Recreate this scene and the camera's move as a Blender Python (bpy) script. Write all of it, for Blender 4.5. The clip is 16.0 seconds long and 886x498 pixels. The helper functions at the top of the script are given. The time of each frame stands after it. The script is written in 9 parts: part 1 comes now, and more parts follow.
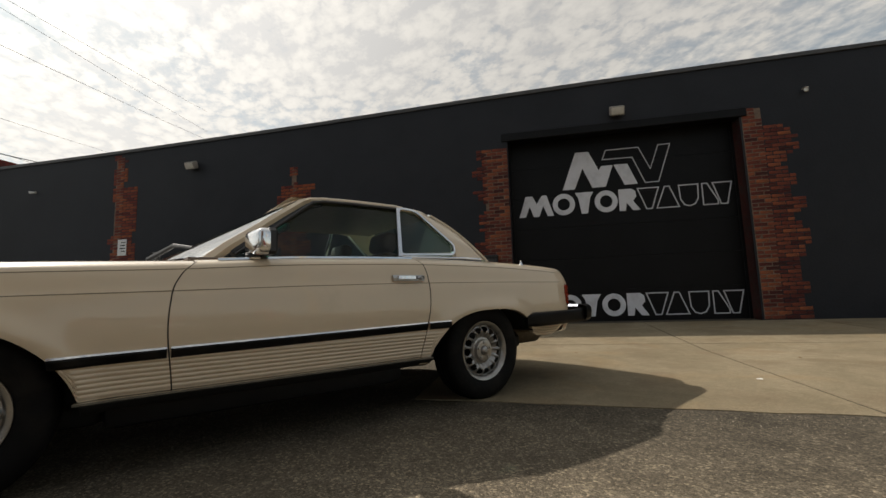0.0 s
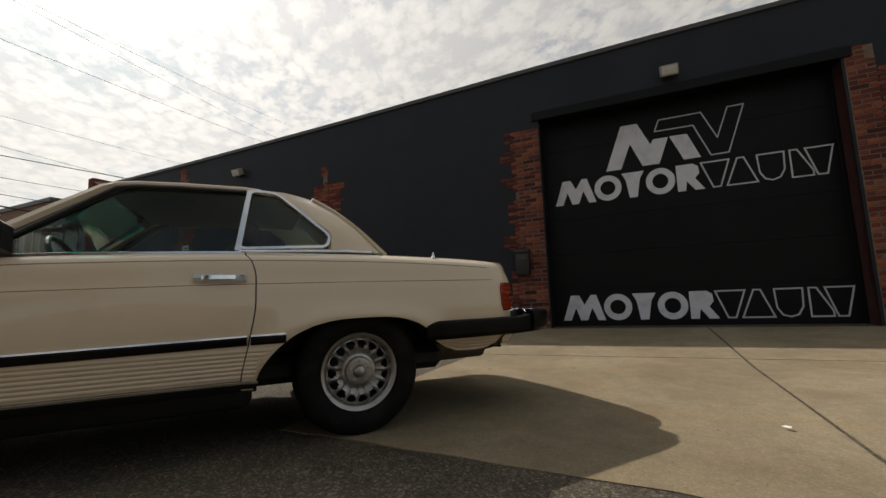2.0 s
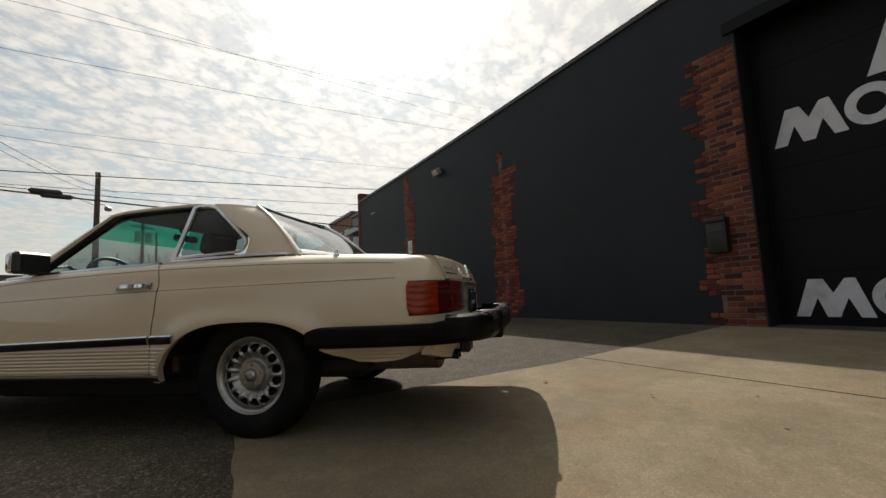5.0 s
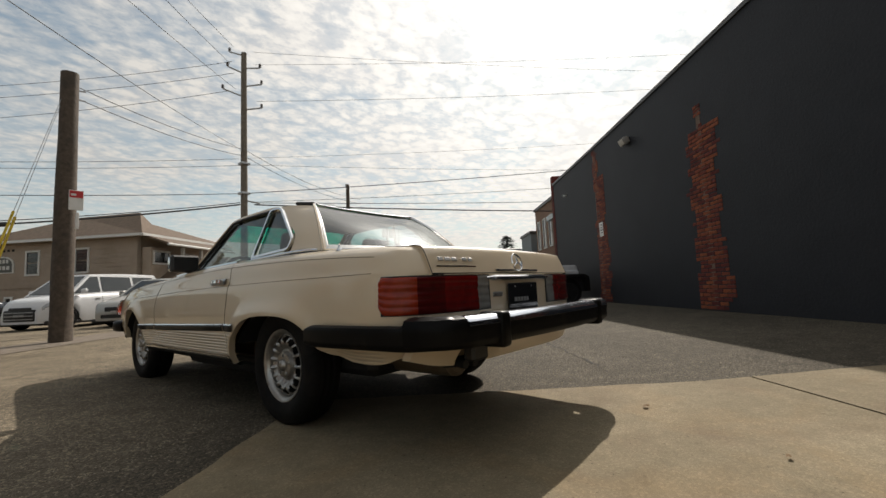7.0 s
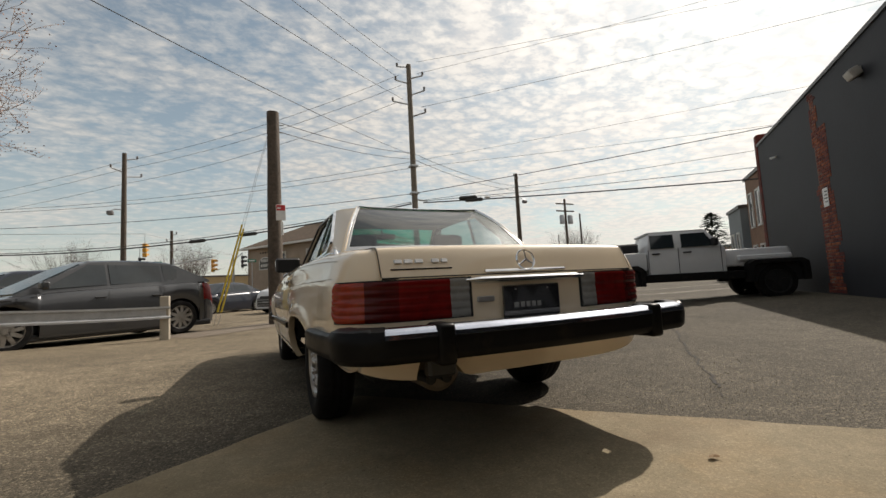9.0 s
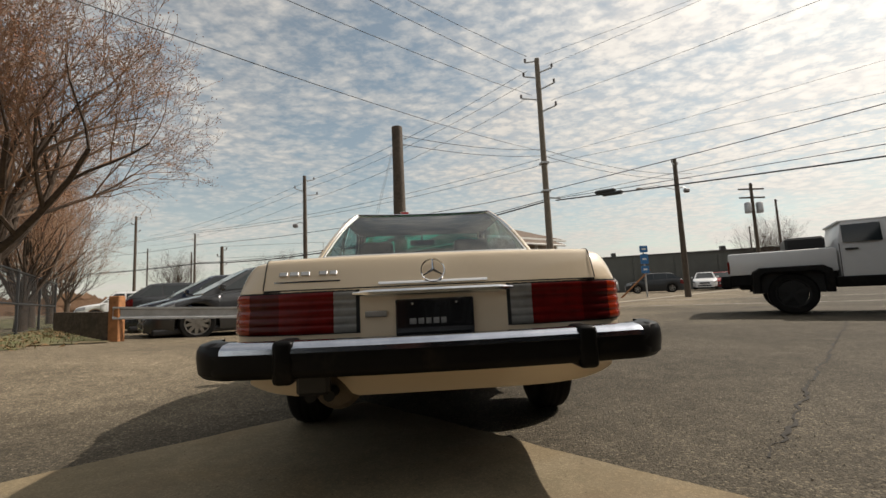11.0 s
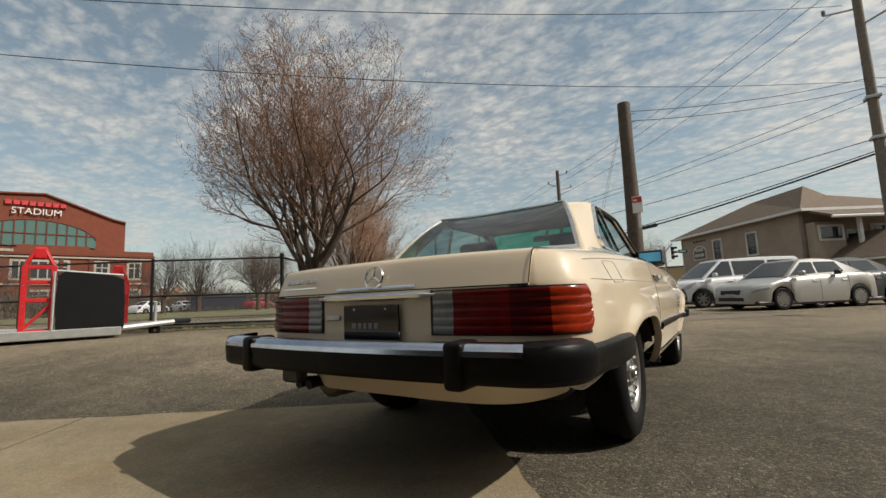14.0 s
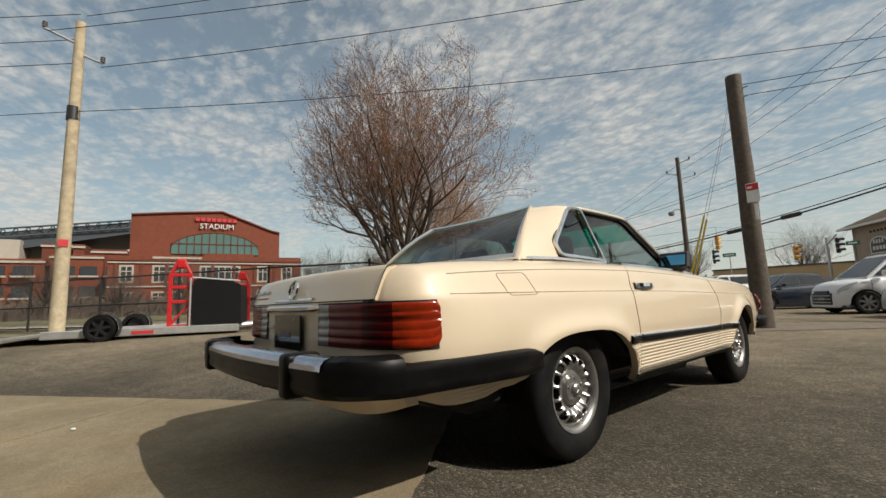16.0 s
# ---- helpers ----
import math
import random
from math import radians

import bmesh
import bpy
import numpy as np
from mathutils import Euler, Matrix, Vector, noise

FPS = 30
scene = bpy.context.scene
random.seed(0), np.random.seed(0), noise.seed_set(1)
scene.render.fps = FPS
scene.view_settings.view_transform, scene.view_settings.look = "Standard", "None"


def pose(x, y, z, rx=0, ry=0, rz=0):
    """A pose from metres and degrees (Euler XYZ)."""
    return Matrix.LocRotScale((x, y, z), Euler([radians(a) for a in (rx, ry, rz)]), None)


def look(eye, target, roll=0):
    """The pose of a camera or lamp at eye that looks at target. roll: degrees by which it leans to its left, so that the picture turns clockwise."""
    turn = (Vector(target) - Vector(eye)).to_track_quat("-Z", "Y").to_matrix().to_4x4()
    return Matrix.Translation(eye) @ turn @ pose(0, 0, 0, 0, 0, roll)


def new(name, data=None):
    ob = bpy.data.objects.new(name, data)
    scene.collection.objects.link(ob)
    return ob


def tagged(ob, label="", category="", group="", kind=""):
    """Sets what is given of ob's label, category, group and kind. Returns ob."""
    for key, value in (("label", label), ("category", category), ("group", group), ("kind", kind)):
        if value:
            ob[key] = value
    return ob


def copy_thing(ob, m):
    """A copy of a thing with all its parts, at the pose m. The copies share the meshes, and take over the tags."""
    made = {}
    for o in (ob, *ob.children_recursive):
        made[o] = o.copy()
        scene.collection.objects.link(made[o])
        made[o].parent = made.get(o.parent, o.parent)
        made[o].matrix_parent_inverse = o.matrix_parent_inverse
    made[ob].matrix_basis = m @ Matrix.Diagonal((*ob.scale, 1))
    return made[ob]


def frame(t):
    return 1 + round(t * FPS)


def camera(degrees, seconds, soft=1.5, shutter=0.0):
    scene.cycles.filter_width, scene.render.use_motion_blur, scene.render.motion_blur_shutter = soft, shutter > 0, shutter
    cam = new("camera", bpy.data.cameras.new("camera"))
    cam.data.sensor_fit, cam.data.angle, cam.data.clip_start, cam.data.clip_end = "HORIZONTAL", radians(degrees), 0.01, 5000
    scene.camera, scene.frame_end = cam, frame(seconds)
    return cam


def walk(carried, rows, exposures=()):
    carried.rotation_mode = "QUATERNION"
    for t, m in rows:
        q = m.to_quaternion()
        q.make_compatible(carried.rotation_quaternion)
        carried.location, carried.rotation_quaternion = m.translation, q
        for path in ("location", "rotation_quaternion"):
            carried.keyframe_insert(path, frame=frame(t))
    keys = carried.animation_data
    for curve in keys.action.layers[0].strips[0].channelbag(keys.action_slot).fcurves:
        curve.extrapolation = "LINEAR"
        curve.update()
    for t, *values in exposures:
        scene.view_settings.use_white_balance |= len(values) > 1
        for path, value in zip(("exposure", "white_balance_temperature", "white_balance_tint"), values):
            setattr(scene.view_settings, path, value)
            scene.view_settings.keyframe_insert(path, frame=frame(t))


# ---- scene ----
cam = camera(92.2, 16.0)
PATH = [
    (0, (-2.976, 1.961, 0.68), (-1.385, 0.77, 0.906), -1.9),
    (0.5, (-3.003, 1.63, 0.67), (-1.346, 0.534, 0.904), -1.8),
    (1, (-3.003, 1.278, 0.687), (-1.29, 0.273, 0.92), -1.8),
    (1.5, (-3.01, 0.891, 0.688), (-1.257, -0.045, 0.915), -2.1),
    (2, (-3.008, 0.527, 0.666), (-1.204, -0.303, 0.901), -2.2),
    (2.5, (-3.001, 0.205, 0.675), (-1.143, -0.499, 0.908), -2.3),
    (3, (-3.012, -0.108, 0.681), (-1.093, -0.624, 0.908), -2.6),
    (3.5, (-3.003, -0.429, 0.678), (-1.037, -0.723, 0.906), -2.7),
    (5.8, (-2.522, -1.807, 0.703), (-0.677, -1.061, 0.901), -2.6),
    (6, (-2.438, -1.884, 0.706), (-0.636, -1.039, 0.905), -2.5),
    (6.5, (-2.222, -2.067, 0.699), (-0.549, -0.99, 0.896), -2.2),
    (7, (-2.02, -2.217, 0.694), (-0.496, -0.935, 0.879), -2.6),
    (7.5, (-1.831, -2.373, 0.691), (-0.465, -0.923, 0.872), -2.9),
    (8, (-1.642, -2.484, 0.697), (-0.436, -0.898, 0.876), -3.3),
    (8.2, (-1.553, -2.513, 0.712), (-0.419, -0.875, 0.891), -3.2),
    (10.5, (-0.31, -2.724, 0.724), (0.004, -0.758, 0.91), -3.1),
    (11, (-0.066, -2.726, 0.722), (0.064, -0.741, 0.931), -2.6),
    (11.5, (0.145, -2.685, 0.733), (0.046, -0.7, 0.95), -2.2),
    (12, (0.377, -2.649, 0.732), (0.074, -0.685, 0.957), -2.3),
    (12.5, (0.566, -2.59, 0.713), (0.021, -0.68, 0.946), -2.1),
    (13, (0.76, -2.529, 0.74), (0.04, -0.676, 0.965), -2.2),
    (13.5, (0.998, -2.465, 0.743), (0.137, -0.673, 0.963), -2.9),
    (14, (1.207, -2.364, 0.724), (0.128, -0.696, 0.952), -2.3),
    (14.5, (1.409, -2.222, 0.739), (0.244, -0.611, 0.962), -2.5),
    (15, (1.608, -2.065, 0.751), (0.353, -0.524, 0.97), -2.6),
    (15.5, (1.771, -1.926, 0.746), (0.39, -0.5, 0.988), -2.2),
    (16, (1.952, -1.808, 0.742), (0.456, -0.505, 0.991), -2.0),
]
walk(cam, [(t, look(eye, target, roll)) for t, eye, target, roll in PATH], exposures=((0.0, -0.12, 6600, 12), (3.0, -0.29, 6550, 13), (6.0, -0.20, 6550, 12), (8.0, -0.05, 6600, 13), (12.0, -0.05, 6750, 13), (14.0, -0.13, 6450, 10), (16.0, -0.14, 6400, 10)))

# ---- world, sun ----
SUN_TO = Vector((1.055, 0.368, 1.0)).normalized()
SUN_ELEV = math.asin(SUN_TO.z)
SUN_ROT = math.atan2(SUN_TO.x, SUN_TO.y)


def nd(nt, kind, operation=None, clamp=False, blend=None):
    node = nt.nodes.new(kind)
    if operation:
        node.operation = operation
    if clamp:
        node.use_clamp = True
    if blend:
        node.data_type, node.blend_type = "RGBA", blend
    return node


def setin(node, **vals):
    for key, value in vals.items():
        node.inputs[key.replace("_", " ")].default_value = value
    return node


def math_node(nt, op, a, b=None, c=None, clamp=False):
    m = nd(nt, "ShaderNodeMath", op, clamp)
    for i, v in enumerate((a, b, c)):
        if v is None:
            continue
        if isinstance(v, (int, float)):
            m.inputs[i].default_value = v
        else:
            nt.links.new(v, m.inputs[i])
    return m.outputs[0]


def ramp(nt, fac, stops):
    r = nd(nt, "ShaderNodeValToRGB")
    while len(r.color_ramp.elements) < len(stops):
        r.color_ramp.elements.new(0.5)
    for e, (p, c) in zip(r.color_ramp.elements, stops):
        e.position = p
        e.color = (*c, 1) if len(c) == 3 else c
    nt.links.new(fac, r.inputs[0])
    return r.outputs[0]


def mixc(nt, fac, a, b, mode="MIX"):
    m = nd(nt, "ShaderNodeMix", blend=mode)
    for i, v in ((0, fac), (6, a), (7, b)):
        if isinstance(v, (int, float)):
            m.inputs[i].default_value = v
        elif isinstance(v, tuple):
            m.inputs[i].default_value = (*v[:3], 1)
        else:
            nt.links.new(v, m.inputs[i])
    return m.outputs[2]


def make_world():
    w = bpy.data.worlds.new("sky")
    scene.world = w
    w.use_nodes = True
    nt = w.node_tree
    nt.nodes.clear()
    sky = nd(nt, "ShaderNodeTexSky")
    sky.sky_type, sky.sun_disc, sky.sun_elevation, sky.sun_rotation = "NISHITA", False, SUN_ELEV, SUN_ROT
    sky.air_density, sky.dust_density, sky.ozone_density = 1.0, 0.6, 1.0
    tc = nd(nt, "ShaderNodeTexCoord")
    sep = nd(nt, "ShaderNodeSeparateXYZ")
    nt.links.new(tc.outputs["Generated"], sep.inputs[0])
    zc = math_node(nt, "MAXIMUM", sep.outputs[2], 0.02)
    zz = math_node(nt, "ADD", zc, 0.10)
    px = math_node(nt, "DIVIDE", sep.outputs[0], zz)
    py = math_node(nt, "DIVIDE", sep.outputs[1], zz)
    com = nd(nt, "ShaderNodeCombineXYZ")
    nt.links.new(px, com.inputs[0])
    nt.links.new(py, com.inputs[1])
    rot = nd(nt, "ShaderNodeMapping")
    rot.inputs["Rotation"].default_value = (0, 0, radians(35))
    rot.inputs["Scale"].default_value = (1.0, 1.3, 1.0)
    nt.links.new(com.outputs[0], rot.inputs[0])
    big = setin(nd(nt, "ShaderNodeTexNoise"), Scale=1.1, Detail=5.0, Roughness=0.58, Distortion=0.4)
    warp = setin(nd(nt, "ShaderNodeTexNoise"), Scale=9.0, Detail=3.0)
    small = setin(nd(nt, "ShaderNodeTexNoise"), Scale=30.0, Detail=5.0, Roughness=0.62, Distortion=0.3)
    cell = nd(nt, "ShaderNodeTexVoronoi")
    cell.feature = "SMOOTH_F1"
    setin(cell, Scale=13.0, Smoothness=0.45, Randomness=1.0)
    for n in (big, warp, small):
        nt.links.new(rot.outputs[0], n.inputs["Vector"])
    bend = nd(nt, "ShaderNodeVectorMath", operation="MULTIPLY_ADD")
    bend.inputs[1].default_value = (0.13, 0.13, 0.0)
    nt.links.new(warp.outputs["Color"], bend.inputs[0])
    nt.links.new(rot.outputs[0], bend.inputs[2])
    nt.links.new(bend.outputs[0], cell.inputs["Vector"])
    puff = math_node(nt, "SUBTRACT", 1.0, math_node(nt, "MULTIPLY", cell.outputs["Distance"], 1.25))
    # brightness grows towards the sun through thin cloud, with a tight aureole round it
    dot = nd(nt, "ShaderNodeVectorMath", operation="DOT_PRODUCT")
    dot.inputs[1].default_value = SUN_TO
    nt.links.new(tc.outputs["Generated"], dot.inputs[0])
    d = math_node(nt, "MAXIMUM", dot.outputs["Value"], 0.0)
    glow = math_node(nt, "POWER", d, 5.0)
    aureole = math_node(nt, "POWER", d, 90.0)
    # the cloud deck is thicker over the warehouse side
    deck = nd(nt, "ShaderNodeVectorMath", operation="DOT_PRODUCT")
    deck.inputs[1].default_value = (0.055, -0.075, 0.0)
    nt.links.new(tc.outputs["Generated"], deck.inputs[0])
    mask = math_node(nt, "ADD", math_node(nt, "MULTIPLY", big.outputs[0], 0.90), math_node(nt, "MULTIPLY", puff, 0.17))
    mask = math_node(nt, "ADD", mask, math_node(nt, "MULTIPLY", small.outputs[0], 0.30))
    mask = math_node(nt, "ADD", mask, math_node(nt, "ADD", deck.outputs["Value"], math_node(nt, "MULTIPLY", math_node(nt, "POWER", d, 2.0), 0.18)))
    cov = ramp(nt, mask, [(0.50, (0.24, 0.24, 0.24)), (0.65, (0.56, 0.56, 0.56)), (0.82, (0.95, 0.95, 0.95))])
    horizon = math_node(nt, "POWER", math_node(nt, "SUBTRACT", 1.0, zc), 5.5)
    bright = math_node(nt, "ADD", 6.9, math_node(nt, "ADD", math_node(nt, "MULTIPLY", glow, 8.5), math_node(nt, "MULTIPLY", aureole, 40.0)))
    cl = nd(nt, "ShaderNodeCombineXYZ")
    nt.links.new(bright, cl.inputs[0])
    nt.links.new(math_node(nt, "MULTIPLY", bright, 0.972), cl.inputs[1])
    nt.links.new(math_node(nt, "MULTIPLY", bright, 0.89), cl.inputs[2])
    tone = math_node(nt, "ADD", math_node(nt, "MULTIPLY", puff, 0.55), math_node(nt, "MULTIPLY", small.outputs[0], 0.75))
    shade = ramp(nt, tone, [(0.42, (0.80, 0.815, 0.85)), (0.62, (0.94, 0.945, 0.955)), (0.82, (1.03, 1.03, 1.03))])
    cloud = mixc(nt, 1.0, cl.outputs[0], shade, "MULTIPLY")
    blue = mixc(nt, 1.0, sky.outputs[0], (0.92, 1.10, 0.96), "MULTIPLY")
    col = mixc(nt, cov, blue, cloud)
    haze = mixc(nt, math_node(nt, "MULTIPLY", horizon, 0.78), col, cl.outputs[0])
    bg = nd(nt, "ShaderNodeBackground")
    bg.inputs[1].default_value = 0.10
    nt.links.new(haze, bg.inputs[0])
    out = nd(nt, "ShaderNodeOutputWorld")
    nt.links.new(bg.outputs[0], out.inputs[0])


make_world()
sun_data = bpy.data.lights.new("sun", "SUN")
sun_data.energy, sun_data.angle, sun_data.color = 4.6, radians(0.6), (1.0, 0.935, 0.83)
sun = new("sun", sun_data)
sun.matrix_world = look(SUN_TO * 60, (0, 0, 0))

# ---- materials ----


def mat(name, color, rough=0.5, metal=0.0, coat=0.0, spec=0.5, var=0.0, scale=8.0, bump=0.0, bscale=60.0, dirt=None, dscale=1.5, dmin=0.5, dmax=0.75, rvar=0.0, transmission=0.0, obj_var=0.0):
    """A surface with two scales of variation: grain (var, bump) and patches (dirt)."""
    m = bpy.data.materials.new(name)
    m.use_nodes = True
    nt = m.node_tree
    b = nt.nodes["Principled BSDF"]
    b.inputs["Base Color"].default_value = (*color, 1)
    b.inputs["Roughness"].default_value = rough
    b.inputs["Metallic"].default_value = metal
    b.inputs["Coat Weight"].default_value = coat
    b.inputs["Coat Roughness"].default_value = 0.035
    b.inputs["Specular IOR Level"].default_value = spec
    b.inputs["Transmission Weight"].default_value = transmission
    tc = nd(nt, "ShaderNodeTexCoord")
    c = None
    if var:
        n = setin(nd(nt, "ShaderNodeTexNoise"), Scale=scale, Detail=5.0, Roughness=0.6)
        nt.links.new(tc.outputs["Object"], n.inputs["Vector"])
        lo = tuple(v * (1 - var) for v in color)
        hi = tuple(min(1, v * (1 + var)) for v in color)
        c = ramp(nt, n.outputs[0], [(0.3, lo), (0.7, hi)])
    if obj_var:
        oi = nd(nt, "ShaderNodeObjectInfo")
        hsv = nd(nt, "ShaderNodeHueSaturation")
        val = math_node(nt, "ADD", 1 - obj_var, math_node(nt, "MULTIPLY", oi.outputs["Random"], 2 * obj_var))
        nt.links.new(val, hsv.inputs["Value"])
        nt.links.new(math_node(nt, "ADD", 0.485, math_node(nt, "MULTIPLY", oi.outputs["Random"], 0.03)), hsv.inputs["Hue"])
        if c is None:
            hsv.inputs["Color"].default_value = (*color, 1)
        else:
            nt.links.new(c, hsv.inputs["Color"])
        c = hsv.outputs[0]
    if dirt:
        n2 = setin(nd(nt, "ShaderNodeTexNoise"), Scale=dscale, Detail=6.0, Roughness=0.62, Distortion=0.3)
        nt.links.new(tc.outputs["Object"], n2.inputs["Vector"])
        f = ramp(nt, n2.outputs[0], [(dmin, (0, 0, 0)), (dmax, (1, 1, 1))])
        c = mixc(nt, f, c if c is not None else color, dirt)
    if c is not None:
        nt.links.new(c, b.inputs["Base Color"])
    if rvar:
        n3 = setin(nd(nt, "ShaderNodeTexNoise"), Scale=scale * 0.6, Detail=4.0)
        nt.links.new(tc.outputs["Object"], n3.inputs["Vector"])
        nt.links.new(math_node(nt, "ADD", rough - rvar, math_node(nt, "MULTIPLY", n3.outputs[0], 2 * rvar)), b.inputs["Roughness"])
    if bump:
        n4 = setin(nd(nt, "ShaderNodeTexNoise"), Scale=bscale, Detail=4.0, Roughness=0.6)
        nt.links.new(tc.outputs["Object"], n4.inputs["Vector"])
        bp = setin(nd(nt, "ShaderNodeBump"), Strength=bump, Distance=0.01)
        nt.links.new(n4.outputs[0], bp.inputs["Height"])
        nt.links.new(bp.outputs[0], b.inputs["Normal"])
    return m


def glass_mat(name, tint, gloss=0.085, rough=0.02):
    """Thin tinted pane: tinted see-through plus a sharp reflection that grows at grazing angles."""
    m = bpy.data.materials.new(name)
    m.use_nodes = True
    nt = m.node_tree
    nt.nodes.clear()
    tr = nd(nt, "ShaderNodeBsdfTransparent")
    tr.inputs[0].default_value = (*tint, 1)
    gl = nd(nt, "ShaderNodeBsdfGlossy")
    gl.inputs["Roughness"].default_value = rough
    lw = nd(nt, "ShaderNodeLayerWeight")
    lw.inputs["Blend"].default_value = 0.5
    grow_ = math_node(nt, "POWER", lw.outputs["Facing"], 3.6)
    mix = nd(nt, "ShaderNodeMixShader")
    nt.links.new(math_node(nt, "ADD", gloss, math_node(nt, "MULTIPLY", grow_, 0.9 - gloss)), mix.inputs[0])
    nt.links.new(tr.outputs[0], mix.inputs[1])
    nt.links.new(gl.outputs[0], mix.inputs[2])
    out = nd(nt, "ShaderNodeOutputMaterial")
    nt.links.new(mix.outputs[0], out.inputs[0])
    return m


def asphalt_mat():
    m = bpy.data.materials.new("asphalt")
    m.use_nodes = True
    nt = m.node_tree
    b = nt.nodes["Principled BSDF"]
    tc = nd(nt, "ShaderNodeTexCoord")
    big = setin(nd(nt, "ShaderNodeTexNoise"), Scale=0.35, Detail=6.0, Roughness=0.6)
    mid = setin(nd(nt, "ShaderNodeTexNoise"), Scale=5.0, Detail=5.0, Roughness=0.65)
    st = setin(nd(nt, "ShaderNodeTexVoronoi"), Scale=95.0, Randomness=1.0)
    fine = setin(nd(nt, "ShaderNodeTexNoise"), Scale=160.0, Detail=3.0)
    for n in (big, mid, st, fine):
        nt.links.new(tc.outputs["Object"], n.inputs["Vector"])
    base = ramp(nt, big.outputs[0], [(0.3, (0.056, 0.049, 0.038)), (0.7, (0.102, 0.089, 0.069))])
    # paler, dusty wheel-worn surface out in the yard and street
    off = nd(nt, "ShaderNodeVectorMath", operation="DOT_PRODUCT")
    off.inputs[1].default_value = (-0.658, 0.753, 0.0)
    nt.links.new(tc.outputs["Object"], off.inputs[0])
    worn = math_node(nt, "ADD", off.outputs["Value"], math_node(nt, "MULTIPLY", math_node(nt, "SUBTRACT", big.outputs[0], 0.5), 6.0))
    worn = ramp(nt, math_node(nt, "MULTIPLY", worn, 0.1), [(0.02, (0.0, 0.0, 0.0)), (0.42, (1.0, 1.0, 1.0))])
    base = mixc(nt, worn, base, mixc(nt, 1.0, base, (2.14, 2.05, 1.93), "MULTIPLY"))
    grain = ramp(nt, mid.outputs[0], [(0.3, (0.75, 0.75, 0.75)), (0.7, (1.2, 1.2, 1.2))])
    c = mixc(nt, 1.0, base, grain, "MULTIPLY")
    sep = nd(nt, "ShaderNodeSeparateColor")
    nt.links.new(st.outputs["Color"], sep.inputs[0])
    stones = ramp(nt, sep.outputs[0], [(0.0, (0.50, 0.49, 0.47)), (0.6, (0.98, 0.97, 0.95)), (0.82, (1.35, 1.33, 1.28)), (0.96, (2.3, 2.25, 2.1))])
    c = mixc(nt, 0.72, c, stones, "MULTIPLY")
    c = mixc(nt, 1.0, c, ramp(nt, fine.outputs[0], [(0.32, (0.55, 0.55, 0.55)), (0.68, (1.4, 1.38, 1.34))]), "MULTIPLY")
    nt.links.new(c, b.inputs["Base Color"])
    b.inputs["Roughness"].default_value = 0.88
    b.inputs["Specular IOR Level"].default_value = 0.16
    h = math_node(nt, "ADD", math_node(nt, "MULTIPLY", st.outputs["Distance"], -0.6), math_node(nt, "MULTIPLY", fine.outputs[0], 0.3))
    bp = setin(nd(nt, "ShaderNodeBump"), Strength=0.75, Distance=0.008)
    nt.links.new(h, bp.inputs["Height"])
    nt.links.new(bp.outputs[0], b.inputs["Normal"])
    return m


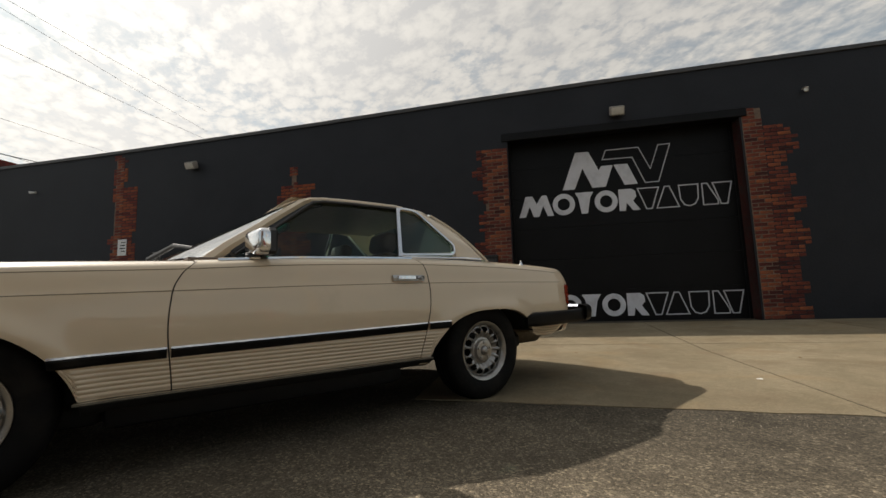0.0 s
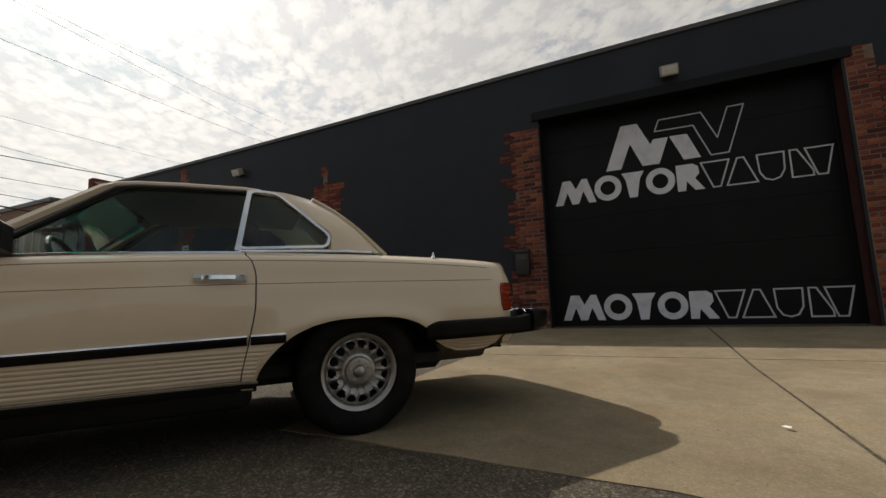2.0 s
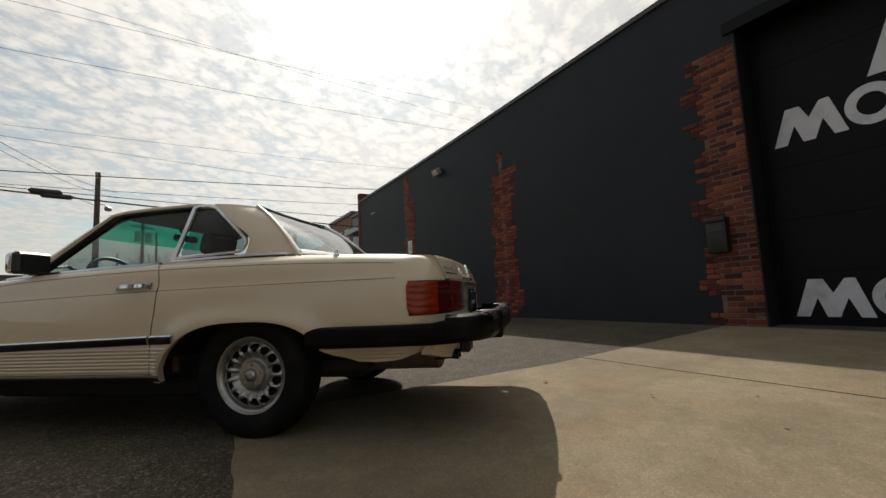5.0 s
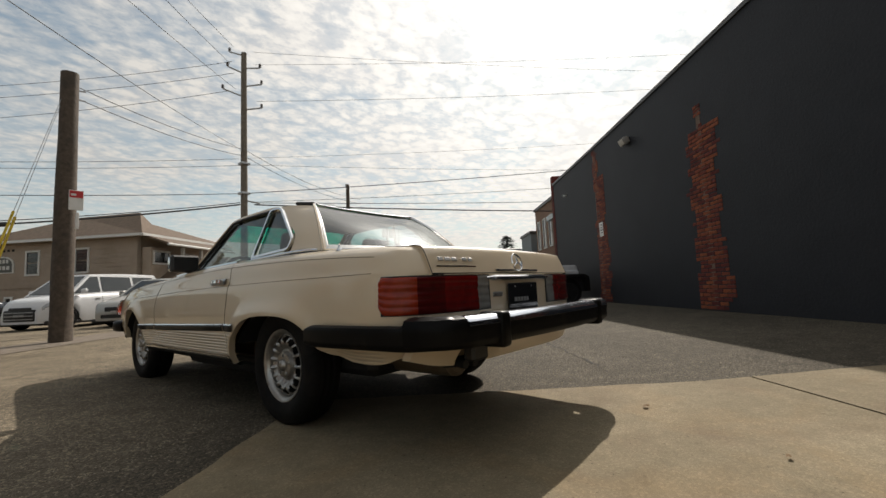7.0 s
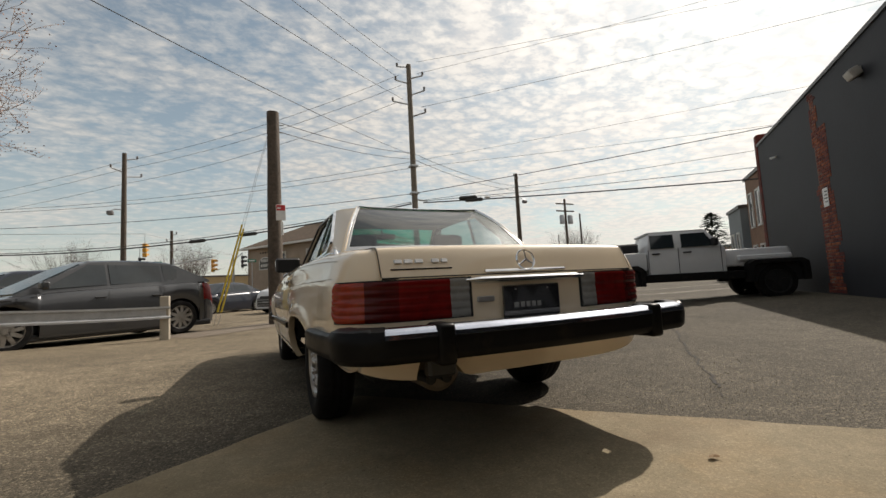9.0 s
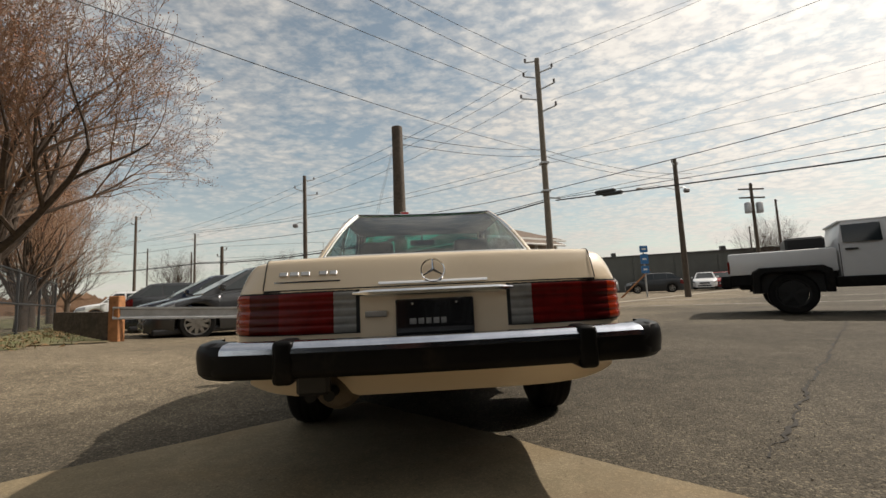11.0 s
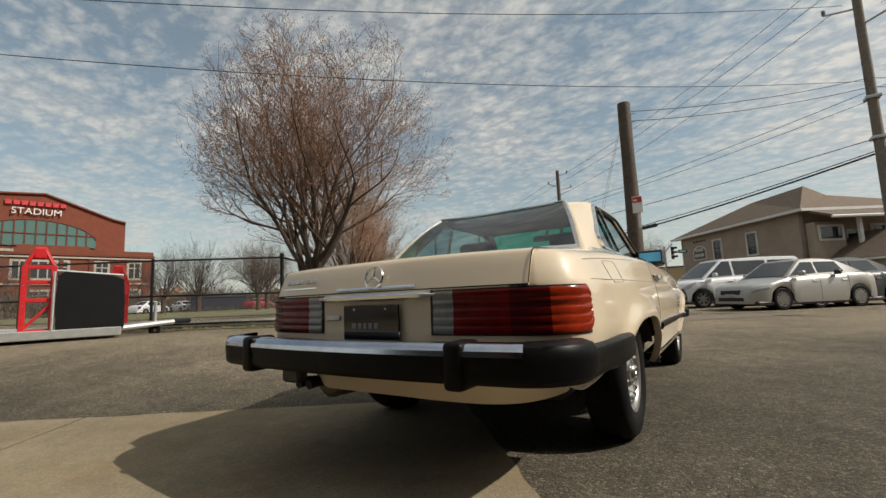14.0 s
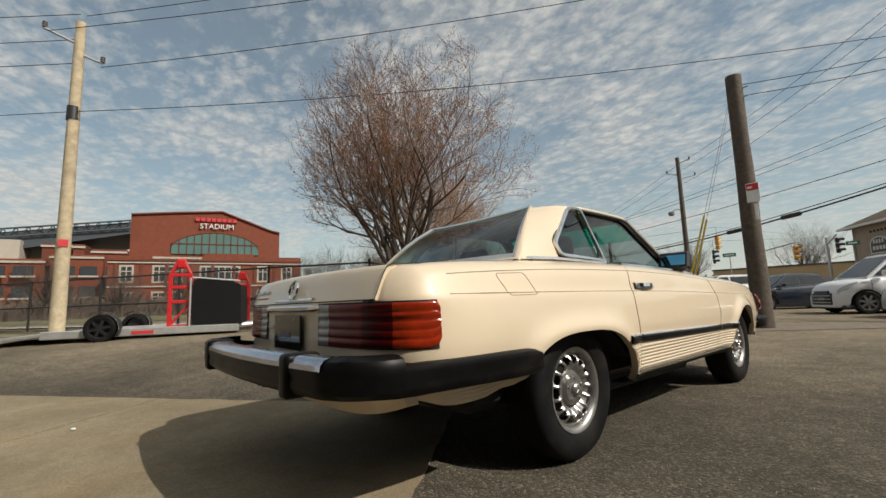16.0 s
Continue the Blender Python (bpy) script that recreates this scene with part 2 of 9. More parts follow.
def concrete_mat():
    m = bpy.data.materials.new("concrete")
    m.use_nodes = True
    nt = m.node_tree
    b = nt.nodes["Principled BSDF"]
    tc = nd(nt, "ShaderNodeTexCoord")
    big = setin(nd(nt, "ShaderNodeTexNoise"), Scale=0.8, Detail=7.0, Roughness=0.62, Distortion=0.5)
    mid = setin(nd(nt, "ShaderNodeTexNoise"), Scale=9.0, Detail=6.0, Roughness=0.7)
    fine = setin(nd(nt, "ShaderNodeTexNoise"), Scale=170.0, Detail=3.0)
    stain = setin(nd(nt, "ShaderNodeTexNoise"), Scale=2.1, Detail=3.0, Roughness=0.5)
    spots = setin(nd(nt, "ShaderNodeTexVoronoi"), Scale=5.0, Randomness=1.0)
    for n in (big, mid, fine, stain, spots):
        nt.links.new(tc.outputs["Object"], n.inputs["Vector"])
    c = ramp(nt, big.outputs[0], [(0.28, (0.176, 0.143, 0.091)), (0.52, (0.246, 0.203, 0.134)), (0.75, (0.31, 0.259, 0.177))])
    c = mixc(nt, 1.0, c, ramp(nt, mid.outputs[0], [(0.3, (0.84, 0.83, 0.82)), (0.7, (1.08, 1.08, 1.08))]), "MULTIPLY")
    c = mixc(nt, 1.0, c, ramp(nt, fine.outputs[0], [(0.3, (0.86, 0.86, 0.86)), (0.7, (1.1, 1.1, 1.1))]), "MULTIPLY")
    c = mixc(nt, ramp(nt, stain.outputs[0], [(0.52, (0, 0, 0)), (0.70, (0.6, 0.6, 0.6))]), c, (0.17, 0.125, 0.08))
    c = mixc(nt, ramp(nt, spots.outputs["Distance"], [(0.02, (0.7, 0.7, 0.7)), (0.06, (0, 0, 0))]), c, (0.10, 0.075, 0.05))
    # rusty tints, pits and pale aggregate showing through
    rust = setin(nd(nt, "ShaderNodeTexNoise"), Scale=1.3, Detail=4.0, Roughness=0.6, Distortion=0.8)
    pits = setin(nd(nt, "ShaderNodeTexVoronoi"), Scale=42.0, Randomness=1.0)
    flecks = setin(nd(nt, "ShaderNodeTexVoronoi"), Scale=120.0, Randomness=1.0)
    off = nd(nt, "ShaderNodeVectorMath", operation="ADD")
    off.inputs[1].default_value = (13.0, 5.0, 2.0)
    nt.links.new(tc.outputs["Object"], off.inputs[0])
    for n in (rust, pits, flecks):
        nt.links.new(off.outputs[0], n.inputs["Vector"])
    c = mixc(nt, ramp(nt, rust.outputs[0], [(0.52, (0, 0, 0)), (0.76, (0.42, 0.42, 0.42))]), c, (0.275, 0.185, 0.09))
    pick = nd(nt, "ShaderNodeSeparateColor")
    nt.links.new(pits.outputs["Color"], pick.inputs[0])
    few = math_node(nt, "MULTIPLY", ramp(nt, pits.outputs["Distance"], [(0.10, (0.75, 0.75, 0.75)), (0.22, (0, 0, 0))]), ramp(nt, pick.outputs[0], [(0.80, (0, 0, 0)), (0.86, (1, 1, 1))]))
    c = mixc(nt, few, c, (0.085, 0.065, 0.04))
    pick2 = nd(nt, "ShaderNodeSeparateColor")
    nt.links.new(flecks.outputs["Color"], pick2.inputs[0])
    c = mixc(nt, 1.0, c, ramp(nt, pick2.outputs[0], [(0.0, (0.89, 0.89, 0.89)), (0.7, (1.0, 1.0, 1.0)), (0.95, (1.17, 1.17, 1.15))]), "MULTIPLY")
    nt.links.new(c, b.inputs["Base Color"])
    b.inputs["Roughness"].default_value = 0.85
    b.inputs["Specular IOR Level"].default_value = 0.16
    bp = setin(nd(nt, "ShaderNodeBump"), Strength=0.35, Distance=0.005)
    nt.links.new(math_node(nt, "ADD", fine.outputs[0], mid.outputs[0]), bp.inputs["Height"])
    nt.links.new(bp.outputs[0], b.inputs["Normal"])
    return m


M = {}
M["asphalt"] = asphalt_mat()
M["concrete"] = concrete_mat()
M["paint"] = mat("cream_paint", (0.66, 0.54, 0.385), 0.45, spec=0.3, coat=1.0, var=0.03, scale=2.0, dirt=(0.56, 0.455, 0.30), dscale=3.0, dmin=0.58, dmax=0.85, rvar=0.04)
M["chrome"] = mat("chrome", (0.78, 0.79, 0.80), 0.09, metal=1.0, var=0.05, scale=25, rvar=0.04)
M["steel"] = mat("worn_steel", (0.45, 0.45, 0.45), 0.42, metal=1.0, var=0.2, scale=12, rvar=0.1)
M["alloy"] = mat("cast_alloy", (0.38, 0.37, 0.35), 0.32, metal=0.85, var=0.12, scale=30, dirt=(0.20, 0.18, 0.16), dscale=14, dmin=0.5, dmax=0.8)
M["rubber"] = mat("black_rubber", (0.028, 0.027, 0.027), 0.48, var=0.25, scale=14, bump=0.05, dirt=(0.06, 0.055, 0.05), dscale=5, dmin=0.5, dmax=0.8)
M["bumper_rubber"] = mat("bumper_rubber", (0.0042, 0.004, 0.004), 0.38, spec=0.11, var=0.3, scale=18, dirt=(0.024, 0.018, 0.013), dscale=6, dmin=0.55, dmax=0.85, rvar=0.1)
M["tyre"] = mat("tyre_rubber", (0.0052, 0.005, 0.005), 0.7, spec=0.16, var=0.3, scale=30, bump=0.1, bscale=120, dirt=(0.02, 0.017, 0.014), dscale=7, dmin=0.5, dmax=0.8)
M["dark"] = mat("underside_black", (0.005, 0.005, 0.005), 0.7, var=0.3, scale=10)
M["glass"] = glass_mat("tinted_glass", (0.52, 0.62, 0.60), gloss=0.03)
M["glass_rear"] = glass_mat("rear_tinted_glass", (0.42, 0.64, 0.63), gloss=0.10)
M["glass_dark"] = glass_mat("dark_tinted_glass", (0.28, 0.36, 0.38), gloss=0.05)
M["glass_clear"] = glass_mat("clear_glass", (0.80, 0.85, 0.83), gloss=0.34)
M["glass_green"] = glass_mat("green_sun_band", (0.05, 0.78, 0.55))
M["lens_red"] = mat("red_lens", (0.115, 0.004, 0.003), 0.24, spec=0.22, var=0.3, scale=18)
M["plate_print"] = mat("faded_white_print", (0.20, 0.20, 0.195), 0.6, var=0.3, scale=40)
# chrome with a darker, bluish sky reflection put into its base colour
M["blade"] = mat("sky_toned_bumper_chrome", (0.50, 0.53, 0.60), 0.16, metal=1.0, var=0.12, scale=12, rvar=0.08)
M["lens_dark"] = mat("dark_red_lens", (0.062, 0.0026, 0.0022), 0.24, spec=0.22, var=0.25, scale=18)
M["trim"] = mat("bright_aluminium_trim", (0.60, 0.60, 0.585), 0.30, metal=0.85, var=0.08, scale=30)
M["lens_orange"] = mat("orange_lens", (0.25, 0.021, 0.004), 0.18, spec=0.45, var=0.25, scale=18)
M["lens_clear"] = mat("clear_lens", (0.20, 0.195, 0.18), 0.2, coat=0.2, var=0.2, scale=18)
M["shut_line"] = mat("dark_brown_gap", (0.022, 0.016, 0.010), 0.7, var=0.1, scale=8)
# tan for the fuel flap gap and the painted shade of the body creases
M["gap_and_shade_tan"] = mat("shadow_line_tan", (0.20, 0.155, 0.095), 0.6, var=0.1, scale=8)
# blue base colour stands in for the sky reflected in the mirror
M["blue_mirror"] = mat("sky_blue_mirror", (0.16, 0.46, 0.62), 0.05, metal=1.0, var=0.05, scale=10)
M["tan"] = mat("tan_leather", (0.085, 0.048, 0.026), 0.55, var=0.2, scale=20, bump=0.1)
M["headliner"] = mat("headliner", (0.20, 0.16, 0.11), 0.85, var=0.1, scale=20)
M["wall"] = mat("charcoal_wall_paint", (0.0128, 0.0145, 0.0195), 0.62, var=0.18, scale=1.2, bump=0.35, bscale=26, dirt=(0.0185, 0.020, 0.025), dscale=0.7, dmin=0.45, dmax=0.8, spec=0.3)
M["door_black"] = mat("black_door_paint", (0.0038, 0.0039, 0.0045), 0.5, var=0.2, scale=2.0, bump=0.1, bscale=40, dirt=(0.0065, 0.0066, 0.0075), dscale=1.2, spec=0.18)
M["white_paint"] = mat("white_sign_paint", (0.62, 0.62, 0.66), 0.6, var=0.06, scale=6, dirt=(0.45, 0.45, 0.48), dscale=4)
M["outline_paint"] = mat("thin_white_line_paint", (0.50, 0.50, 0.53), 0.6, var=0.08, scale=6)
M["brick"] = mat("red_brick", (0.165, 0.036, 0.018), 0.88, var=0.5, scale=14, bump=0.8, bscale=60, dirt=(0.035, 0.024, 0.020), dscale=7, dmin=0.46, dmax=0.66, obj_var=0.75)
M["brick_orange"] = mat("orange_brick", (0.20, 0.038, 0.016), 0.86, var=0.3, scale=9, bump=0.6, bscale=70, dirt=(0.04, 0.02, 0.016), dscale=6, dmin=0.45, dmax=0.68, obj_var=0.55)
M["mortar"] = mat("mortar", (0.16, 0.115, 0.085), 0.9, var=0.3, scale=12, bump=0.5, dirt=(0.10, 0.06, 0.045), dscale=4)
M["coping"] = mat("coping_metal", (0.055, 0.052, 0.05), 0.45, var=0.2, scale=5)
M["lamp_body"] = mat("grey_lamp_housing", (0.30, 0.28, 0.25), 0.5, var=0.15, scale=10)
M["lamp_lens"] = mat("frosted_lamp_glass", (0.55, 0.53, 0.48), 0.3, var=0.1, scale=10)
M["white_plain"] = mat("white_sheet", (0.70, 0.70, 0.68), 0.55, var=0.06, scale=6)
M["red_plain"] = mat("red_print", (0.50, 0.03, 0.035), 0.5, var=0.1, scale=6)
M["black_plain"] = mat("black_plastic", (0.012, 0.012, 0.013), 0.45, var=0.2, scale=20)

# ---- building blocks ----


def obj(name, bm, material, parent=None, label="", smooth=True, angle=35):
    me = bpy.data.meshes.new(name)
    bmesh.ops.recalc_face_normals(bm, faces=bm.faces[:])
    bm.to_mesh(me)
    bm.free()
    for p in me.polygons:
        p.use_smooth = smooth
    if smooth:
        me.set_sharp_from_angle(angle=radians(angle))
    if material:
        me.materials.append(M[material] if isinstance(material, str) else material)
    ob = new(name, me)
    if parent is not None:
        ob.parent = parent
    if label:
        ob["label"] = label
    return ob


def part(name, bm, material, parent, label="", smooth=True, angle=35):
    return obj(name, bm, material, parent, label, smooth, angle)


def thing(name, label, category, at=(0, 0, 0), rz=0.0, group="", kind=""):
    ob = new(name)
    ob.matrix_world = pose(*at, 0, 0, rz)
    return tagged(ob, label, category, group, kind)


def add_box(bm, lo, hi, bevel=0.0, m=None, seg=1):
    r = bmesh.ops.create_cube(bm, size=1.0)
    vs = r["verts"]
    c = [(a + b) / 2 for a, b in zip(lo, hi)]
    s = [b - a for a, b in zip(lo, hi)]
    for v in vs:
        v.co = Vector((c[0] + v.co.x * s[0], c[1] + v.co.y * s[1], c[2] + v.co.z * s[2]))
    if bevel:
        es = list({e for v in vs for e in v.link_edges})
        out = bmesh.ops.bevel(bm, geom=es, offset=bevel, segments=seg, affect="EDGES", profile=0.5)
        vs = list({v for f in out["faces"] for v in f.verts} | {v for v in vs if v.is_valid})
    if m is not None:
        bmesh.ops.transform(bm, matrix=m, verts=vs)
    return vs


def box(lo, hi, bevel=0.0, m=None, seg=1):
    bm = bmesh.new()
    add_box(bm, lo, hi, bevel, m, seg)
    return bm


def add_grid(bm, rows, close_u=False, close_v=False):
    """Quads through rows of points."""
    vr = [[bm.verts.new(p) for p in row] for row in rows]
    n, k = len(vr), len(vr[0])
    for i in range(n if close_u else n - 1):
        for j in range(k if close_v else k - 1):
            a, b = vr[i], vr[(i + 1) % n]
            q = (a[j], a[(j + 1) % k], b[(j + 1) % k], b[j])
            if len({tuple(v.co) for v in q}) < 3:
                continue
            try:
                bm.faces.new(q)
            except ValueError:
                pass
    return vr


def grid(rows, close_u=False, close_v=False):
    bm = bmesh.new()
    add_grid(bm, rows, close_u, close_v)
    return bm


def add_revolve(bm, prof, seg=32, axis="x", center=(0, 0, 0), caps=False):
    """Profile of (r, h) turned about an axis through center."""
    rows = []
    for i in range(seg):
        a = 2 * math.pi * i / seg
        row = []
        for r, h in prof:
            c, s = r * math.cos(a), r * math.sin(a)
            p = {"x": (h, c, s), "y": (c, h, s), "z": (c, s, h)}[axis]
            row.append(Vector(p) + Vector(center))
        rows.append(row)
    vr = add_grid(bm, rows, close_u=True)
    if caps:
        for j in (0, -1):
            try:
                bm.faces.new([r[j] for r in vr])
            except ValueError:
                pass
    return vr


def revolve(prof, seg=32, axis="x", center=(0, 0, 0), caps=False):
    bm = bmesh.new()
    add_revolve(bm, prof, seg, axis, center, caps)
    return bm


def add_tube(bm, pts, radius, seg=8, caps=True):
    """A round bar along points; radius may be one number or one for each point."""
    pts = [Vector(p) for p in pts]
    rad = radius if isinstance(radius, (list, tuple)) else [radius] * len(pts)
    rows, up = [], None
    for i, p in enumerate(pts):
        d = (pts[min(i + 1, len(pts) - 1)] - pts[max(i - 1, 0)]).normalized()
        if up is None:
            up = d.orthogonal().normalized()
        up = (up - d * up.dot(d)).normalized()
        side = d.cross(up)
        rows.append([p + (up * math.cos(2 * math.pi * k / seg) + side * math.sin(2 * math.pi * k / seg)) * rad[i] for k in range(seg)])
    vr = add_grid(bm, rows, close_v=True)
    if caps:
        for r in (vr[0], vr[-1]):
            try:
                bm.faces.new(r)
            except ValueError:
                pass


def tube(pts, radius, seg=8, caps=True):
    bm = bmesh.new()
    add_tube(bm, pts, radius, seg, caps)
    return bm


def add_prism(bm, outline, depth, place):
    """A flat outline (list of 2d points) with thickness; place(a, b, d) gives the point in space."""
    front = [bm.verts.new(place(a, b, depth)) for a, b in outline]
    back = [bm.verts.new(place(a, b, 0.0)) for a, b in outline]
    bm.faces.new(front)
    bm.faces.new(back[::-1])
    n = len(outline)
    for i in range(n):
        bm.faces.new((front[i], back[i], back[(i + 1) % n], front[(i + 1) % n]))


def add_frame(bm, outline, width, depth, place):
    """A closed band of given width inside an outline."""
    n = len(outline)
    inner = []
    area = sum(outline[i][0] * outline[(i + 1) % n][1] - outline[(i + 1) % n][0] * outline[i][1] for i in range(n))
    s = 1 if area > 0 else -1
    for i in range(n):
        p0, p1, p2 = (Vector(outline[(i + k) % n]) for k in (-1, 0, 1))
        d1, d2 = (p1 - p0).normalized(), (p2 - p1).normalized()
        n1, n2 = Vector((-d1.y, d1.x)) * s, Vector((-d2.y, d2.x)) * s
        b = (n1 + n2).normalized()
        inner.append(p1 + b * min(width / max(b.dot(n1), 0.3), width * 2.2))
    rows = [[place(a, b, 0.0) for a, b in outline], [place(a, b, depth) for a, b in outline], [place(p.x, p.y, depth) for p in inner], [place(p.x, p.y, 0.0) for p in inner]]
    add_grid(bm, rows, close_u=True, close_v=True)


def curve_at(xs, ys, x):
    """Smooth monotone interpolation of a small table."""
    if x <= xs[0]:
        return ys[0]
    if x >= xs[-1]:
        return ys[-1]
    n = len(xs)
    d = [(ys[i + 1] - ys[i]) / (xs[i + 1] - xs[i]) for i in range(n - 1)]
    m = [d[0]] + [0.0 if d[i - 1] * d[i] <= 0 else 2 * d[i - 1] * d[i] / (d[i - 1] + d[i]) for i in range(1, n - 1)] + [d[-1]]
    for i in range(n - 1):
        if x <= xs[i + 1]:
            h = xs[i + 1] - xs[i]
            t = (x - xs[i]) / h
            return (2 * t**3 - 3 * t * t + 1) * ys[i] + (t**3 - 2 * t * t + t) * h * m[i] + (-2 * t**3 + 3 * t * t) * ys[i + 1] + (t**3 - t * t) * h * m[i + 1]


def lin(a, b, n):
    return [a + (b - a) * i / (n - 1) for i in range(n)]


def smooth(a, b, x):
    t = min(1.0, max(0.0, (x - a) / (b - a)))
    return t * t * (3 - 2 * t)


# ---- ground ----
U = Vector((0.753, 0.658, 0.0)).normalized()
N = Vector((-U.y, U.x, 0.0))
WALL_N = -5.09


def un(u, n, z=0.0):
    return U * u + N * n + Vector((0, 0, z))


def ground_z(u, n):
    rise = 0.034 * max(0.0, -2.0 - max(n, -6.0)) if n < -2 else 0.0
    return rise + 0.28 * smooth(0.6, 5.0, n) * smooth(3.0, -4.0, u)


def gz(x, y):
    p = Vector((x, y, 0))
    return ground_z(p.dot(U), p.dot(N))


def steps(fine, step, far):
    s = list(np.arange(-fine, fine + 1e-6, step))
    out, d = [], step
    x = fine
    while x < far:
        d *= 1.45
        x += d
        out.append(x)
    return [-v for v in reversed(out)] + s + out


def build_ground():
    axis = steps(20, 0.5, 1500)
    rows = [[un(u, n, ground_z(u, n)) for n in axis] for u in axis]
    g = obj("ground", grid(rows), "asphalt", smooth=True)
    tagged(g, "worn grey-brown asphalt yard and street", "asphalt ground", kind="structure")


build_ground()

SLAB_U = [-0.09, -2.78, -5.5, -8.2, -11.0, -13.8]
SLAB_N = [0.72, -2.40, -5.05]


def build_pavement():
    pav = new("pavement")
    tagged(pav, "tan concrete driveway apron with tooled joints", "concrete pavement", kind="structure")
    r = random.Random(3)
    for i in range(len(SLAB_U) - 1):
        for j in range(2):
            u1, u0 = SLAB_U[i] - 0.012, SLAB_U[i + 1] + 0.012
            n1, n0 = SLAB_N[j] - 0.010, SLAB_N[j + 1] + 0.010
            bm = bmesh.new()
            us, ns = lin(u0, u1, 28), lin(n0, n1, 28)
            rows = []
            for a, u in enumerate(us):
                row = []
                for b, n in enumerate(ns):
                    uu, nn = u, n
                    if abs(u - SLAB_U[1]) < 0.05:
                        uu += 0.072 + 0.024 * n
                    if j == 0:
                        nn = n0 + (n - n0) * (0.55 - 0.085 * u - n0) / (n1 - n0)
                    if i == 0 and a == 27:
                        uu += 0.02 * noise.noise((n * 3.1, 1.7, 0)) + 0.012 * noise.noise((n * 11, 4.7, 0))
                    if j == 0 and b == 27:
                        nn += 0.02 * noise.noise((u * 3.1, 7.7, 0)) + 0.012 * noise.noise((u * 11, 2.7, 0))
                    row.append(un(uu, nn, ground_z(uu, nn) + 0.006 + 0.0015 * noise.noise((u, n, 0))))
                rows.append(row)
            vr = add_grid(bm, rows)
            loop = [v for v in vr[0]] + [row[-1] for row in vr[1:]] + vr[-1][-2::-1] + [row[0] for row in vr[-2:0:-1]]
            low = [bm.verts.new(v.co - Vector((0, 0, 0.06))) for v in loop]
            for k in range(len(loop)):
                bm.faces.new((loop[k], loop[(k + 1) % len(loop)], low[(k + 1) % len(loop)], low[k]))
            part("slab", bm, "concrete", pav, angle=50)


build_pavement()

# ---- warehouse wall, garage door, brick ----
DOOR_U0, DOOR_U1, DOOR_TOP, DOOR_N = -4.78, -0.55, 3.90, -5.42


def wbox(u0, u1, n0, n1, z0, z1, bevel=0.0):
    bm = bmesh.new()
    m = Matrix((( U.x, N.x, 0, 0), (U.y, N.y, 0, 0), (0, 0, 1, 0), (0, 0, 0, 1)))
    add_box(bm, (min(u0, u1), min(n0, n1), z0), (max(u0, u1), max(n0, n1), z1), bevel, m)
    return bm


def wall_top(u):
    return curve_at([-16.0, -7.0, -1.7, 4.6, 10.4, 13.45], [4.93, 4.87, 4.82, 4.68, 4.60, 4.585], u)


def build_wall():
    w = new("wall_north")
    tagged(w, "charcoal painted masonry warehouse wall with metal coping", "wall", kind="structure")
    back = WALL_N - 0.5

    def piece(u0, u1, z0, top0, top1):
        bm = bmesh.new()
        pts = [(u0, z0), (u1, z0), (u1, top1), (u0, top0)]
        f = [bm.verts.new(un(u, WALL_N, z)) for u, z in pts]
        k = [bm.verts.new(un(u, back, z)) for u, z in pts]
        bm.faces.new(f)
        bm.faces.new(k)
        for i in range(4):
            bm.faces.new((f[i], k[i], k[(i + 1) % 4], f[(i + 1) % 4]))
        return bm

    cuts = [DOOR_U1, 2.0, 4.6, 7.5, 10.4, 13.45]
    for c0, c1 in zip(cuts, cuts[1:]):
        part("wall_section", piece(c0, c1, -0.3, wall_top(c0), wall_top(c1)), "wall", w, smooth=False)
    part("wall_section", piece(-16.0, DOOR_U0, -0.3, wall_top(-16.0), wall_top(DOOR_U0)), "wall", w, smooth=False)
    part("wall_section", piece(DOOR_U0, DOOR_U1, DOOR_TOP, wall_top(DOOR_U0), wall_top(DOOR_U1)), "wall", w, smooth=False)
    part("lintel", wbox(DOOR_U0 - 0.12, DOOR_U1 + 0.12, WALL_N - 0.2, WALL_N + 0.035, DOOR_TOP - 0.10, DOOR_TOP + 0.06, 0.008), "door_black", w, "dark steel lintel over the door", smooth=False)
    bm = bmesh.new()
    us = lin(-16.0, 13.5, 16)
    rows = []
    for u in us:
        t = wall_top(u)
        rows.append([un(u, n, t + z) for n, z in ((WALL_N + 0.03, -0.05), (WALL_N + 0.03, 0.025), (back - 0.03, 0.025), (back - 0.03, -0.05))])
    add_grid(bm, rows, close_v=True)
    part("coping", bm, "coping", w, "thin dark metal coping", smooth=False)
    # raised parapet return at the far end and the return wall behind
    part("parapet", wbox(13.45, 13.72, back - 6.0, WALL_N + 0.02, -0.3, 4.92, 0.02), "brick_orange", w, "brick end pier", smooth=False)
    part("back_parapet", wbox(4.0, 13.45, back - 6.2, back - 5.9, 0.0, 4.98), "white_plain", w, "pale parapet behind the roof edge", smooth=False)
    part("wall_section", wbox(-16.2, -16.0, back - 6.0, WALL_N, -0.3, 5.06), "wall", w, smooth=False)
    rf = obj("roof", wbox(-16.0, 13.45, back - 6.0, back, 4.3, 4.42), "coping", smooth=False)
    tagged(rf, "flat dark warehouse roof", "roof", kind="structure")


build_wall()


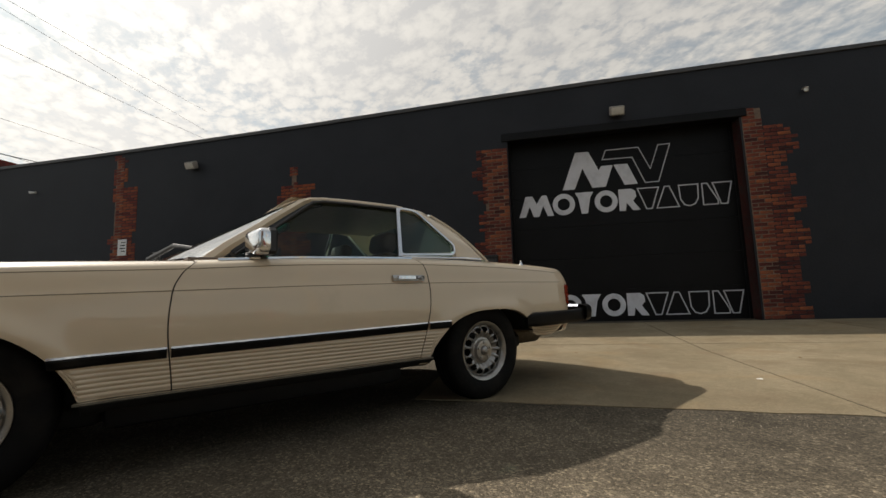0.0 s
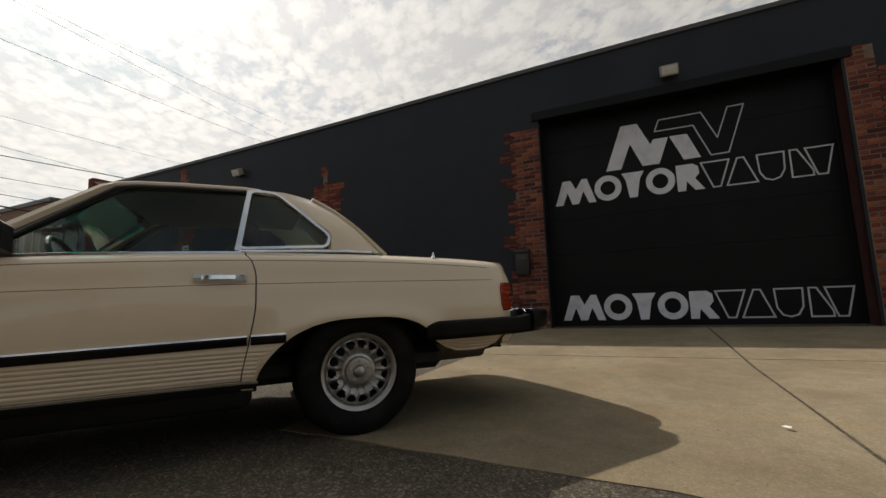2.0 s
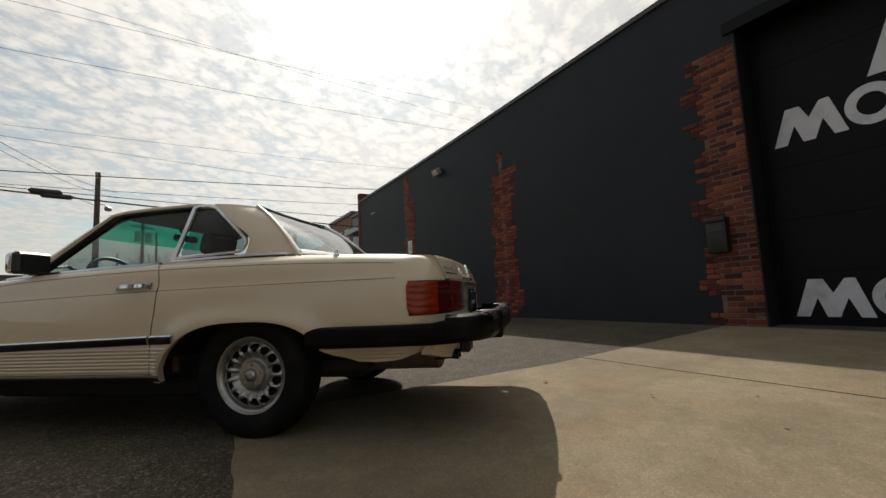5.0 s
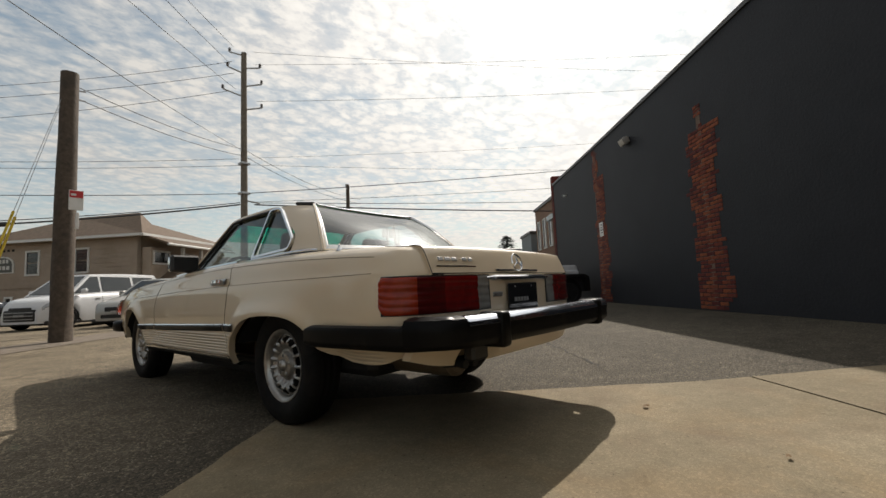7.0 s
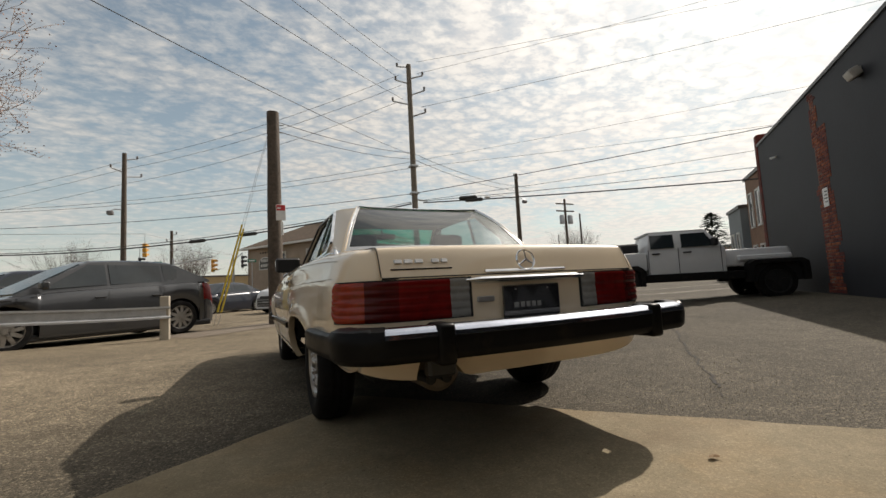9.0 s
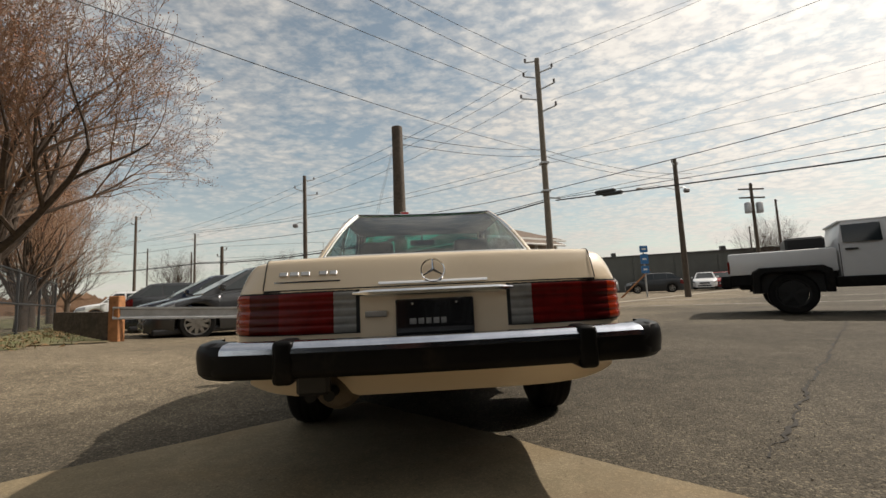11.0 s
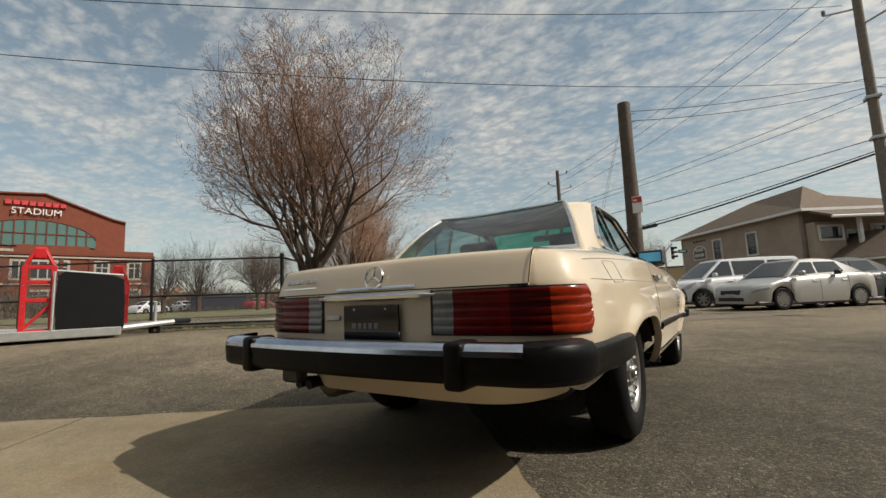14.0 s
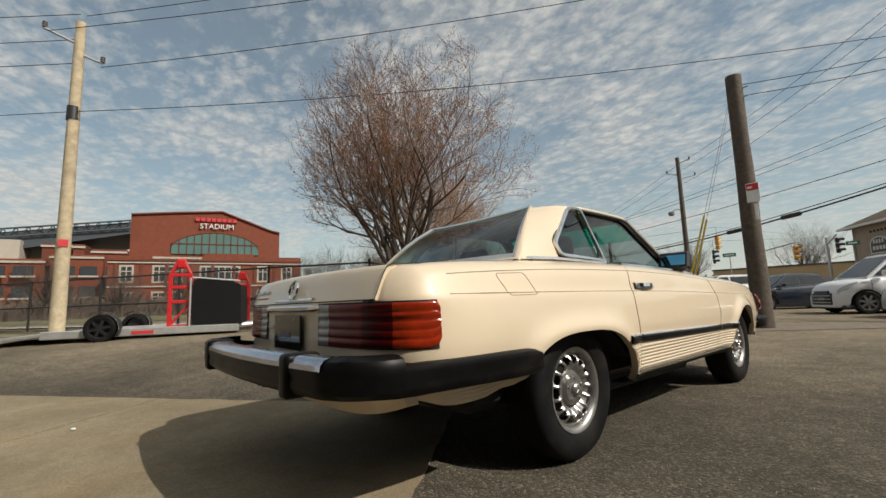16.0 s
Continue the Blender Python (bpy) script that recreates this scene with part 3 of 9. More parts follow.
def build_door():
    d = new("door_1")
    tagged(d, "closed black sectional garage door with white painted emblem", "garage door", kind="structure")
    z0, z1 = 0.10, DOOR_TOP
    k = 6
    for i in range(k):
        a, b = z0 + (z1 - z0) * i / k, z0 + (z1 - z0) * (i + 1) / k
        part("door_panel", wbox(DOOR_U0, DOOR_U1, DOOR_N - 0.05, DOOR_N, a + 0.002, b - 0.002), "door_black", d, smooth=False)
    part("door_backing", wbox(DOOR_U0, DOOR_U1, DOOR_N - 0.09, DOOR_N - 0.052, z0, z1), "door_black", d, smooth=False)
    part("door_seal", wbox(DOOR_U0, DOOR_U1, DOOR_N - 0.04, DOOR_N + 0.01, 0.06, z0 + 0.02, 0.004), "black_plain", d, smooth=False)
    for u in (DOOR_U0, DOOR_U1 - 0.05):
        part("door_track", wbox(u, u + 0.05, DOOR_N, DOOR_N + 0.03, 0.09, DOOR_TOP, 0.004), "door_black", d, smooth=False)
    pl = lambda a, b, dd: un(-a, DOOR_N + 0.0015 + dd, b)

    def solid(pts):
        bm = bmesh.new()
        add_prism(bm, pts, 0.003, pl)
        part("painted_mark", bm, "white_paint", d, "flat white painted shape", smooth=False)

    def ringp(cx, cz, rx, rz, w):
        bm = bmesh.new()
        out = [(cx + rx * math.cos(t), cz + rz * math.sin(t)) for t in lin(0, 2 * math.pi, 29)[:-1]]
        add_frame(bm, out, w, 0.003, pl)
        part("painted_mark", bm, "white_paint", d, "flat white painted ring", smooth=False)

    def line(pts, w=0.022):
        bm = bmesh.new()
        add_frame(bm, pts, w, 0.003, pl)
        part("painted_outline", bm, "outline_paint", d, "thin white painted outline", smooth=False)

    def row(zb, h):
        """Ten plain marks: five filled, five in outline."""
        q = lambda pts: [(x, zb + h * v) for x, v in pts]
        solid(q([(0.705, 0.0), (0.852, 1.0), (0.99, 1.0), (1.07, 0.62), (1.18, 1.0), (1.27, 1.0), (1.402, 0.0), (1.28, 0.0), (1.195, 0.50), (1.108, 0.0), (0.995, 0.0), (0.925, 0.50), (0.835, 0.0)]))
        ringp(1.604, zb + 0.5 * h, 0.22, 0.51 * h, 0.098)
        solid(q([(1.833, 1.0), (2.19, 1.0), (2.12, 0.72), (2.062, 0.0), (1.94, 0.0), (1.895, 0.72)]))
        ringp(2.42, zb + 0.5 * h, 0.217, 0.51 * h, 0.098)
        solid(q([(2.66, 0.0), (2.66, 1.0), (2.90, 1.0), (2.975, 0.88), (2.985, 0.62), (2.92, 0.44), (3.045, 0.0), (2.91, 0.0), (2.80, 0.36), (2.775, 0.0)]))
        line(q([(3.0, 1.0), (3.415, 1.0), (3.265, 0.0), (3.15, 0.0)]))
        line(q([(3.328, 0.0), (3.50, 1.0), (3.60, 1.0), (3.758, 0.0)]))
        line(q([(3.748, 1.0), (4.108, 1.0), (4.095, 0.35), (4.03, 0.08), (3.93, 0.0), (3.83, 0.07), (3.765, 0.33)]))
        line(q([(4.155, 1.0), (4.262, 1.0), (4.43, 0.20), (4.43, 0.0), (4.155, 0.0)]))
        line(q([(4.335, 1.0), (4.69, 1.0), (4.585, 0.0), (4.46, 0.0)]))

    row(2.26, 0.435)
    row(0.215, 0.43)
    # emblem above: a filled zigzag, a filled slant and an open chevron
    solid([(1.601, 2.77), (1.89, 3.53), (2.149, 3.525), (2.325, 3.125), (2.375, 3.205), (2.595, 3.205), (2.435, 2.775), (2.181, 2.775), (2.013, 3.19), (1.842, 2.77)])
    solid([(2.612, 3.21), (2.87, 3.205), (3.035, 2.785), (2.793, 2.782)])
    line([(2.391, 3.325), (2.473, 3.53), (3.10, 3.53), (3.285, 3.085), (3.453, 3.54), (3.689, 3.545), (3.423, 2.79), (3.168, 2.785), (2.962, 3.32)], 0.018)


build_door()


def brick_patch(name, label, u_mid, z0, z1, left, right, material, seed, depth=0.006, tooth_amp=(1.0, 1.0)):
    """A strip of bare brick where the paint is gone: mortar bed with toothed courses of single bricks."""
    pier = new(name)
    tagged(pier, label, "brick pier", group="bare brick strips in the wall")
    r = random.Random(seed)
    L, H, J = 0.203, 0.060, 0.011
    meshes = []
    for k, ln in enumerate((L, L / 2 - J / 2)):
        for q in range(3):
            bm = bmesh.new()
            m = Matrix(((U.x, N.x, 0, 0), (U.y, N.y, 0, 0), (0, 0, 1, 0), (0, 0, 0, 1)))
            add_box(bm, (-ln / 2, -0.05, -H / 2), (ln / 2, depth, H / 2), 0.004 + 0.001 * q, m)
            rr = random.Random(seed * 10 + q + k * 5)
            for v in bm.verts:
                v.co += Vector((rr.uniform(-1, 1), rr.uniform(-1, 1), rr.uniform(-1, 1))) * 0.0022
            me = bpy.data.meshes.new("brick")
            bmesh.ops.recalc_face_normals(bm, faces=bm.faces[:])
            bm.to_mesh(me)
            bm.free()
            me.materials.append(M[material])
            meshes.append((k, me))
    full = [me for k, me in meshes if k == 0]
    half = [me for k, me in meshes if k == 1]
    z, c = z0 + H / 2, 0
    while z < z1:
        lo, hi = left(z), right(z)
        lo, hi = u_mid + lo, u_mid + hi
        if c % 3 == 0:
            tl, th = r.choice((0, 0, 0.04, -0.06, 0.07)), r.choice((0, 0, 0.04, -0.06, 0.07))
        lo, hi = lo + tl * tooth_amp[0], hi + th * tooth_amp[1]
        u = math.floor(lo / (L + J)) * (L + J) + (0.107 if c % 2 else 0.0) - (L + J)
        hw = (L - J) / 2
        while u < hi:
            a, b = u, u + L
            pieces = []
            if a > lo - 0.06 and b < hi + 0.06:
                pieces = [(u + L / 2, full)]
            else:
                for m in (u + hw / 2, u + L - hw / 2):
                    if m - hw / 2 > lo - 0.05 and m + hw / 2 < hi + 0.05:
                        pieces.append((m, half))
            for m, kind in pieces:
                ob = new("brick", r.choice(kind))
                ob.parent = pier
                ob.matrix_world = Matrix.Translation(un(m, WALL_N + r.uniform(-0.003, 0.004), z)) @ Matrix.Rotation(r.uniform(-0.008, 0.008), 4, "Z")
            u += L + J
        z += H + J
        c += 1
    lows = [left(v) for v in lin(z0, z1, 12)]
    highs = [right(v) for v in lin(z0, z1, 12)]
    part("mortar_bed", wbox(u_mid + max(lows) + 0.02, u_mid + min(highs) - 0.02, WALL_N - 0.02, WALL_N + 0.0022, z0, z1 - 0.04), "mortar", pier, "rough grey-brown mortar", smooth=False)
    return pier


def tooth(base, amp, seed):
    return lambda z: base + amp * noise.noise((z * 2.3, seed, 0.5)) + 0.5 * amp * noise.noise((z * 7.1, seed + 3, 0.5))


def build_bricks():
    brick_patch("brick_pier", "red brick jamb of the garage door, paint worn off", -0.25, 0.06, 3.66, tooth(-0.30, 0.01, 1), tooth(0.28, 0.15, 2), "brick", 1, tooth_amp=(0.0, 1.6))
    brick_patch("brick_pier", "red brick jamb of the garage door, toothed edge", -5.15, 0.12, 3.97, lambda z: (-0.40 + 0.16 * noise.noise((z * 3.0, 9, 0))) if z < 3.6 else 0.0, tooth(0.36, 0.01, 4), "brick", 2, tooth_amp=(1.6, 0.0))
    brick_patch("brick_strip", "narrow strip of bare orange brick in the painted wall", 4.28, 0.13, 3.75, lambda z: (-0.42 if z < 3.3 else -0.15) + 0.13 * noise.noise((z * 2.7, 5, 0)), lambda z: (0.38 if z < 3.3 else 0.10) + 0.13 * noise.noise((z * 2.5, 6, 0)), "brick_orange", 3)
    brick_patch("brick_strip", "bare orange brick strip under the coping", 8.9, 0.13, 4.50, lambda z: (-0.36 if z < 3.7 else 0.05) + 0.13 * noise.noise((z * 2.7, 15, 0)), lambda z: 0.38 + 0.12 * noise.noise((z * 2.5, 16, 0)), "brick_orange", 4)
    for a, b, w in ((DOOR_U1, 1, 0), (DOOR_U0, -1, 1)):
        j = wbox(a, a + 0.004 * b, WALL_N - 0.34, WALL_N - 0.002, 0.08, DOOR_TOP - 0.11)
        tagged(obj("trim", j, "brick", smooth=False), "rough brick reveal beside the garage door", "reveal", kind="structure")

# ---- the cream roadster ----
# car frame: y forward from the rear axle, x to its right, z up

WY = [-0.55, 0.0, 0.6, 1.3, 1.9, 2.455, 2.8, 2.99, 3.10, 3.17]
WX = [0.842, 0.872, 0.884, 0.888, 0.884, 0.871, 0.859, 0.838, 0.798, 0.715]
SHY = [-1.05, -0.9, -0.5, 0.0, 0.5, 1.2, 1.8, 2.4, 2.9, 3.28]
SHZ = [0.864, 0.870, 0.893, 0.908, 0.912, 0.898, 0.868, 0.846, 0.812, 0.775]
CRY = [-1.0, -0.3, 0.5, 1.2, 1.8, 2.4, 3.28]
CRZ = [0.772, 0.773, 0.770, 0.760, 0.745, 0.732, 0.705]
ARCHES = ((0.0, 0.142, 0.450, 0.478, 2.8), (2.455, 0.262, 0.375, 0.375, 2.0))
REAR_Y0, REAR_LEN, REAR_P = -0.55, 0.495, 4.6
SILL = 0.292


def contour(s):
    """Plan outline: s >= REAR_Y0 is the y of the flank; below it s runs round the tail, to the middle at REAR_Y0 - 1.
    Gives x, y and the outward normal for the right flank."""
    if s >= REAR_Y0:
        x = curve_at(WY, WX, s)
        e = 0.01
        dx = (curve_at(WY, WX, s + e) - curve_at(WY, WX, s - e)) / (2 * e)
        n = Vector((1, -dx)).normalized()
        return Vector((x, s)), n
    th = min(1.0, REAR_Y0 - s) * math.pi / 2
    a = curve_at(WY, WX, REAR_Y0)
    q = 2 / REAR_P
    c, sn = max(1e-6, math.cos(th)), max(1e-6, math.sin(th))
    x, y = a * c**q, REAR_Y0 - REAR_LEN * sn**q
    gx, gy = (x / a) ** (REAR_P - 1) / a, -(((REAR_Y0 - y) / REAR_LEN) ** (REAR_P - 1)) / REAR_LEN
    return Vector((x, y)), Vector((gx, gy)).normalized()


def section(y, z):
    """Offset of the flank from the plan outline at height z."""
    zs, zc = curve_at(SHY, SHZ, y), curve_at(CRY, CRZ, y)
    zt = [0.26, SILL, 0.345, 0.42, 0.50, 0.60, zc - 0.05, zc - 0.004, zc + 0.004, zs - 0.055, zs - 0.022, zs - 0.006, zs]
    dt = [-0.10, -0.075, -0.048, -0.030, -0.012, 0.0, -0.008, -0.016, -0.021, -0.040, -0.054, -0.070, -0.085]
    return curve_at(zt, dt, z)


def flare(y, z):
    f = 0.0
    for cy, cz, r, hr, p in ARCHES:
        d = ((abs(y - cy) / hr) ** p + (abs(z - cz) / r) ** p) ** (1 / p) * r - r
        if z > 0.24 and d > -0.02:
            f += 0.024 * (1 - 0.8 * smooth(2.5, 2.75, y) if cy > 1 else (1.0 if y > cy else smooth(0.34, 0.46, z))) * math.exp(-((d - 0.012) / 0.055) ** 2)
    return f


def flank(s, z, side=1, out=0.0, ribs=False):
    """A point of the body skin."""
    p, n = contour(s)
    d = section(p.y, z) + out
    tail = smooth(REAR_Y0 - 0.10, REAR_Y0 - 0.40, s) if s < REAR_Y0 - 0.10 else 0.0
    if tail and z > 0.70:
        k = curve_at(SHY, SHZ, p.y) - z
        d += (out + curve_at([-0.03, 0.0, 0.018, 0.066, 0.11], [-0.075, -0.058, -0.044, -0.018, -0.002], k) - d) * tail
    if s >= -0.5:
        d += flare(p.y, z)
    if ribs and p.y > -0.85 and 0.345 < z < 0.478:
        d += 0.0055 * abs(math.sin((z - 0.345) / 0.0190 * math.pi))
    if p.y < -0.36 and z < 0.47:
        d -= 0.055 * smooth(0.47, 0.36, z) * smooth(-0.36, -0.52, p.y)
    q = p + n * d
    y = q.y
    if y < -0.45:
        lean = 0.0 if z > 0.74 else 0.03 * smooth(0.56, 0.36, z)
        y += lean * smooth(-0.45, -0.95, y)
    return Vector((q.x * side, y, z))


def arch_z(y):
    z = SILL
    for cy, cz, r, hr, p in ARCHES:
        if abs(y - cy) < hr:
            z = max(z, cz + r * (1 - (abs(y - cy) / hr) ** p) ** (1 / p))
    if y < -0.36:
        z = max(z, curve_at([-1.05, -0.95, -0.82, -0.70, -0.60, -0.50, -0.42, -0.36], [0.424, 0.405, 0.376, 0.366, 0.376, 0.402, 0.438, 0.460], y))
    return z


def samples(a, b, n, marks=()):
    return sorted(set([round(v, 5) for v in lin(a, b, n)] + [m for m in marks if a < m < b]))


ARCH_MARKS = [cy + hr * math.copysign(abs(math.cos(t)) ** (2 / p), math.cos(t)) for cy, cz, r, hr, p in ARCHES for t in lin(0.0, math.pi, 41)]
RIB_Z = [0.345 + 0.0190 * k / 4 for k in range(29)]


def flank_panel(side, s0, s1, bottom, edge0=None, edge1=None, ribs=False, inner=0.66, cols=44, marks=(), top=True):
    """A skin panel between two shut lines. edge0 and edge1 bend its ends with height."""
    bm = bmesh.new()
    rows = []
    ss = samples(s0, s1, cols, marks)
    for s in ss:
        p, _ = contour(s)
        zb = bottom(p.y)
        zs = curve_at(SHY, SHZ, p.y)
        zm = max(0.48, zb + 0.03)
        zl = lin(zb, zm, 46 if ribs else 14)[:-1] + lin(zm, zs, 30)
        row = []
        for z in zl:
            f0 = edge0(z) if edge0 else 0.0
            f1 = edge1(z) if edge1 else 0.0
            w = (s - s0) / (s1 - s0)
            sv = s + f0 * (1 - w) + f1 * w
            row.append(flank(sv, z, side, 0, ribs))
        first, last = row[0], row[-1]
        lip = Vector((-0.022 * side, 0, 0.004))
        row = [first + lip * 1.6, first + lip * 0.5 + Vector((0, 0, -0.002))] + row
        if top:
            xin = min(inner, abs(last.x) - 0.004)
            for t in (0.06, 0.14, 0.3, 0.6, 1.0):
                x = abs(last.x) + (xin - abs(last.x)) * t
                back = smooth(REAR_Y0 - 0.10, REAR_Y0 - 0.40, s) if s < REAR_Y0 - 0.10 else 0.0
                row.append(Vector((x * side, last.y + 0.07 * back * t, last.z + 0.022 * (1 - (1 - t) ** 2.6))))
            row.append(row[-1] + Vector((0, 0, -0.03)))
        rows.append(row)
    # returns at the ends
    ends = []
    for row in (rows[0], rows[-1]):
        ends.append([p + Vector((-0.03 * side, 0, 0)) for p in row])
    add_grid(bm, [ends[0]] + rows + [ends[1]])
    return bm


def door_rear(z):
    return curve_at([0.29, 0.345, 0.5, 0.7, 0.80, 0.88, 0.92], [0.55, 0.548, 0.52, 0.492, 0.492, 0.512, 0.545], z) - 0.52


def door_front(z):
    return curve_at([0.29, 0.36, 0.6, 0.74, 0.82, 0.87, 0.92], [1.785, 1.79, 1.812, 1.80, 1.765, 1.715, 1.66], z) - 1.79


def deck_z(x, y):
    zs = curve_at(SHY, SHZ, y)
    return zs + 0.022 + 0.008 * (1 - (x / 0.67) ** 2)


def lid_point(x, t):
    """Boot lid: t runs back along the deck and down the rear face."""
    prof = [(0.0, -0.30, 0.0), (0.6, -0.70, 0.0), (0.84, -0.925, 0.0), (0.89, -0.962, -0.003), (0.925, -0.982, -0.011), (0.955, -0.996, -0.032), (1.0, -1.038, -0.128)]
    ts = [p[0] for p in prof]
    y = curve_at(ts, [p[1] for p in prof], t)
    dz = curve_at(ts, [p[2] for p in prof], t)
    bow = 0.028 * abs(x / 0.66) ** 3.2 * smooth(-0.5, -0.95, y)
    flat = 0.008 * (1 - (x / 0.67) ** 2) * smooth(0.84, 1.0, t)
    return Vector((x, y + bow, deck_z(x, max(y, -0.92)) + dz - flat))


def rear_skin(x, z, out=0.0):
    """The rear face between the lamps."""
    a = curve_at(WY, WX, REAR_Y0)
    c = min(1.0, abs(x) / a)
    y = REAR_Y0 - (REAR_LEN) * (1 - c**REAR_P) ** (1 / REAR_P)
    y += 0.03 * smooth(0.56, 0.36, z)
    return Vector((x, y - out, z))


def tail_curve(x):
    """s on the plan outline for a given |x| on the tail."""
    a = curve_at(WY, WX, REAR_Y0)
    th = math.acos(min(1.0, (x / a) ** (REAR_P / 2)))
    return REAR_Y0 - th / (math.pi / 2)


def bumper_path(x0, x1, side_len):
    """Rear bumper line from one flank round the tail to the other."""
    pts = []
    yb, xb, r = -1.185, 0.818, 0.15
    for y in lin(side_len, yb + r, 10):
        pts.append(Vector((xb + 0.036 * smooth(-1.0, -0.5, y), y)))
    for a in lin(0, math.pi / 2, 12)[1:]:
        pts.append(Vector((xb - r + r * math.cos(a), yb + r - r * math.sin(a))))
    for x in lin(xb - r, 0, 14)[1:]:
        pts.append(Vector((x, yb - 0.045 * (1 - (x / (xb - r)) ** 2))))
    full = pts + [Vector((-p.x, p.y)) for p in pts[-2::-1]]
    return full


def rounded(o0, o1, z0, z1, r, k=4):
    pts = []
    for cx, cz, a0 in ((o1 - r, z1 - r, 0), (o0 + r, z1 - r, 90), (o0 + r, z0 + r, 180), (o1 - r, z0 + r, 270)):
        for i in range(k + 1):
            a = radians(a0 + 90 * i / k)
            pts.append((cx + r * math.cos(a), cz + r * math.sin(a)))
    return pts


def glass_x(z):
    return 0.672 - (z - 0.94) * 0.33


def side_pt(y, z, side, out=0.0):
    return Vector(((glass_x(z) + out) * side, y, z))


def fill_outline(outline, place, n=1):
    bm = bmesh.new()
    vs = [bm.verts.new(place(a, b)) for a, b in outline]
    bm.faces.new(vs)
    return bm


def round_poly(pts, r, k=4):
    """Rounds the corners of a closed outline."""
    out = []
    n = len(pts)
    for i in range(n):
        p0, p1, p2 = (Vector(pts[(i + j) % n]) for j in (-1, 0, 1))
        a, b = (p0 - p1), (p2 - p1)
        ra = min(r, a.length * 0.45, b.length * 0.45)
        q0, q1 = p1 + a.normalized() * ra, p1 + b.normalized() * ra
        for j in range(k + 1):
            t = j / k
            out.append(tuple((1 - t) ** 2 * q0 + 2 * t * (1 - t) * p1 + t * t * q1))
    return out


QUARTER_WIN = round_poly([(0.555, 0.972), (0.150, 0.990), (0.135, 1.045), (0.395, 1.262), (0.505, 1.268)], 0.03)
DOOR_WIN = [(0.578, 0.945), (0.530, 1.262), (1.060, 1.258), (1.500, 0.935), (1.46, 0.925)]


def wheel(car, x, y, side, name="wheel"):
    w = new(name)
    w.parent = car
    w.location = (x, y, 0.318)
    w.rotation_euler = (0, 0, 0 if side > 0 else math.pi)
    prof = [(0.182, -0.14), (0.190, -0.165), (0.215, -0.178), (0.26, -0.183), (0.295, -0.177), (0.313, -0.162), (0.318, -0.142), (0.3185, -0.10), (0.318, -0.05), (0.313, -0.018), (0.295, 0.002), (0.262, 0.010), (0.235, 0.007), (0.212, 0.0), (0.196, -0.008), (0.187, -0.022), (0.182, -0.03)]
    part("tyre", revolve(prof, 64), "tyre", w, "worn black tyre")
    tread = bmesh.new()
    for h in (-0.128, -0.092, -0.056):
        add_revolve(tread, [(0.3188, h - 0.012), (0.3205, h - 0.009), (0.3205, h + 0.009), (0.3188, h + 0.012)], 64)
    part("tread", tread, "tyre", w)
    rim = bmesh.new()
    add_revolve(rim, [(0.150, -0.19), (0.165, -0.12), (0.160, -0.055), (0.163, -0.034), (0.170, -0.018), (0.178, -0.010), (0.187, -0.006), (0.194, -0.004), (0.195, -0.010), (0.186, -0.016), (0.182, -0.05)], 60)
    # cast face: fifteen slots under the rim edge, ribs between them
    seg = 15 * 8
    radii = [0.030, 0.050, 0.066, 0.074, 0.085, 0.100, 0.118, 0.130, 0.137, 0.145, 0.151, 0.157, 0.164]
    hgt = [-0.012, -0.012, -0.014, -0.034, -0.036, -0.026, -0.018, -0.018, -0.020, -0.026, -0.030, -0.034, -0.036]
    vr = []
    for i in range(seg):
        a = 2 * math.pi * i / seg
        k = i % 8
        row = []
        for r, h in zip(radii, hgt):
            rib = 0.010 if k in (0,) else (0.006 if k in (1, 7) else 0.0)
            hh = h + rib * smooth(0.085, 0.115, r) * (1 - 0.6 * smooth(0.15, 0.164, r))
            row.append(rim.verts.new((hh, r * math.cos(a), r * math.sin(a))))
        vr.append(row)
    for i in range(seg):
        for j in range(len(radii) - 1):
            if 1 <= i % 8 <= 6 and 6 <= j <= 10 and not (i % 8 in (1, 6) and j in (6, 10)):
                continue
            a, b = vr[i], vr[(i + 1) % seg]
            rim.faces.new((a[j], a[j + 1], b[j + 1], b[j]))
    part("rim", rim, "alloy", w, "dull silver alloy rim with fifteen slots", angle=28)
    cap = part("hub_cap", revolve([(0.0, 0.006), (0.012, 0.006), (0.024, 0.003), (0.032, -0.006), (0.034, -0.014)], 28), "alloy", w)
    star = bmesh.new()
    for k in range(3):
        a = math.pi / 2 + k * 2 * math.pi / 3
        add_tube(star, [(0.007, 0, 0), (0.006, 0.02 * math.cos(a), 0.02 * math.sin(a))], [0.003, 0.001], 5)
    part("badge", star, "steel", cap)
    for k in range(5):
        a = math.pi / 2 + k * 2 * math.pi / 5
        c = (0, 0.051 * math.cos(a), 0.051 * math.sin(a))
        part("wheel_bolt", revolve([(0.0, -0.006), (0.007, -0.006), (0.009, -0.010), (0.0095, -0.016)], 6, center=c), "steel", w)
    part("brake_disc", revolve([(0.02, -0.085), (0.135, -0.085), (0.135, -0.10), (0.02, -0.10)], 32), "dark", w)
    return w


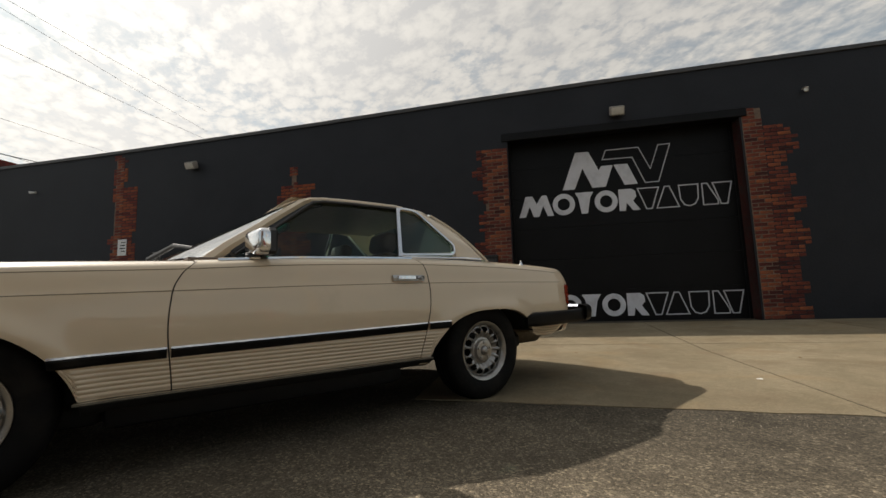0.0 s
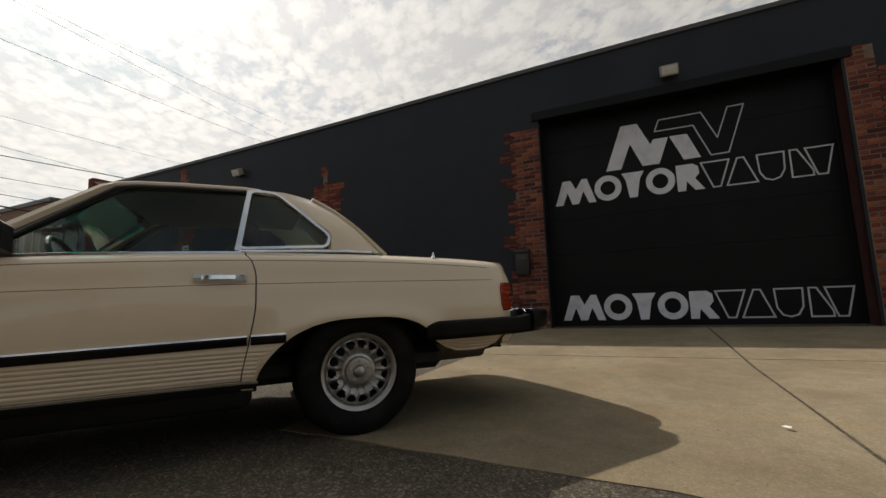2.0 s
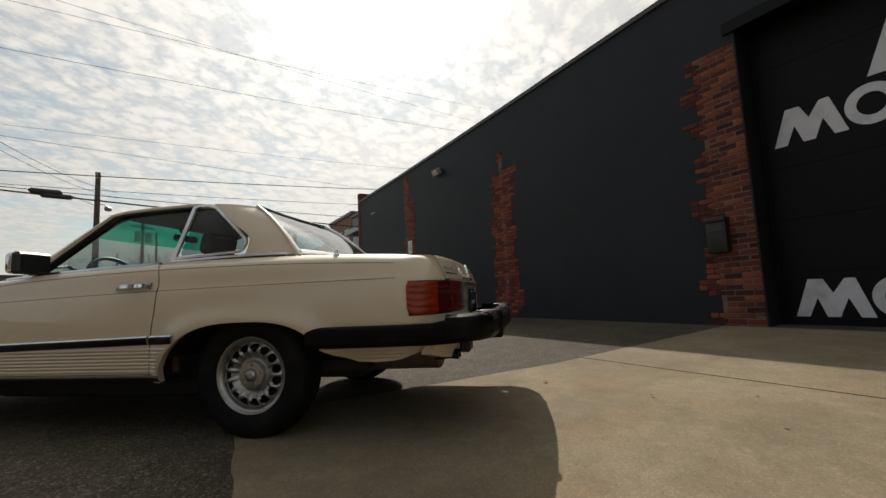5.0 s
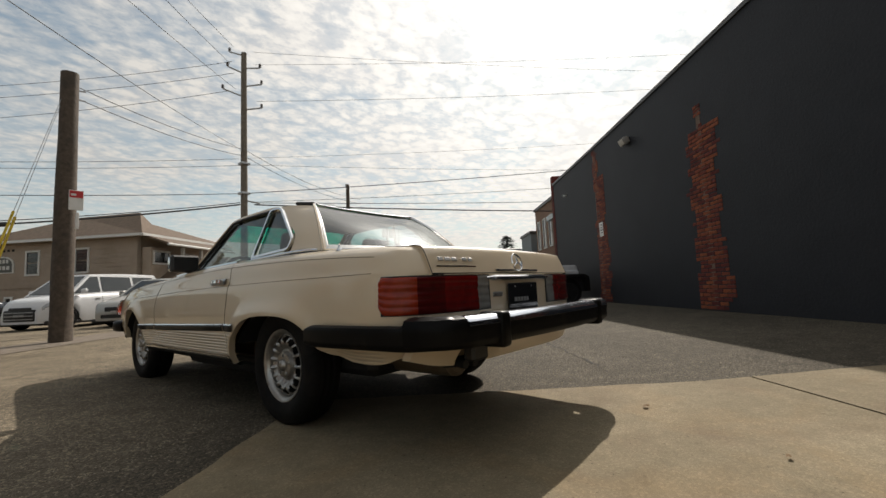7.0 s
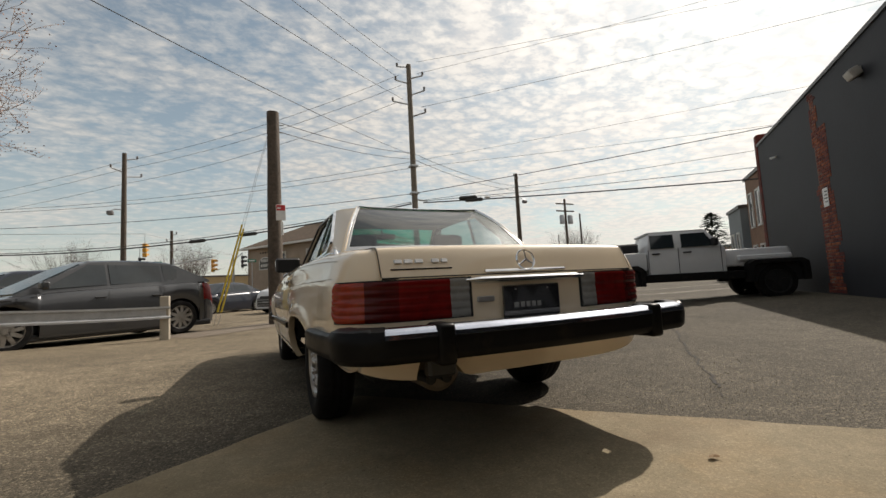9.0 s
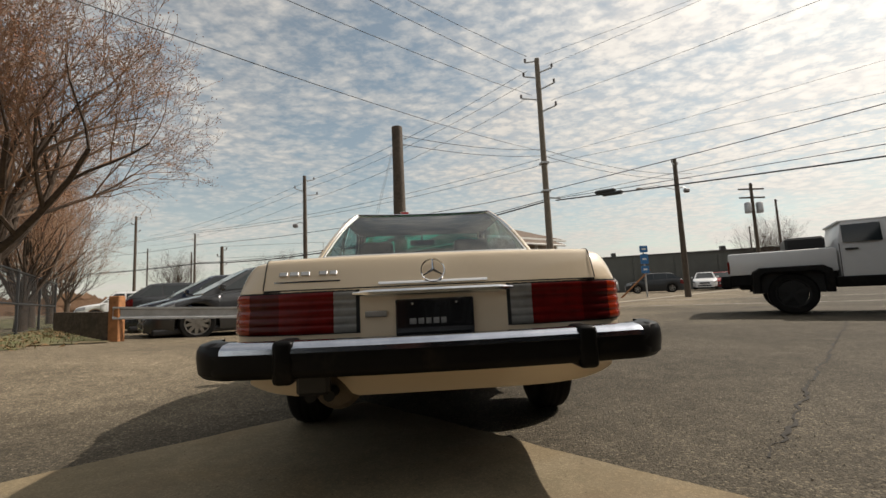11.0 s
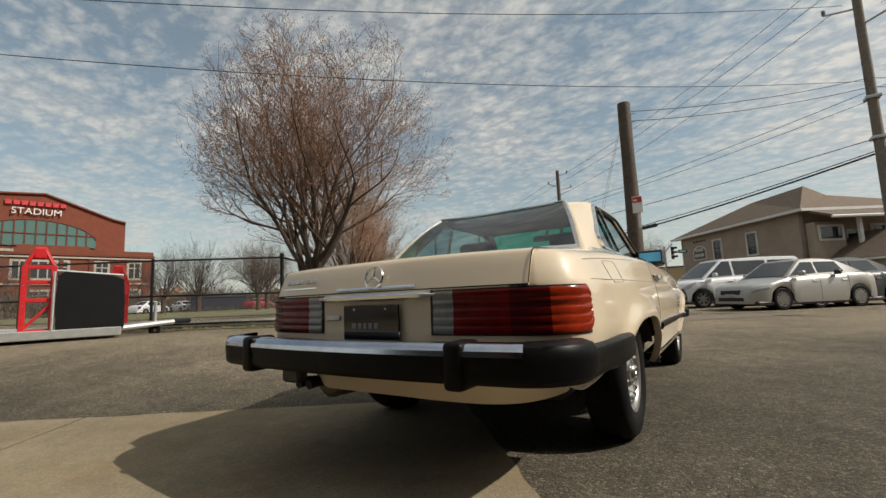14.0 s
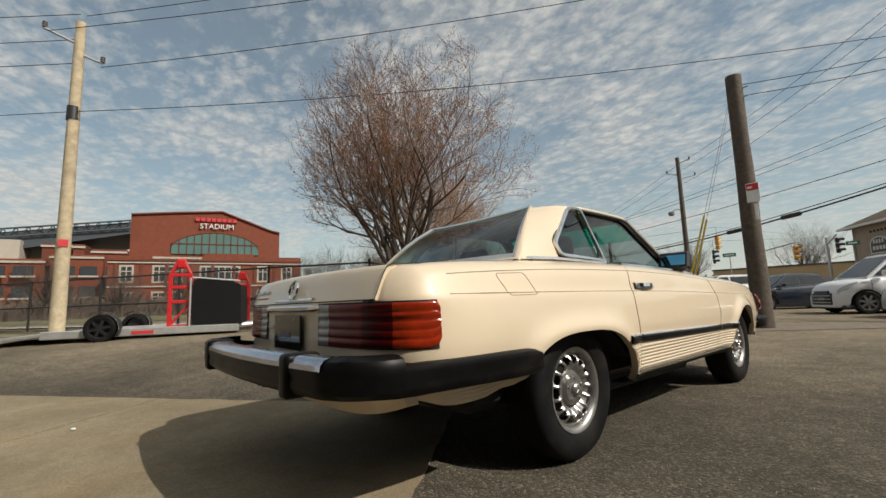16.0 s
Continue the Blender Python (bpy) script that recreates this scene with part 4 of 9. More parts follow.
def tail_lamp(car, side):
    lamp = new("tail_lamp")
    lamp.parent = car
    lamp["label"] = "ribbed red and orange wraparound tail lamp"
    z0, z1 = 0.592, 0.748
    ribs = 5
    s_front = REAR_Y0 - 0.20

    def skin(s, v, out):
        # ribbed surface in five bands
        f = (v * ribs) % 1.0
        d = 0.0038 * (math.sin(math.pi * f) ** 0.5 if 0 < f < 1 else 0.0)
        e = min(1.0, max(0.0, (s_front - s) / 0.05))
        hf = 0.70 + 0.30 * math.sqrt(1 - (1 - e) ** 2)
        z = (z0 + z1) / 2 + (z1 - z0) * (v - 0.5) * hf + (0.012 * smooth(REAR_Y0 - 0.30, REAR_Y0 - 0.13, s))
        return flank(s, z, side, out + d - 0.006)

    vs = [i / (ribs * 6) for i in range(ribs * 6 + 1)]
    s_in, s_mid2, s_mid1, s_mid0 = tail_curve(0.302), tail_curve(0.388), tail_curve(0.60), tail_curve(0.725)
    s_front = REAR_Y0 - 0.20
    for name, a, b, m in (("reversing_lens", s_in, s_mid2, "lens_clear"), ("red_lens", s_mid2, s_mid1, "lens_red"), ("marker_lens", s_mid1, s_mid0, "lens_dark"), ("side_lens", s_mid0, s_front, "lens_orange")):
        rows = []
        for s in lin(a, b, 22):
            e = skin(s, 0.0, -0.006)
            rows.append([e] + [skin(s, v, 0.012) for v in vs] + [skin(s, 1.0, -0.006)])
        bm = bmesh.new()
        add_grid(bm, rows)
        for row, sgn in ((rows[0], a), (rows[-1], b)):
            base = [flank(sgn, p.z, side, -0.006) for p in row]
            add_grid(bm, [row, base])
        part(name, bm, m, lamp, angle=60)
    # bezel
    rows = []
    for s in lin(tail_curve(0.288), s_front - 0.012, 40):
        pts = [flank(s, z0 - 0.004, side, -0.006), flank(s, z0 - 0.004, side, 0.003), flank(s, z1 + 0.006, side, 0.002), flank(s, z1 + 0.006, side, -0.006)]
        rows.append(pts)
    part("lamp_housing", grid(rows, close_v=True), "dark", lamp)
    return lamp


def seat(car, x):
    s = new("seat")
    s.parent = car
    s["label"] = "tan leather bucket seat with headrest"
    part("cushion", box((x - 0.24, 0.72, 0.42), (x + 0.24, 1.22, 0.58), 0.05, seg=3), "tan", s)
    m = Matrix.Translation((x, 0.70, 0.50)) @ Matrix.Rotation(radians(14), 4, "X")
    part("backrest", box((-0.24, -0.09, 0.0), (0.24, 0.05, 0.50), 0.05, m, 3), "tan", s)
    part("headrest", box((-0.13, -0.08, 0.52), (0.13, 0.02, 0.66), 0.04, m, 3), "tan", s)
    for dx in (-0.06, 0.06):
        bm = tube([m @ Vector((dx, -0.03, 0.47)), m @ Vector((dx, -0.03, 0.56))], 0.007)
        part("headrest_post", bm, "chrome", s)


def build_roadster():
    car = thing("roadster", "cream two-seat roadster with matching hardtop, chrome trim and black bumpers, parked", "car")
    P = lambda n, bm, m, label="", **k: part(n, bm, m, car, label, **k)
    for side in (1, -1):
        P("rear_quarter", flank_panel(side, tail_curve(0.678), 0.518, arch_z, None, door_rear, ribs=True, inner=0.672, cols=70, marks=ARCH_MARKS), "paint")
        d = P("door", flank_panel(side, 0.5235, 1.7875, lambda y: 0.338, door_rear, door_front, ribs=True, inner=0.70, cols=46), "paint")
        P("front_fender", flank_panel(side, 1.793, 3.16, lambda y: max(arch_z(y), 0.338 if y < 2.1 else 0.36), door_front, None, ribs=True, inner=0.655, cols=60, marks=ARCH_MARKS), "paint")
        # sill with bright strip
        bm = bmesh.new()
        rows = [[flank(y, 0.334, side, 0.004), flank(y, 0.318, side, 0.010), flank(y, 0.300, side, 0.004), flank(y, 0.278, side, -0.03), flank(y, 0.272, side, -0.12)] for y in lin(0.484, 2.08, 24)]
        add_grid(bm, rows)
        sill = P("sill", bm, "dark", "dark sill below the doors")
        rows = [[flank(y, 0.336, side, 0.006), flank(y, 0.333, side, 0.014), flank(y, 0.324, side, 0.016), flank(y, 0.321, side, 0.008)] for y in lin(0.480, 2.10, 24)]
        part("bright_strip", grid(rows), "chrome", sill)
        # rub strip: two lengths that break at the door gap
        for y0, y1 in ((0.365, 0.512), (0.527, 1.798), (1.812, 2.175)):
            zc = lambda y: 0.524 - 0.018 * y
            rows = []
            for y in lin(y0, y1, 26):
                z = zc(y)
                rows.append([flank(y, z + 0.020, side, -0.002), flank(y, z + 0.020, side, 0.008), flank(y, z + 0.010, side, 0.016), flank(y, z - 0.010, side, 0.016), flank(y, z - 0.020, side, 0.008), flank(y, z - 0.020, side, -0.002)])
            st = P("rub_strip", grid([rows[0]] + rows + [rows[-1]]), "bumper_rubber")
            rows = [[flank(y, zc(y) + 0.024, side, -0.002), flank(y, zc(y) + 0.025, side, 0.008), flank(y, zc(y) + 0.018, side, 0.013), flank(y, zc(y) + 0.015, side, 0.008)] for y in lin(y0, y1, 26)]
            part("bright_strip", grid(rows), "chrome", st)
        # door handle
        h = part("door_handle", grid([[flank(y, 0.800 + dz, side, o) for dz, o in ((-0.016, 0.0), (-0.018, 0.010), (0.0, 0.016), (0.016, 0.010), (0.014, 0.0))] for y in lin(0.532, 0.742, 14)]), "steel", d, "chrome door handle")
        rows = [[flank(y, 0.803 + dz, side, 0.014 + 0.018 * math.sin(math.pi * min(1, (y - 0.575) / 0.14)) ** 0.5 + o) for dz, o in ((-0.008, -0.004), (-0.010, 0.004), (0.008, 0.006), (0.009, -0.004))] for y in lin(0.576, 0.712, 14)]
        part("grip", grid(rows, close_v=True), "chrome", h)
        part("lock", revolve([(0.0, 0.0), (0.011, 0.0), (0.012, -0.012)], 16, center=(flank(0.552, 0.800, side, 0.02))), "steel", h)
        for edge, s0, z0, z1 in ((door_rear, 0.52, 0.36, 0.905), (door_front, 1.79, 0.36, 0.875)):
            rows = [[flank(s0 + edge(z) + o, z, side, h) for o, h in ((-0.0034, -0.002), (-0.0022, 0.0012), (0.0022, 0.0012), (0.0034, -0.002))] for z in lin(z0, z1, 24)]
            P("door_shut_line", grid(rows), "shut_line", "dark gap round the door")
        # waist mouldings
        rows = [[Vector(((abs(flank(y, curve_at(SHY, SHZ, y), 1).x) - 0.018 + o) * side, y, curve_at(SHY, SHZ, y) + 0.012 + dz)) for o, dz in ((0.004, -0.004), (0.002, 0.006), (-0.012, 0.010), (-0.014, -0.004))] for y in lin(0.56, 1.62, 20)]
        P("waist_moulding", grid(rows), "chrome")
        # quarter window
        q = P("quarter_window", fill_outline(QUARTER_WIN, lambda a, b: side_pt(a, b, side, -0.010)), "glass_dark", "dark tinted quarter window", smooth=False)
        bm = bmesh.new()
        add_frame(bm, round_poly([(0.582, 0.950), (0.135, 0.968), (0.112, 1.040), (0.388, 1.283), (0.528, 1.290)], 0.045), 0.014, 0.020, lambda a, b, dd: side_pt(a, b, side, dd - 0.006))
        add_prism(bm, [(0.590, 0.948), (0.562, 0.948), (0.512, 1.284), (0.536, 1.284)], 0.016, lambda a, b, dd: side_pt(a, b, side, dd - 0.004))
        part("window_frame", bm, "chrome", q, "chrome window surround")
        # door window
        g = P("door_window", fill_outline(DOOR_WIN, lambda a, b: side_pt(a, b, side, -0.012)), "glass", "tinted door window", smooth=False)
        g.visible_shadow = True
        # pillar between the panes, roof rail and windscreen pillar
        P("roof_rail", tube([side_pt(y, z, side, o) for y, z, o in ((0.36, 1.258, -0.05), (0.44, 1.270, -0.03), (0.48, 1.282, -0.014), (0.55, 1.289, -0.012), (0.85, 1.289, -0.012), (1.03, 1.283, -0.012), (1.12, 1.272, -0.014))], 0.016, 10), "paint")
        P("rain_gutter", tube([side_pt(y, z, side, o) for y, z, o in ((0.54, 1.274, 0.004), (0.85, 1.274, 0.004), (1.03, 1.268, 0.004), (1.10, 1.256, 0.004), (1.53, 0.925, 0.006))], 0.0095, 6), "black_plain")
        bm = bmesh.new()
        rows = []
        for y, z, w in ((1.095, 1.282, 0.022), (1.15, 1.262, 0.028), (1.30, 1.155, 0.034), (1.45, 1.045, 0.038), (1.56, 0.965, 0.042), (1.64, 0.895, 0.046)):
            c = side_pt(y, z, side)
            k = Vector((0.0, 0.60, 0.80))
            rows.append([c + Vector((-0.012 * side, -0.018, -0.022)), c + Vector((0.004 * side, 0.0, 0.0)), c + Vector((-0.012 * side, w * 0.6, w * 0.35)), c + Vector((-0.05 * side, w * 0.75, w * 0.30)), c + Vector((-0.055 * side, 0.01, -0.01))])
        add_grid(bm, rows, close_v=True)
        P("windscreen_pillar", bm, "paint")
        P("pillar_trim", tube([side_pt(y, z, side, -0.032) for y, z in ((1.04, 1.262), (1.12, 1.238), (1.27, 1.135), (1.42, 1.025), (1.54, 0.935))], 0.020, 8), "black_plain", "dark trim inside the windscreen pillar")
        # mirror
        mp = Vector((0.738, 1.45, 0.972)) if side > 0 else Vector((-0.800, 1.43, 0.972))
        mw = 0.102 if side > 0 else 0.100
        mm = Matrix.Translation(mp) @ Matrix.Rotation(radians(3 if side > 0 else 8), 4, "Z") @ Matrix.Rotation(radians(-16 if side > 0 else 0), 4, "X")
        mir = P("door_mirror", box((-mw, -0.035, -0.060), (mw, 0.055, 0.064), 0.026, mm, 3), "chrome" if side < 0 else "black_plain", "chrome-capped door mirror" if side < 0 else "black door mirror")
        part("mirror_glass", box((0.026 - mw, -0.0395, -0.036), (mw - 0.022, -0.0385, 0.040), 0.0, mm), "blue_mirror" if side > 0 else "black_plain", mir, smooth=False)
        part("mirror_rim", box((-mw - 0.002, -0.0375, -0.062), (mw + 0.002, 0.014, 0.066), 0.014, mm), "black_plain", mir)
        part("mirror_foot", tube([mp + Vector((-0.02 * side, 0.0, -0.04)), Vector(((0.69 if side > 0 else -0.735), 1.47, 0.905))], [0.022, 0.035], 10), "black_plain", mir)
        tail_lamp(car, side)
        for y in (0.0, 2.455):
            wheel(car, 0.797 * side, y, side)
        # wheel housings
        for cy, cz, r, hr, p in ARCHES:
            bm = bmesh.new()
            rows = []
            lo = math.asin(((0.36 if cy > 1 else 0.37) - cz) / r)
            for a in lin(lo, math.pi - lo, 30):
                rows.append([Vector((xx * side, cy + (hr + 0.004) * math.copysign(abs(math.cos(a)) ** (2 / p), math.cos(a)), cz + (r + 0.004) * math.copysign(abs(math.sin(a)) ** (2 / p), math.sin(a)))) for xx in (0.835, 0.60, 0.52)])
            vr = add_grid(bm, rows)
            bm.faces.new([row[-1] for row in vr])
            P("wheel_housing", bm, "dark")
        # front marker lamp
        rows = [[flank(y, z, side, o) for z, o in ((0.580, -0.01), (0.582, 0.022), (0.61, 0.034), (0.67, 0.034), (0.722, 0.022), (0.724, -0.01))] for y in lin(2.88, 3.13, 10)]
        P("marker_lamp", grid(rows), "lens_orange")
    # fuel flap on the right rear quarter
    flap = round_poly([(-0.368, 0.858), (-0.538, 0.852), (-0.484, 0.760), (-0.313, 0.762)], 0.02)
    bm = bmesh.new()
    add_frame(bm, flap, 0.0026, 0.0012, lambda a, b, dd: flank(a, b, 1, dd))
    P("fuel_flap", bm, "gap_and_shade_tan", "thin outline of the fuel flap")
    # crease and waist lines: thin tan strips that paint the shade onto the skin
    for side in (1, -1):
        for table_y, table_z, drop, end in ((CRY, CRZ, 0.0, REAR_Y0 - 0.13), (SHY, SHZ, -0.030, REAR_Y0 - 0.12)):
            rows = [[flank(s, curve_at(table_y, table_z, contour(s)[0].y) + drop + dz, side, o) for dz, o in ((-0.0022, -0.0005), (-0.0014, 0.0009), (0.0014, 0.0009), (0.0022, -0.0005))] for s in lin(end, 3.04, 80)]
            P("body_crease", grid(rows), "gap_and_shade_tan", "thin tan strip painted in as crease shade")
    # boot lid
    ts = sorted(set(lin(0, 0.8, 12) + lin(0.8, 1.0, 16)))
    rows = [[lid_point(x, t) for x in lin(-0.664, 0.664, 33)] for t in ts]
    rows = [[p + Vector((0, 0.0, -0.03)) for p in rows[0]]] + rows + [[p + Vector((0, 0.03, 0)) for p in rows[-1]]]
    rows = [[r[0] + Vector((0.003, 0.02, -0.02))] + r + [r[-1] + Vector((-0.003, 0.02, -0.02))] for r in rows]
    lid = P("boot_lid", grid(rows), "paint")
    for side in (1, -1):
        rows = [[lid_point(0.664 * side, t) + Vector((dx * side, -0.003 * smooth(0.86, 0.96, t), dz)) for dx, dz in ((-0.0005, -0.002), (0.0004, 0.0018), (0.0032, 0.0018), (0.0042, -0.002))] for t in ts]
        P("lid_gutter", grid(rows), "dark", "dark shut line beside the boot lid")
    rows = [[lid_point(x, 1.0) + Vector((0, o, dz)) for o, dz in ((0.004, 0.0), (-0.003, -0.001), (-0.003, -0.008), (0.004, -0.009))] for x in lin(-0.664, 0.664, 30)]
    P("lid_gutter", grid(rows), "dark", "dark shut line under the boot lid")
    # rear panel and lower valance
    rows = [[rear_skin(x, z) for x in lin(-0.69, 0.69, 41)] for z in lin(0.758, 0.50, 10)]
    P("rear_panel", grid(rows), "paint")
    for x0, x1 in ((-0.74, -0.535), (-0.385, 0.74)):
        rows = []
        for z in lin(0.52, 0.348, 9):
            row = []
            for x in lin(x0, x1, 13 if x1 < 0 else 41):
                p = rear_skin(x, z)
                low = 0.050 * (abs(x) / 0.74) ** 6
                if x1 > 0:
                    low += 0.07 * smooth(-0.30, -0.385, x) ** 1.6
                zz = z + low * smooth(0.50, 0.352, z)
                row.append(Vector((p.x, p.y - 0.055 + 0.055 * smooth(0.5, 0.34, z) ** 1.5, zz)))
            rows.append(row)
        rows.append([p + Vector((0, 0.05, 0.0)) for p in rows[-1]])
        rows = [[r[0] + Vector((0, 0.05, 0))] + r + [r[-1] + Vector((0, 0.05, 0))] for r in rows]
        P("rear_valance", grid(rows), "paint")
    rows = [[Vector((x, y, 0.535 - 0.03 * smooth(-1.10, -1.2, y))) for x in lin(-0.74, 0.74, 9)] for y in (-0.90, -1.0, -1.12, -1.22)]
    P("bumper_filler", grid(rows), "black_plain")
    # chrome lid handle, plate recess trim, badge
    part("lid_trim", grid([[lid_point(x, 0.992) + Vector((0, o, dz - 0.006)) for o, dz in ((0.0, 0.006), (-0.010, 0.005), (-0.013, 0.0), (-0.010, -0.005), (0.0, -0.006))] for x in lin(-0.215, 0.215, 24)]), "chrome", lid, "chrome strip on the boot lid")
    rows = []
    for x in lin(-0.315, 0.315, 40):
        e = smooth(0.315, 0.25, abs(x))
        rows.append([rear_skin(x, 0.738 + dz * (0.4 + 0.6 * e), o * (0.4 + 0.6 * e)) for dz, o in ((0.012, 0.0), (0.012, 0.016), (0.004, 0.025), (-0.008, 0.024), (-0.016, 0.014), (-0.018, 0.0))])
    P("plate_lamp_bar", grid(rows), "chrome", "chrome bar over the number plate")
    star = part("boot_badge", revolve([(0.044, -0.004), (0.0475, -0.006), (0.0505, 0.0), (0.0475, 0.006), (0.044, 0.004)], 40, "y"), "chrome", lid, "round chrome ring badge")
    bmv = bmesh.new()
    for k in range(3):
        a = math.pi / 2 + k * 2 * math.pi / 3
        add_tube(bmv, [(0, -0.003, 0), (0.046 * math.cos(a), -0.003, 0.046 * math.sin(a))], [0.006, 0.0025], 6)
    part("badge_spokes", bmv, "chrome", star)
    star.matrix_world = Matrix.Translation(lid_point(0, 0.972) + Vector((0, -0.024, -0.012))) @ Matrix.Rotation(radians(-14), 4, "X")
    # model lettering becomes plain chrome bars over an underline
    x = -0.612
    for w in (0.042, 0.044, 0.044, -0.028, 0.042, 0.038):
        if w > 0:
            c = lid_point(x + w / 2, 0.974) + Vector((0, -0.005, 0.0))
            part("script_bar", box((-w / 2 + 0.004, -0.003, -0.010), (w / 2 - 0.004, 0.003, 0.010), 0.003, Matrix.Translation(c) @ Matrix.Rotation(radians(-25), 4, "X")), "steel", lid)
        x += abs(w)
    rows = [[lid_point(xx, 0.984) + Vector((0, o, dz - 0.008)) for o, dz in ((0, 0.004), (-0.007, 0.003), (-0.007, -0.003), (0, -0.004))] for xx in lin(-0.625, -0.365, 12)]
    part("script_underline", grid(rows), "chrome", lid)
    P("small_badge", box((-0.268, -1.054, 0.645), (-0.184, -1.046, 0.668), 0.003), "steel", "small worn metal badge")
    # plate
    pl = P("number_plate", box((-0.15, -1.066, 0.558), (0.152, -1.058, 0.708), 0.004), "plate_gloss", "black dealer plate with a white bar row")
    x = -0.098
    for w in (0.034, 0.030, 0.028, 0.030, 0.028):
        part("plate_bar", box((x, -1.0690, 0.612), (x + w - 0.008, -1.0655, 0.634), 0.001), "plate_print", pl, smooth=False)
        x += w
    for xx in (-0.085, 0.085):
        part("plate_screw", revolve([(0, -1.0685), (0.004, -1.068), (0.0045, -1.065)], 10, "y", (xx, 0, 0.690)), "steel", pl)
    # bumper
    path = bumper_path(0, 0, -0.345)
    nrm = [Vector((p2.y - p1.y, -(p2.x - p1.x))).normalized() * -1 for p1, p2 in zip([path[0]] + path[:-1], path[1:] + [path[-1]])]
    nrm = [n if n.dot(p - Vector((0, -0.2))) > 0 else -n for n, p in zip(nrm, path)]
    bm = bmesh.new()
    rows = []
    for p, n in zip(path, nrm):
        back = smooth(-0.95, -1.17, p.y)
        zt = 0.550 + 0.017 * back + 0.020 * back * smooth(0.735, 0.748, abs(p.x))
        zb = 0.466 - 0.016 * (1 - back)
        th = 0.030 + 0.035 * back - 0.010 * smooth(0.70, 0.76, abs(p.x)) * back
        prof = [(-0.02, zb), (th - 0.014, zb), (th - 0.003, zb + 0.012), (th, zb + 0.03), (th - 0.004, zb + 0.05), (th + 0.002, zt - 0.026), (th - 0.004, zt - 0.008), (th - 0.016, zt), (-0.02, zt)]
        if p.y > -0.42:
            prof = [(o * 0.6, zb + 0.03 + (z - zb - 0.03) * 0.8) for o, z in prof]
        rows.append([Vector((p.x + n.x * o, p.y + n.y * o, z)) for o, z in prof])
    vr = add_grid(bm, rows, close_v=True)
    for r in (vr[0], vr[-1]):
        bm.faces.new(r)
    bump = P("rear_bumper", bm, "bumper_rubber", "black rubber wraparound rear bumper")
    rows = []
    for p, n in zip(path, nrm):
        if abs(p.x) > 0.712 or p.y > -1.0:
            continue
        rows.append([Vector((p.x + n.x * o, p.y + n.y * o, z)) for o, z in ((-0.02, 0.566), (-0.01, 0.586), (0.020, 0.588), (0.050, 0.582), (0.066, 0.566), (0.068, 0.550), (0.060, 0.544))])
    part("chrome_blade", grid(rows), "blade", bump, "chrome upper face of the bumper")
    for side in (1, -1):
        part("overrider", box((0.515 * side - 0.035, -1.278, 0.446), (0.515 * side + 0.035, -1.15, 0.592), 0.018, None, 3), "bumper_rubber", bump, "black rubber overrider")
    for side in (1, -1):
        cap = [(p, n) for p, n in zip(path, nrm) if p.x * side > 0.690 and p.y < -0.98]
        rows = [[Vector((p.x + n.x * o, p.y + n.y * o, z)) for o, z in ((-0.02, 0.464), (0.040, 0.464), (0.056, 0.480), (0.062, 0.53), (0.060, 0.560), (0.050, 0.577), (0.02, 0.587), (-0.02, 0.588))] for p, n in cap]
        bm = bmesh.new()
        vr = add_grid(bm, rows)
        for r in (vr[0], vr[-1]):
            bm.faces.new(r)
        part("bumper_end_cap", bm, "bumper_rubber", bump, "black rubber corner cap")
    # front bumper
    rows = []
    pts = [Vector((0.806, 2.95)), Vector((0.822, 2.98)), Vector((0.832, 3.02))] + [Vector((0.832 - 0.146 * (1 - math.cos(a)), 3.07 + 0.16 * math.sin(a))) for a in lin(0, math.pi / 2, 8)] + [Vector((x, 3.23 + 0.04 * (1 - (x / 0.725) ** 2))) for x in lin(0.66, 0, 8)]
    pts = pts + [Vector((-p.x, p.y)) for p in pts[-2::-1]]
    for p1, p, p2 in zip([pts[0]] + pts[:-1], pts, pts[1:] + [pts[-1]]):
        d = (p2 - p1).normalized()
        n = Vector((d.y, -d.x))
        n = n if n.dot(p - Vector((0, 2.4))) > 0 else -n
        rows.append([Vector((p.x + n.x * o, p.y + n.y * o, z)) for o, z in rounded(-0.02, 0.045, 0.415, 0.520, 0.03)])
    bm = bmesh.new()
    vr = add_grid(bm, rows, close_v=True)
    for r in (vr[0], vr[-1]):
        bm.faces.new(r)
    P("front_bumper", bm, "bumper_rubber")
    # bonnet, cowl, nose
    rows = [[Vector((x, y + 0.14 * (1 - (x / 0.65) ** 2) * (1 - t), curve_at(SHY, SHZ, y) + 0.022 + 0.030 * (1 - (x / 0.65) ** 2))) for x in lin(-0.648, 0.648, 25)] for t, y in zip(lin(0, 1, 24), lin(1.80, 3.15, 24))]
    rows = [[r[0] + Vector((0, 0, -0.03))] + r + [r[-1] + Vector((0, 0, -0.03))] for r in rows]
    P("bonnet", grid(rows), "paint")
    rows = [[Vector((x, y + 0.15 - (0.15 + 0.14 * min(k, 1)) * (x / 0.66) ** 2, curve_at(SHY, SHZ, y) + 0.020 + 0.030 * (1 - (x / 0.66) ** 2) - dz)) for x in lin(-0.66, 0.66, 21)] for k, (y, dz) in enumerate(((1.795, 0.0), (1.76, 0.012), (1.72, 0.018), (1.66, 0.01)))]
    P("cowl", grid(rows), "black_plain", "dark cowl vent below the windscreen")
    rows = [[Vector((x, 3.16 + 0.03 * (1 - (x / 0.66) ** 2), z)) for x in lin(-0.66, 0.66, 13)] for z in lin(0.80, 0.40, 6)]
    P("nose_panel", grid(rows), "paint")
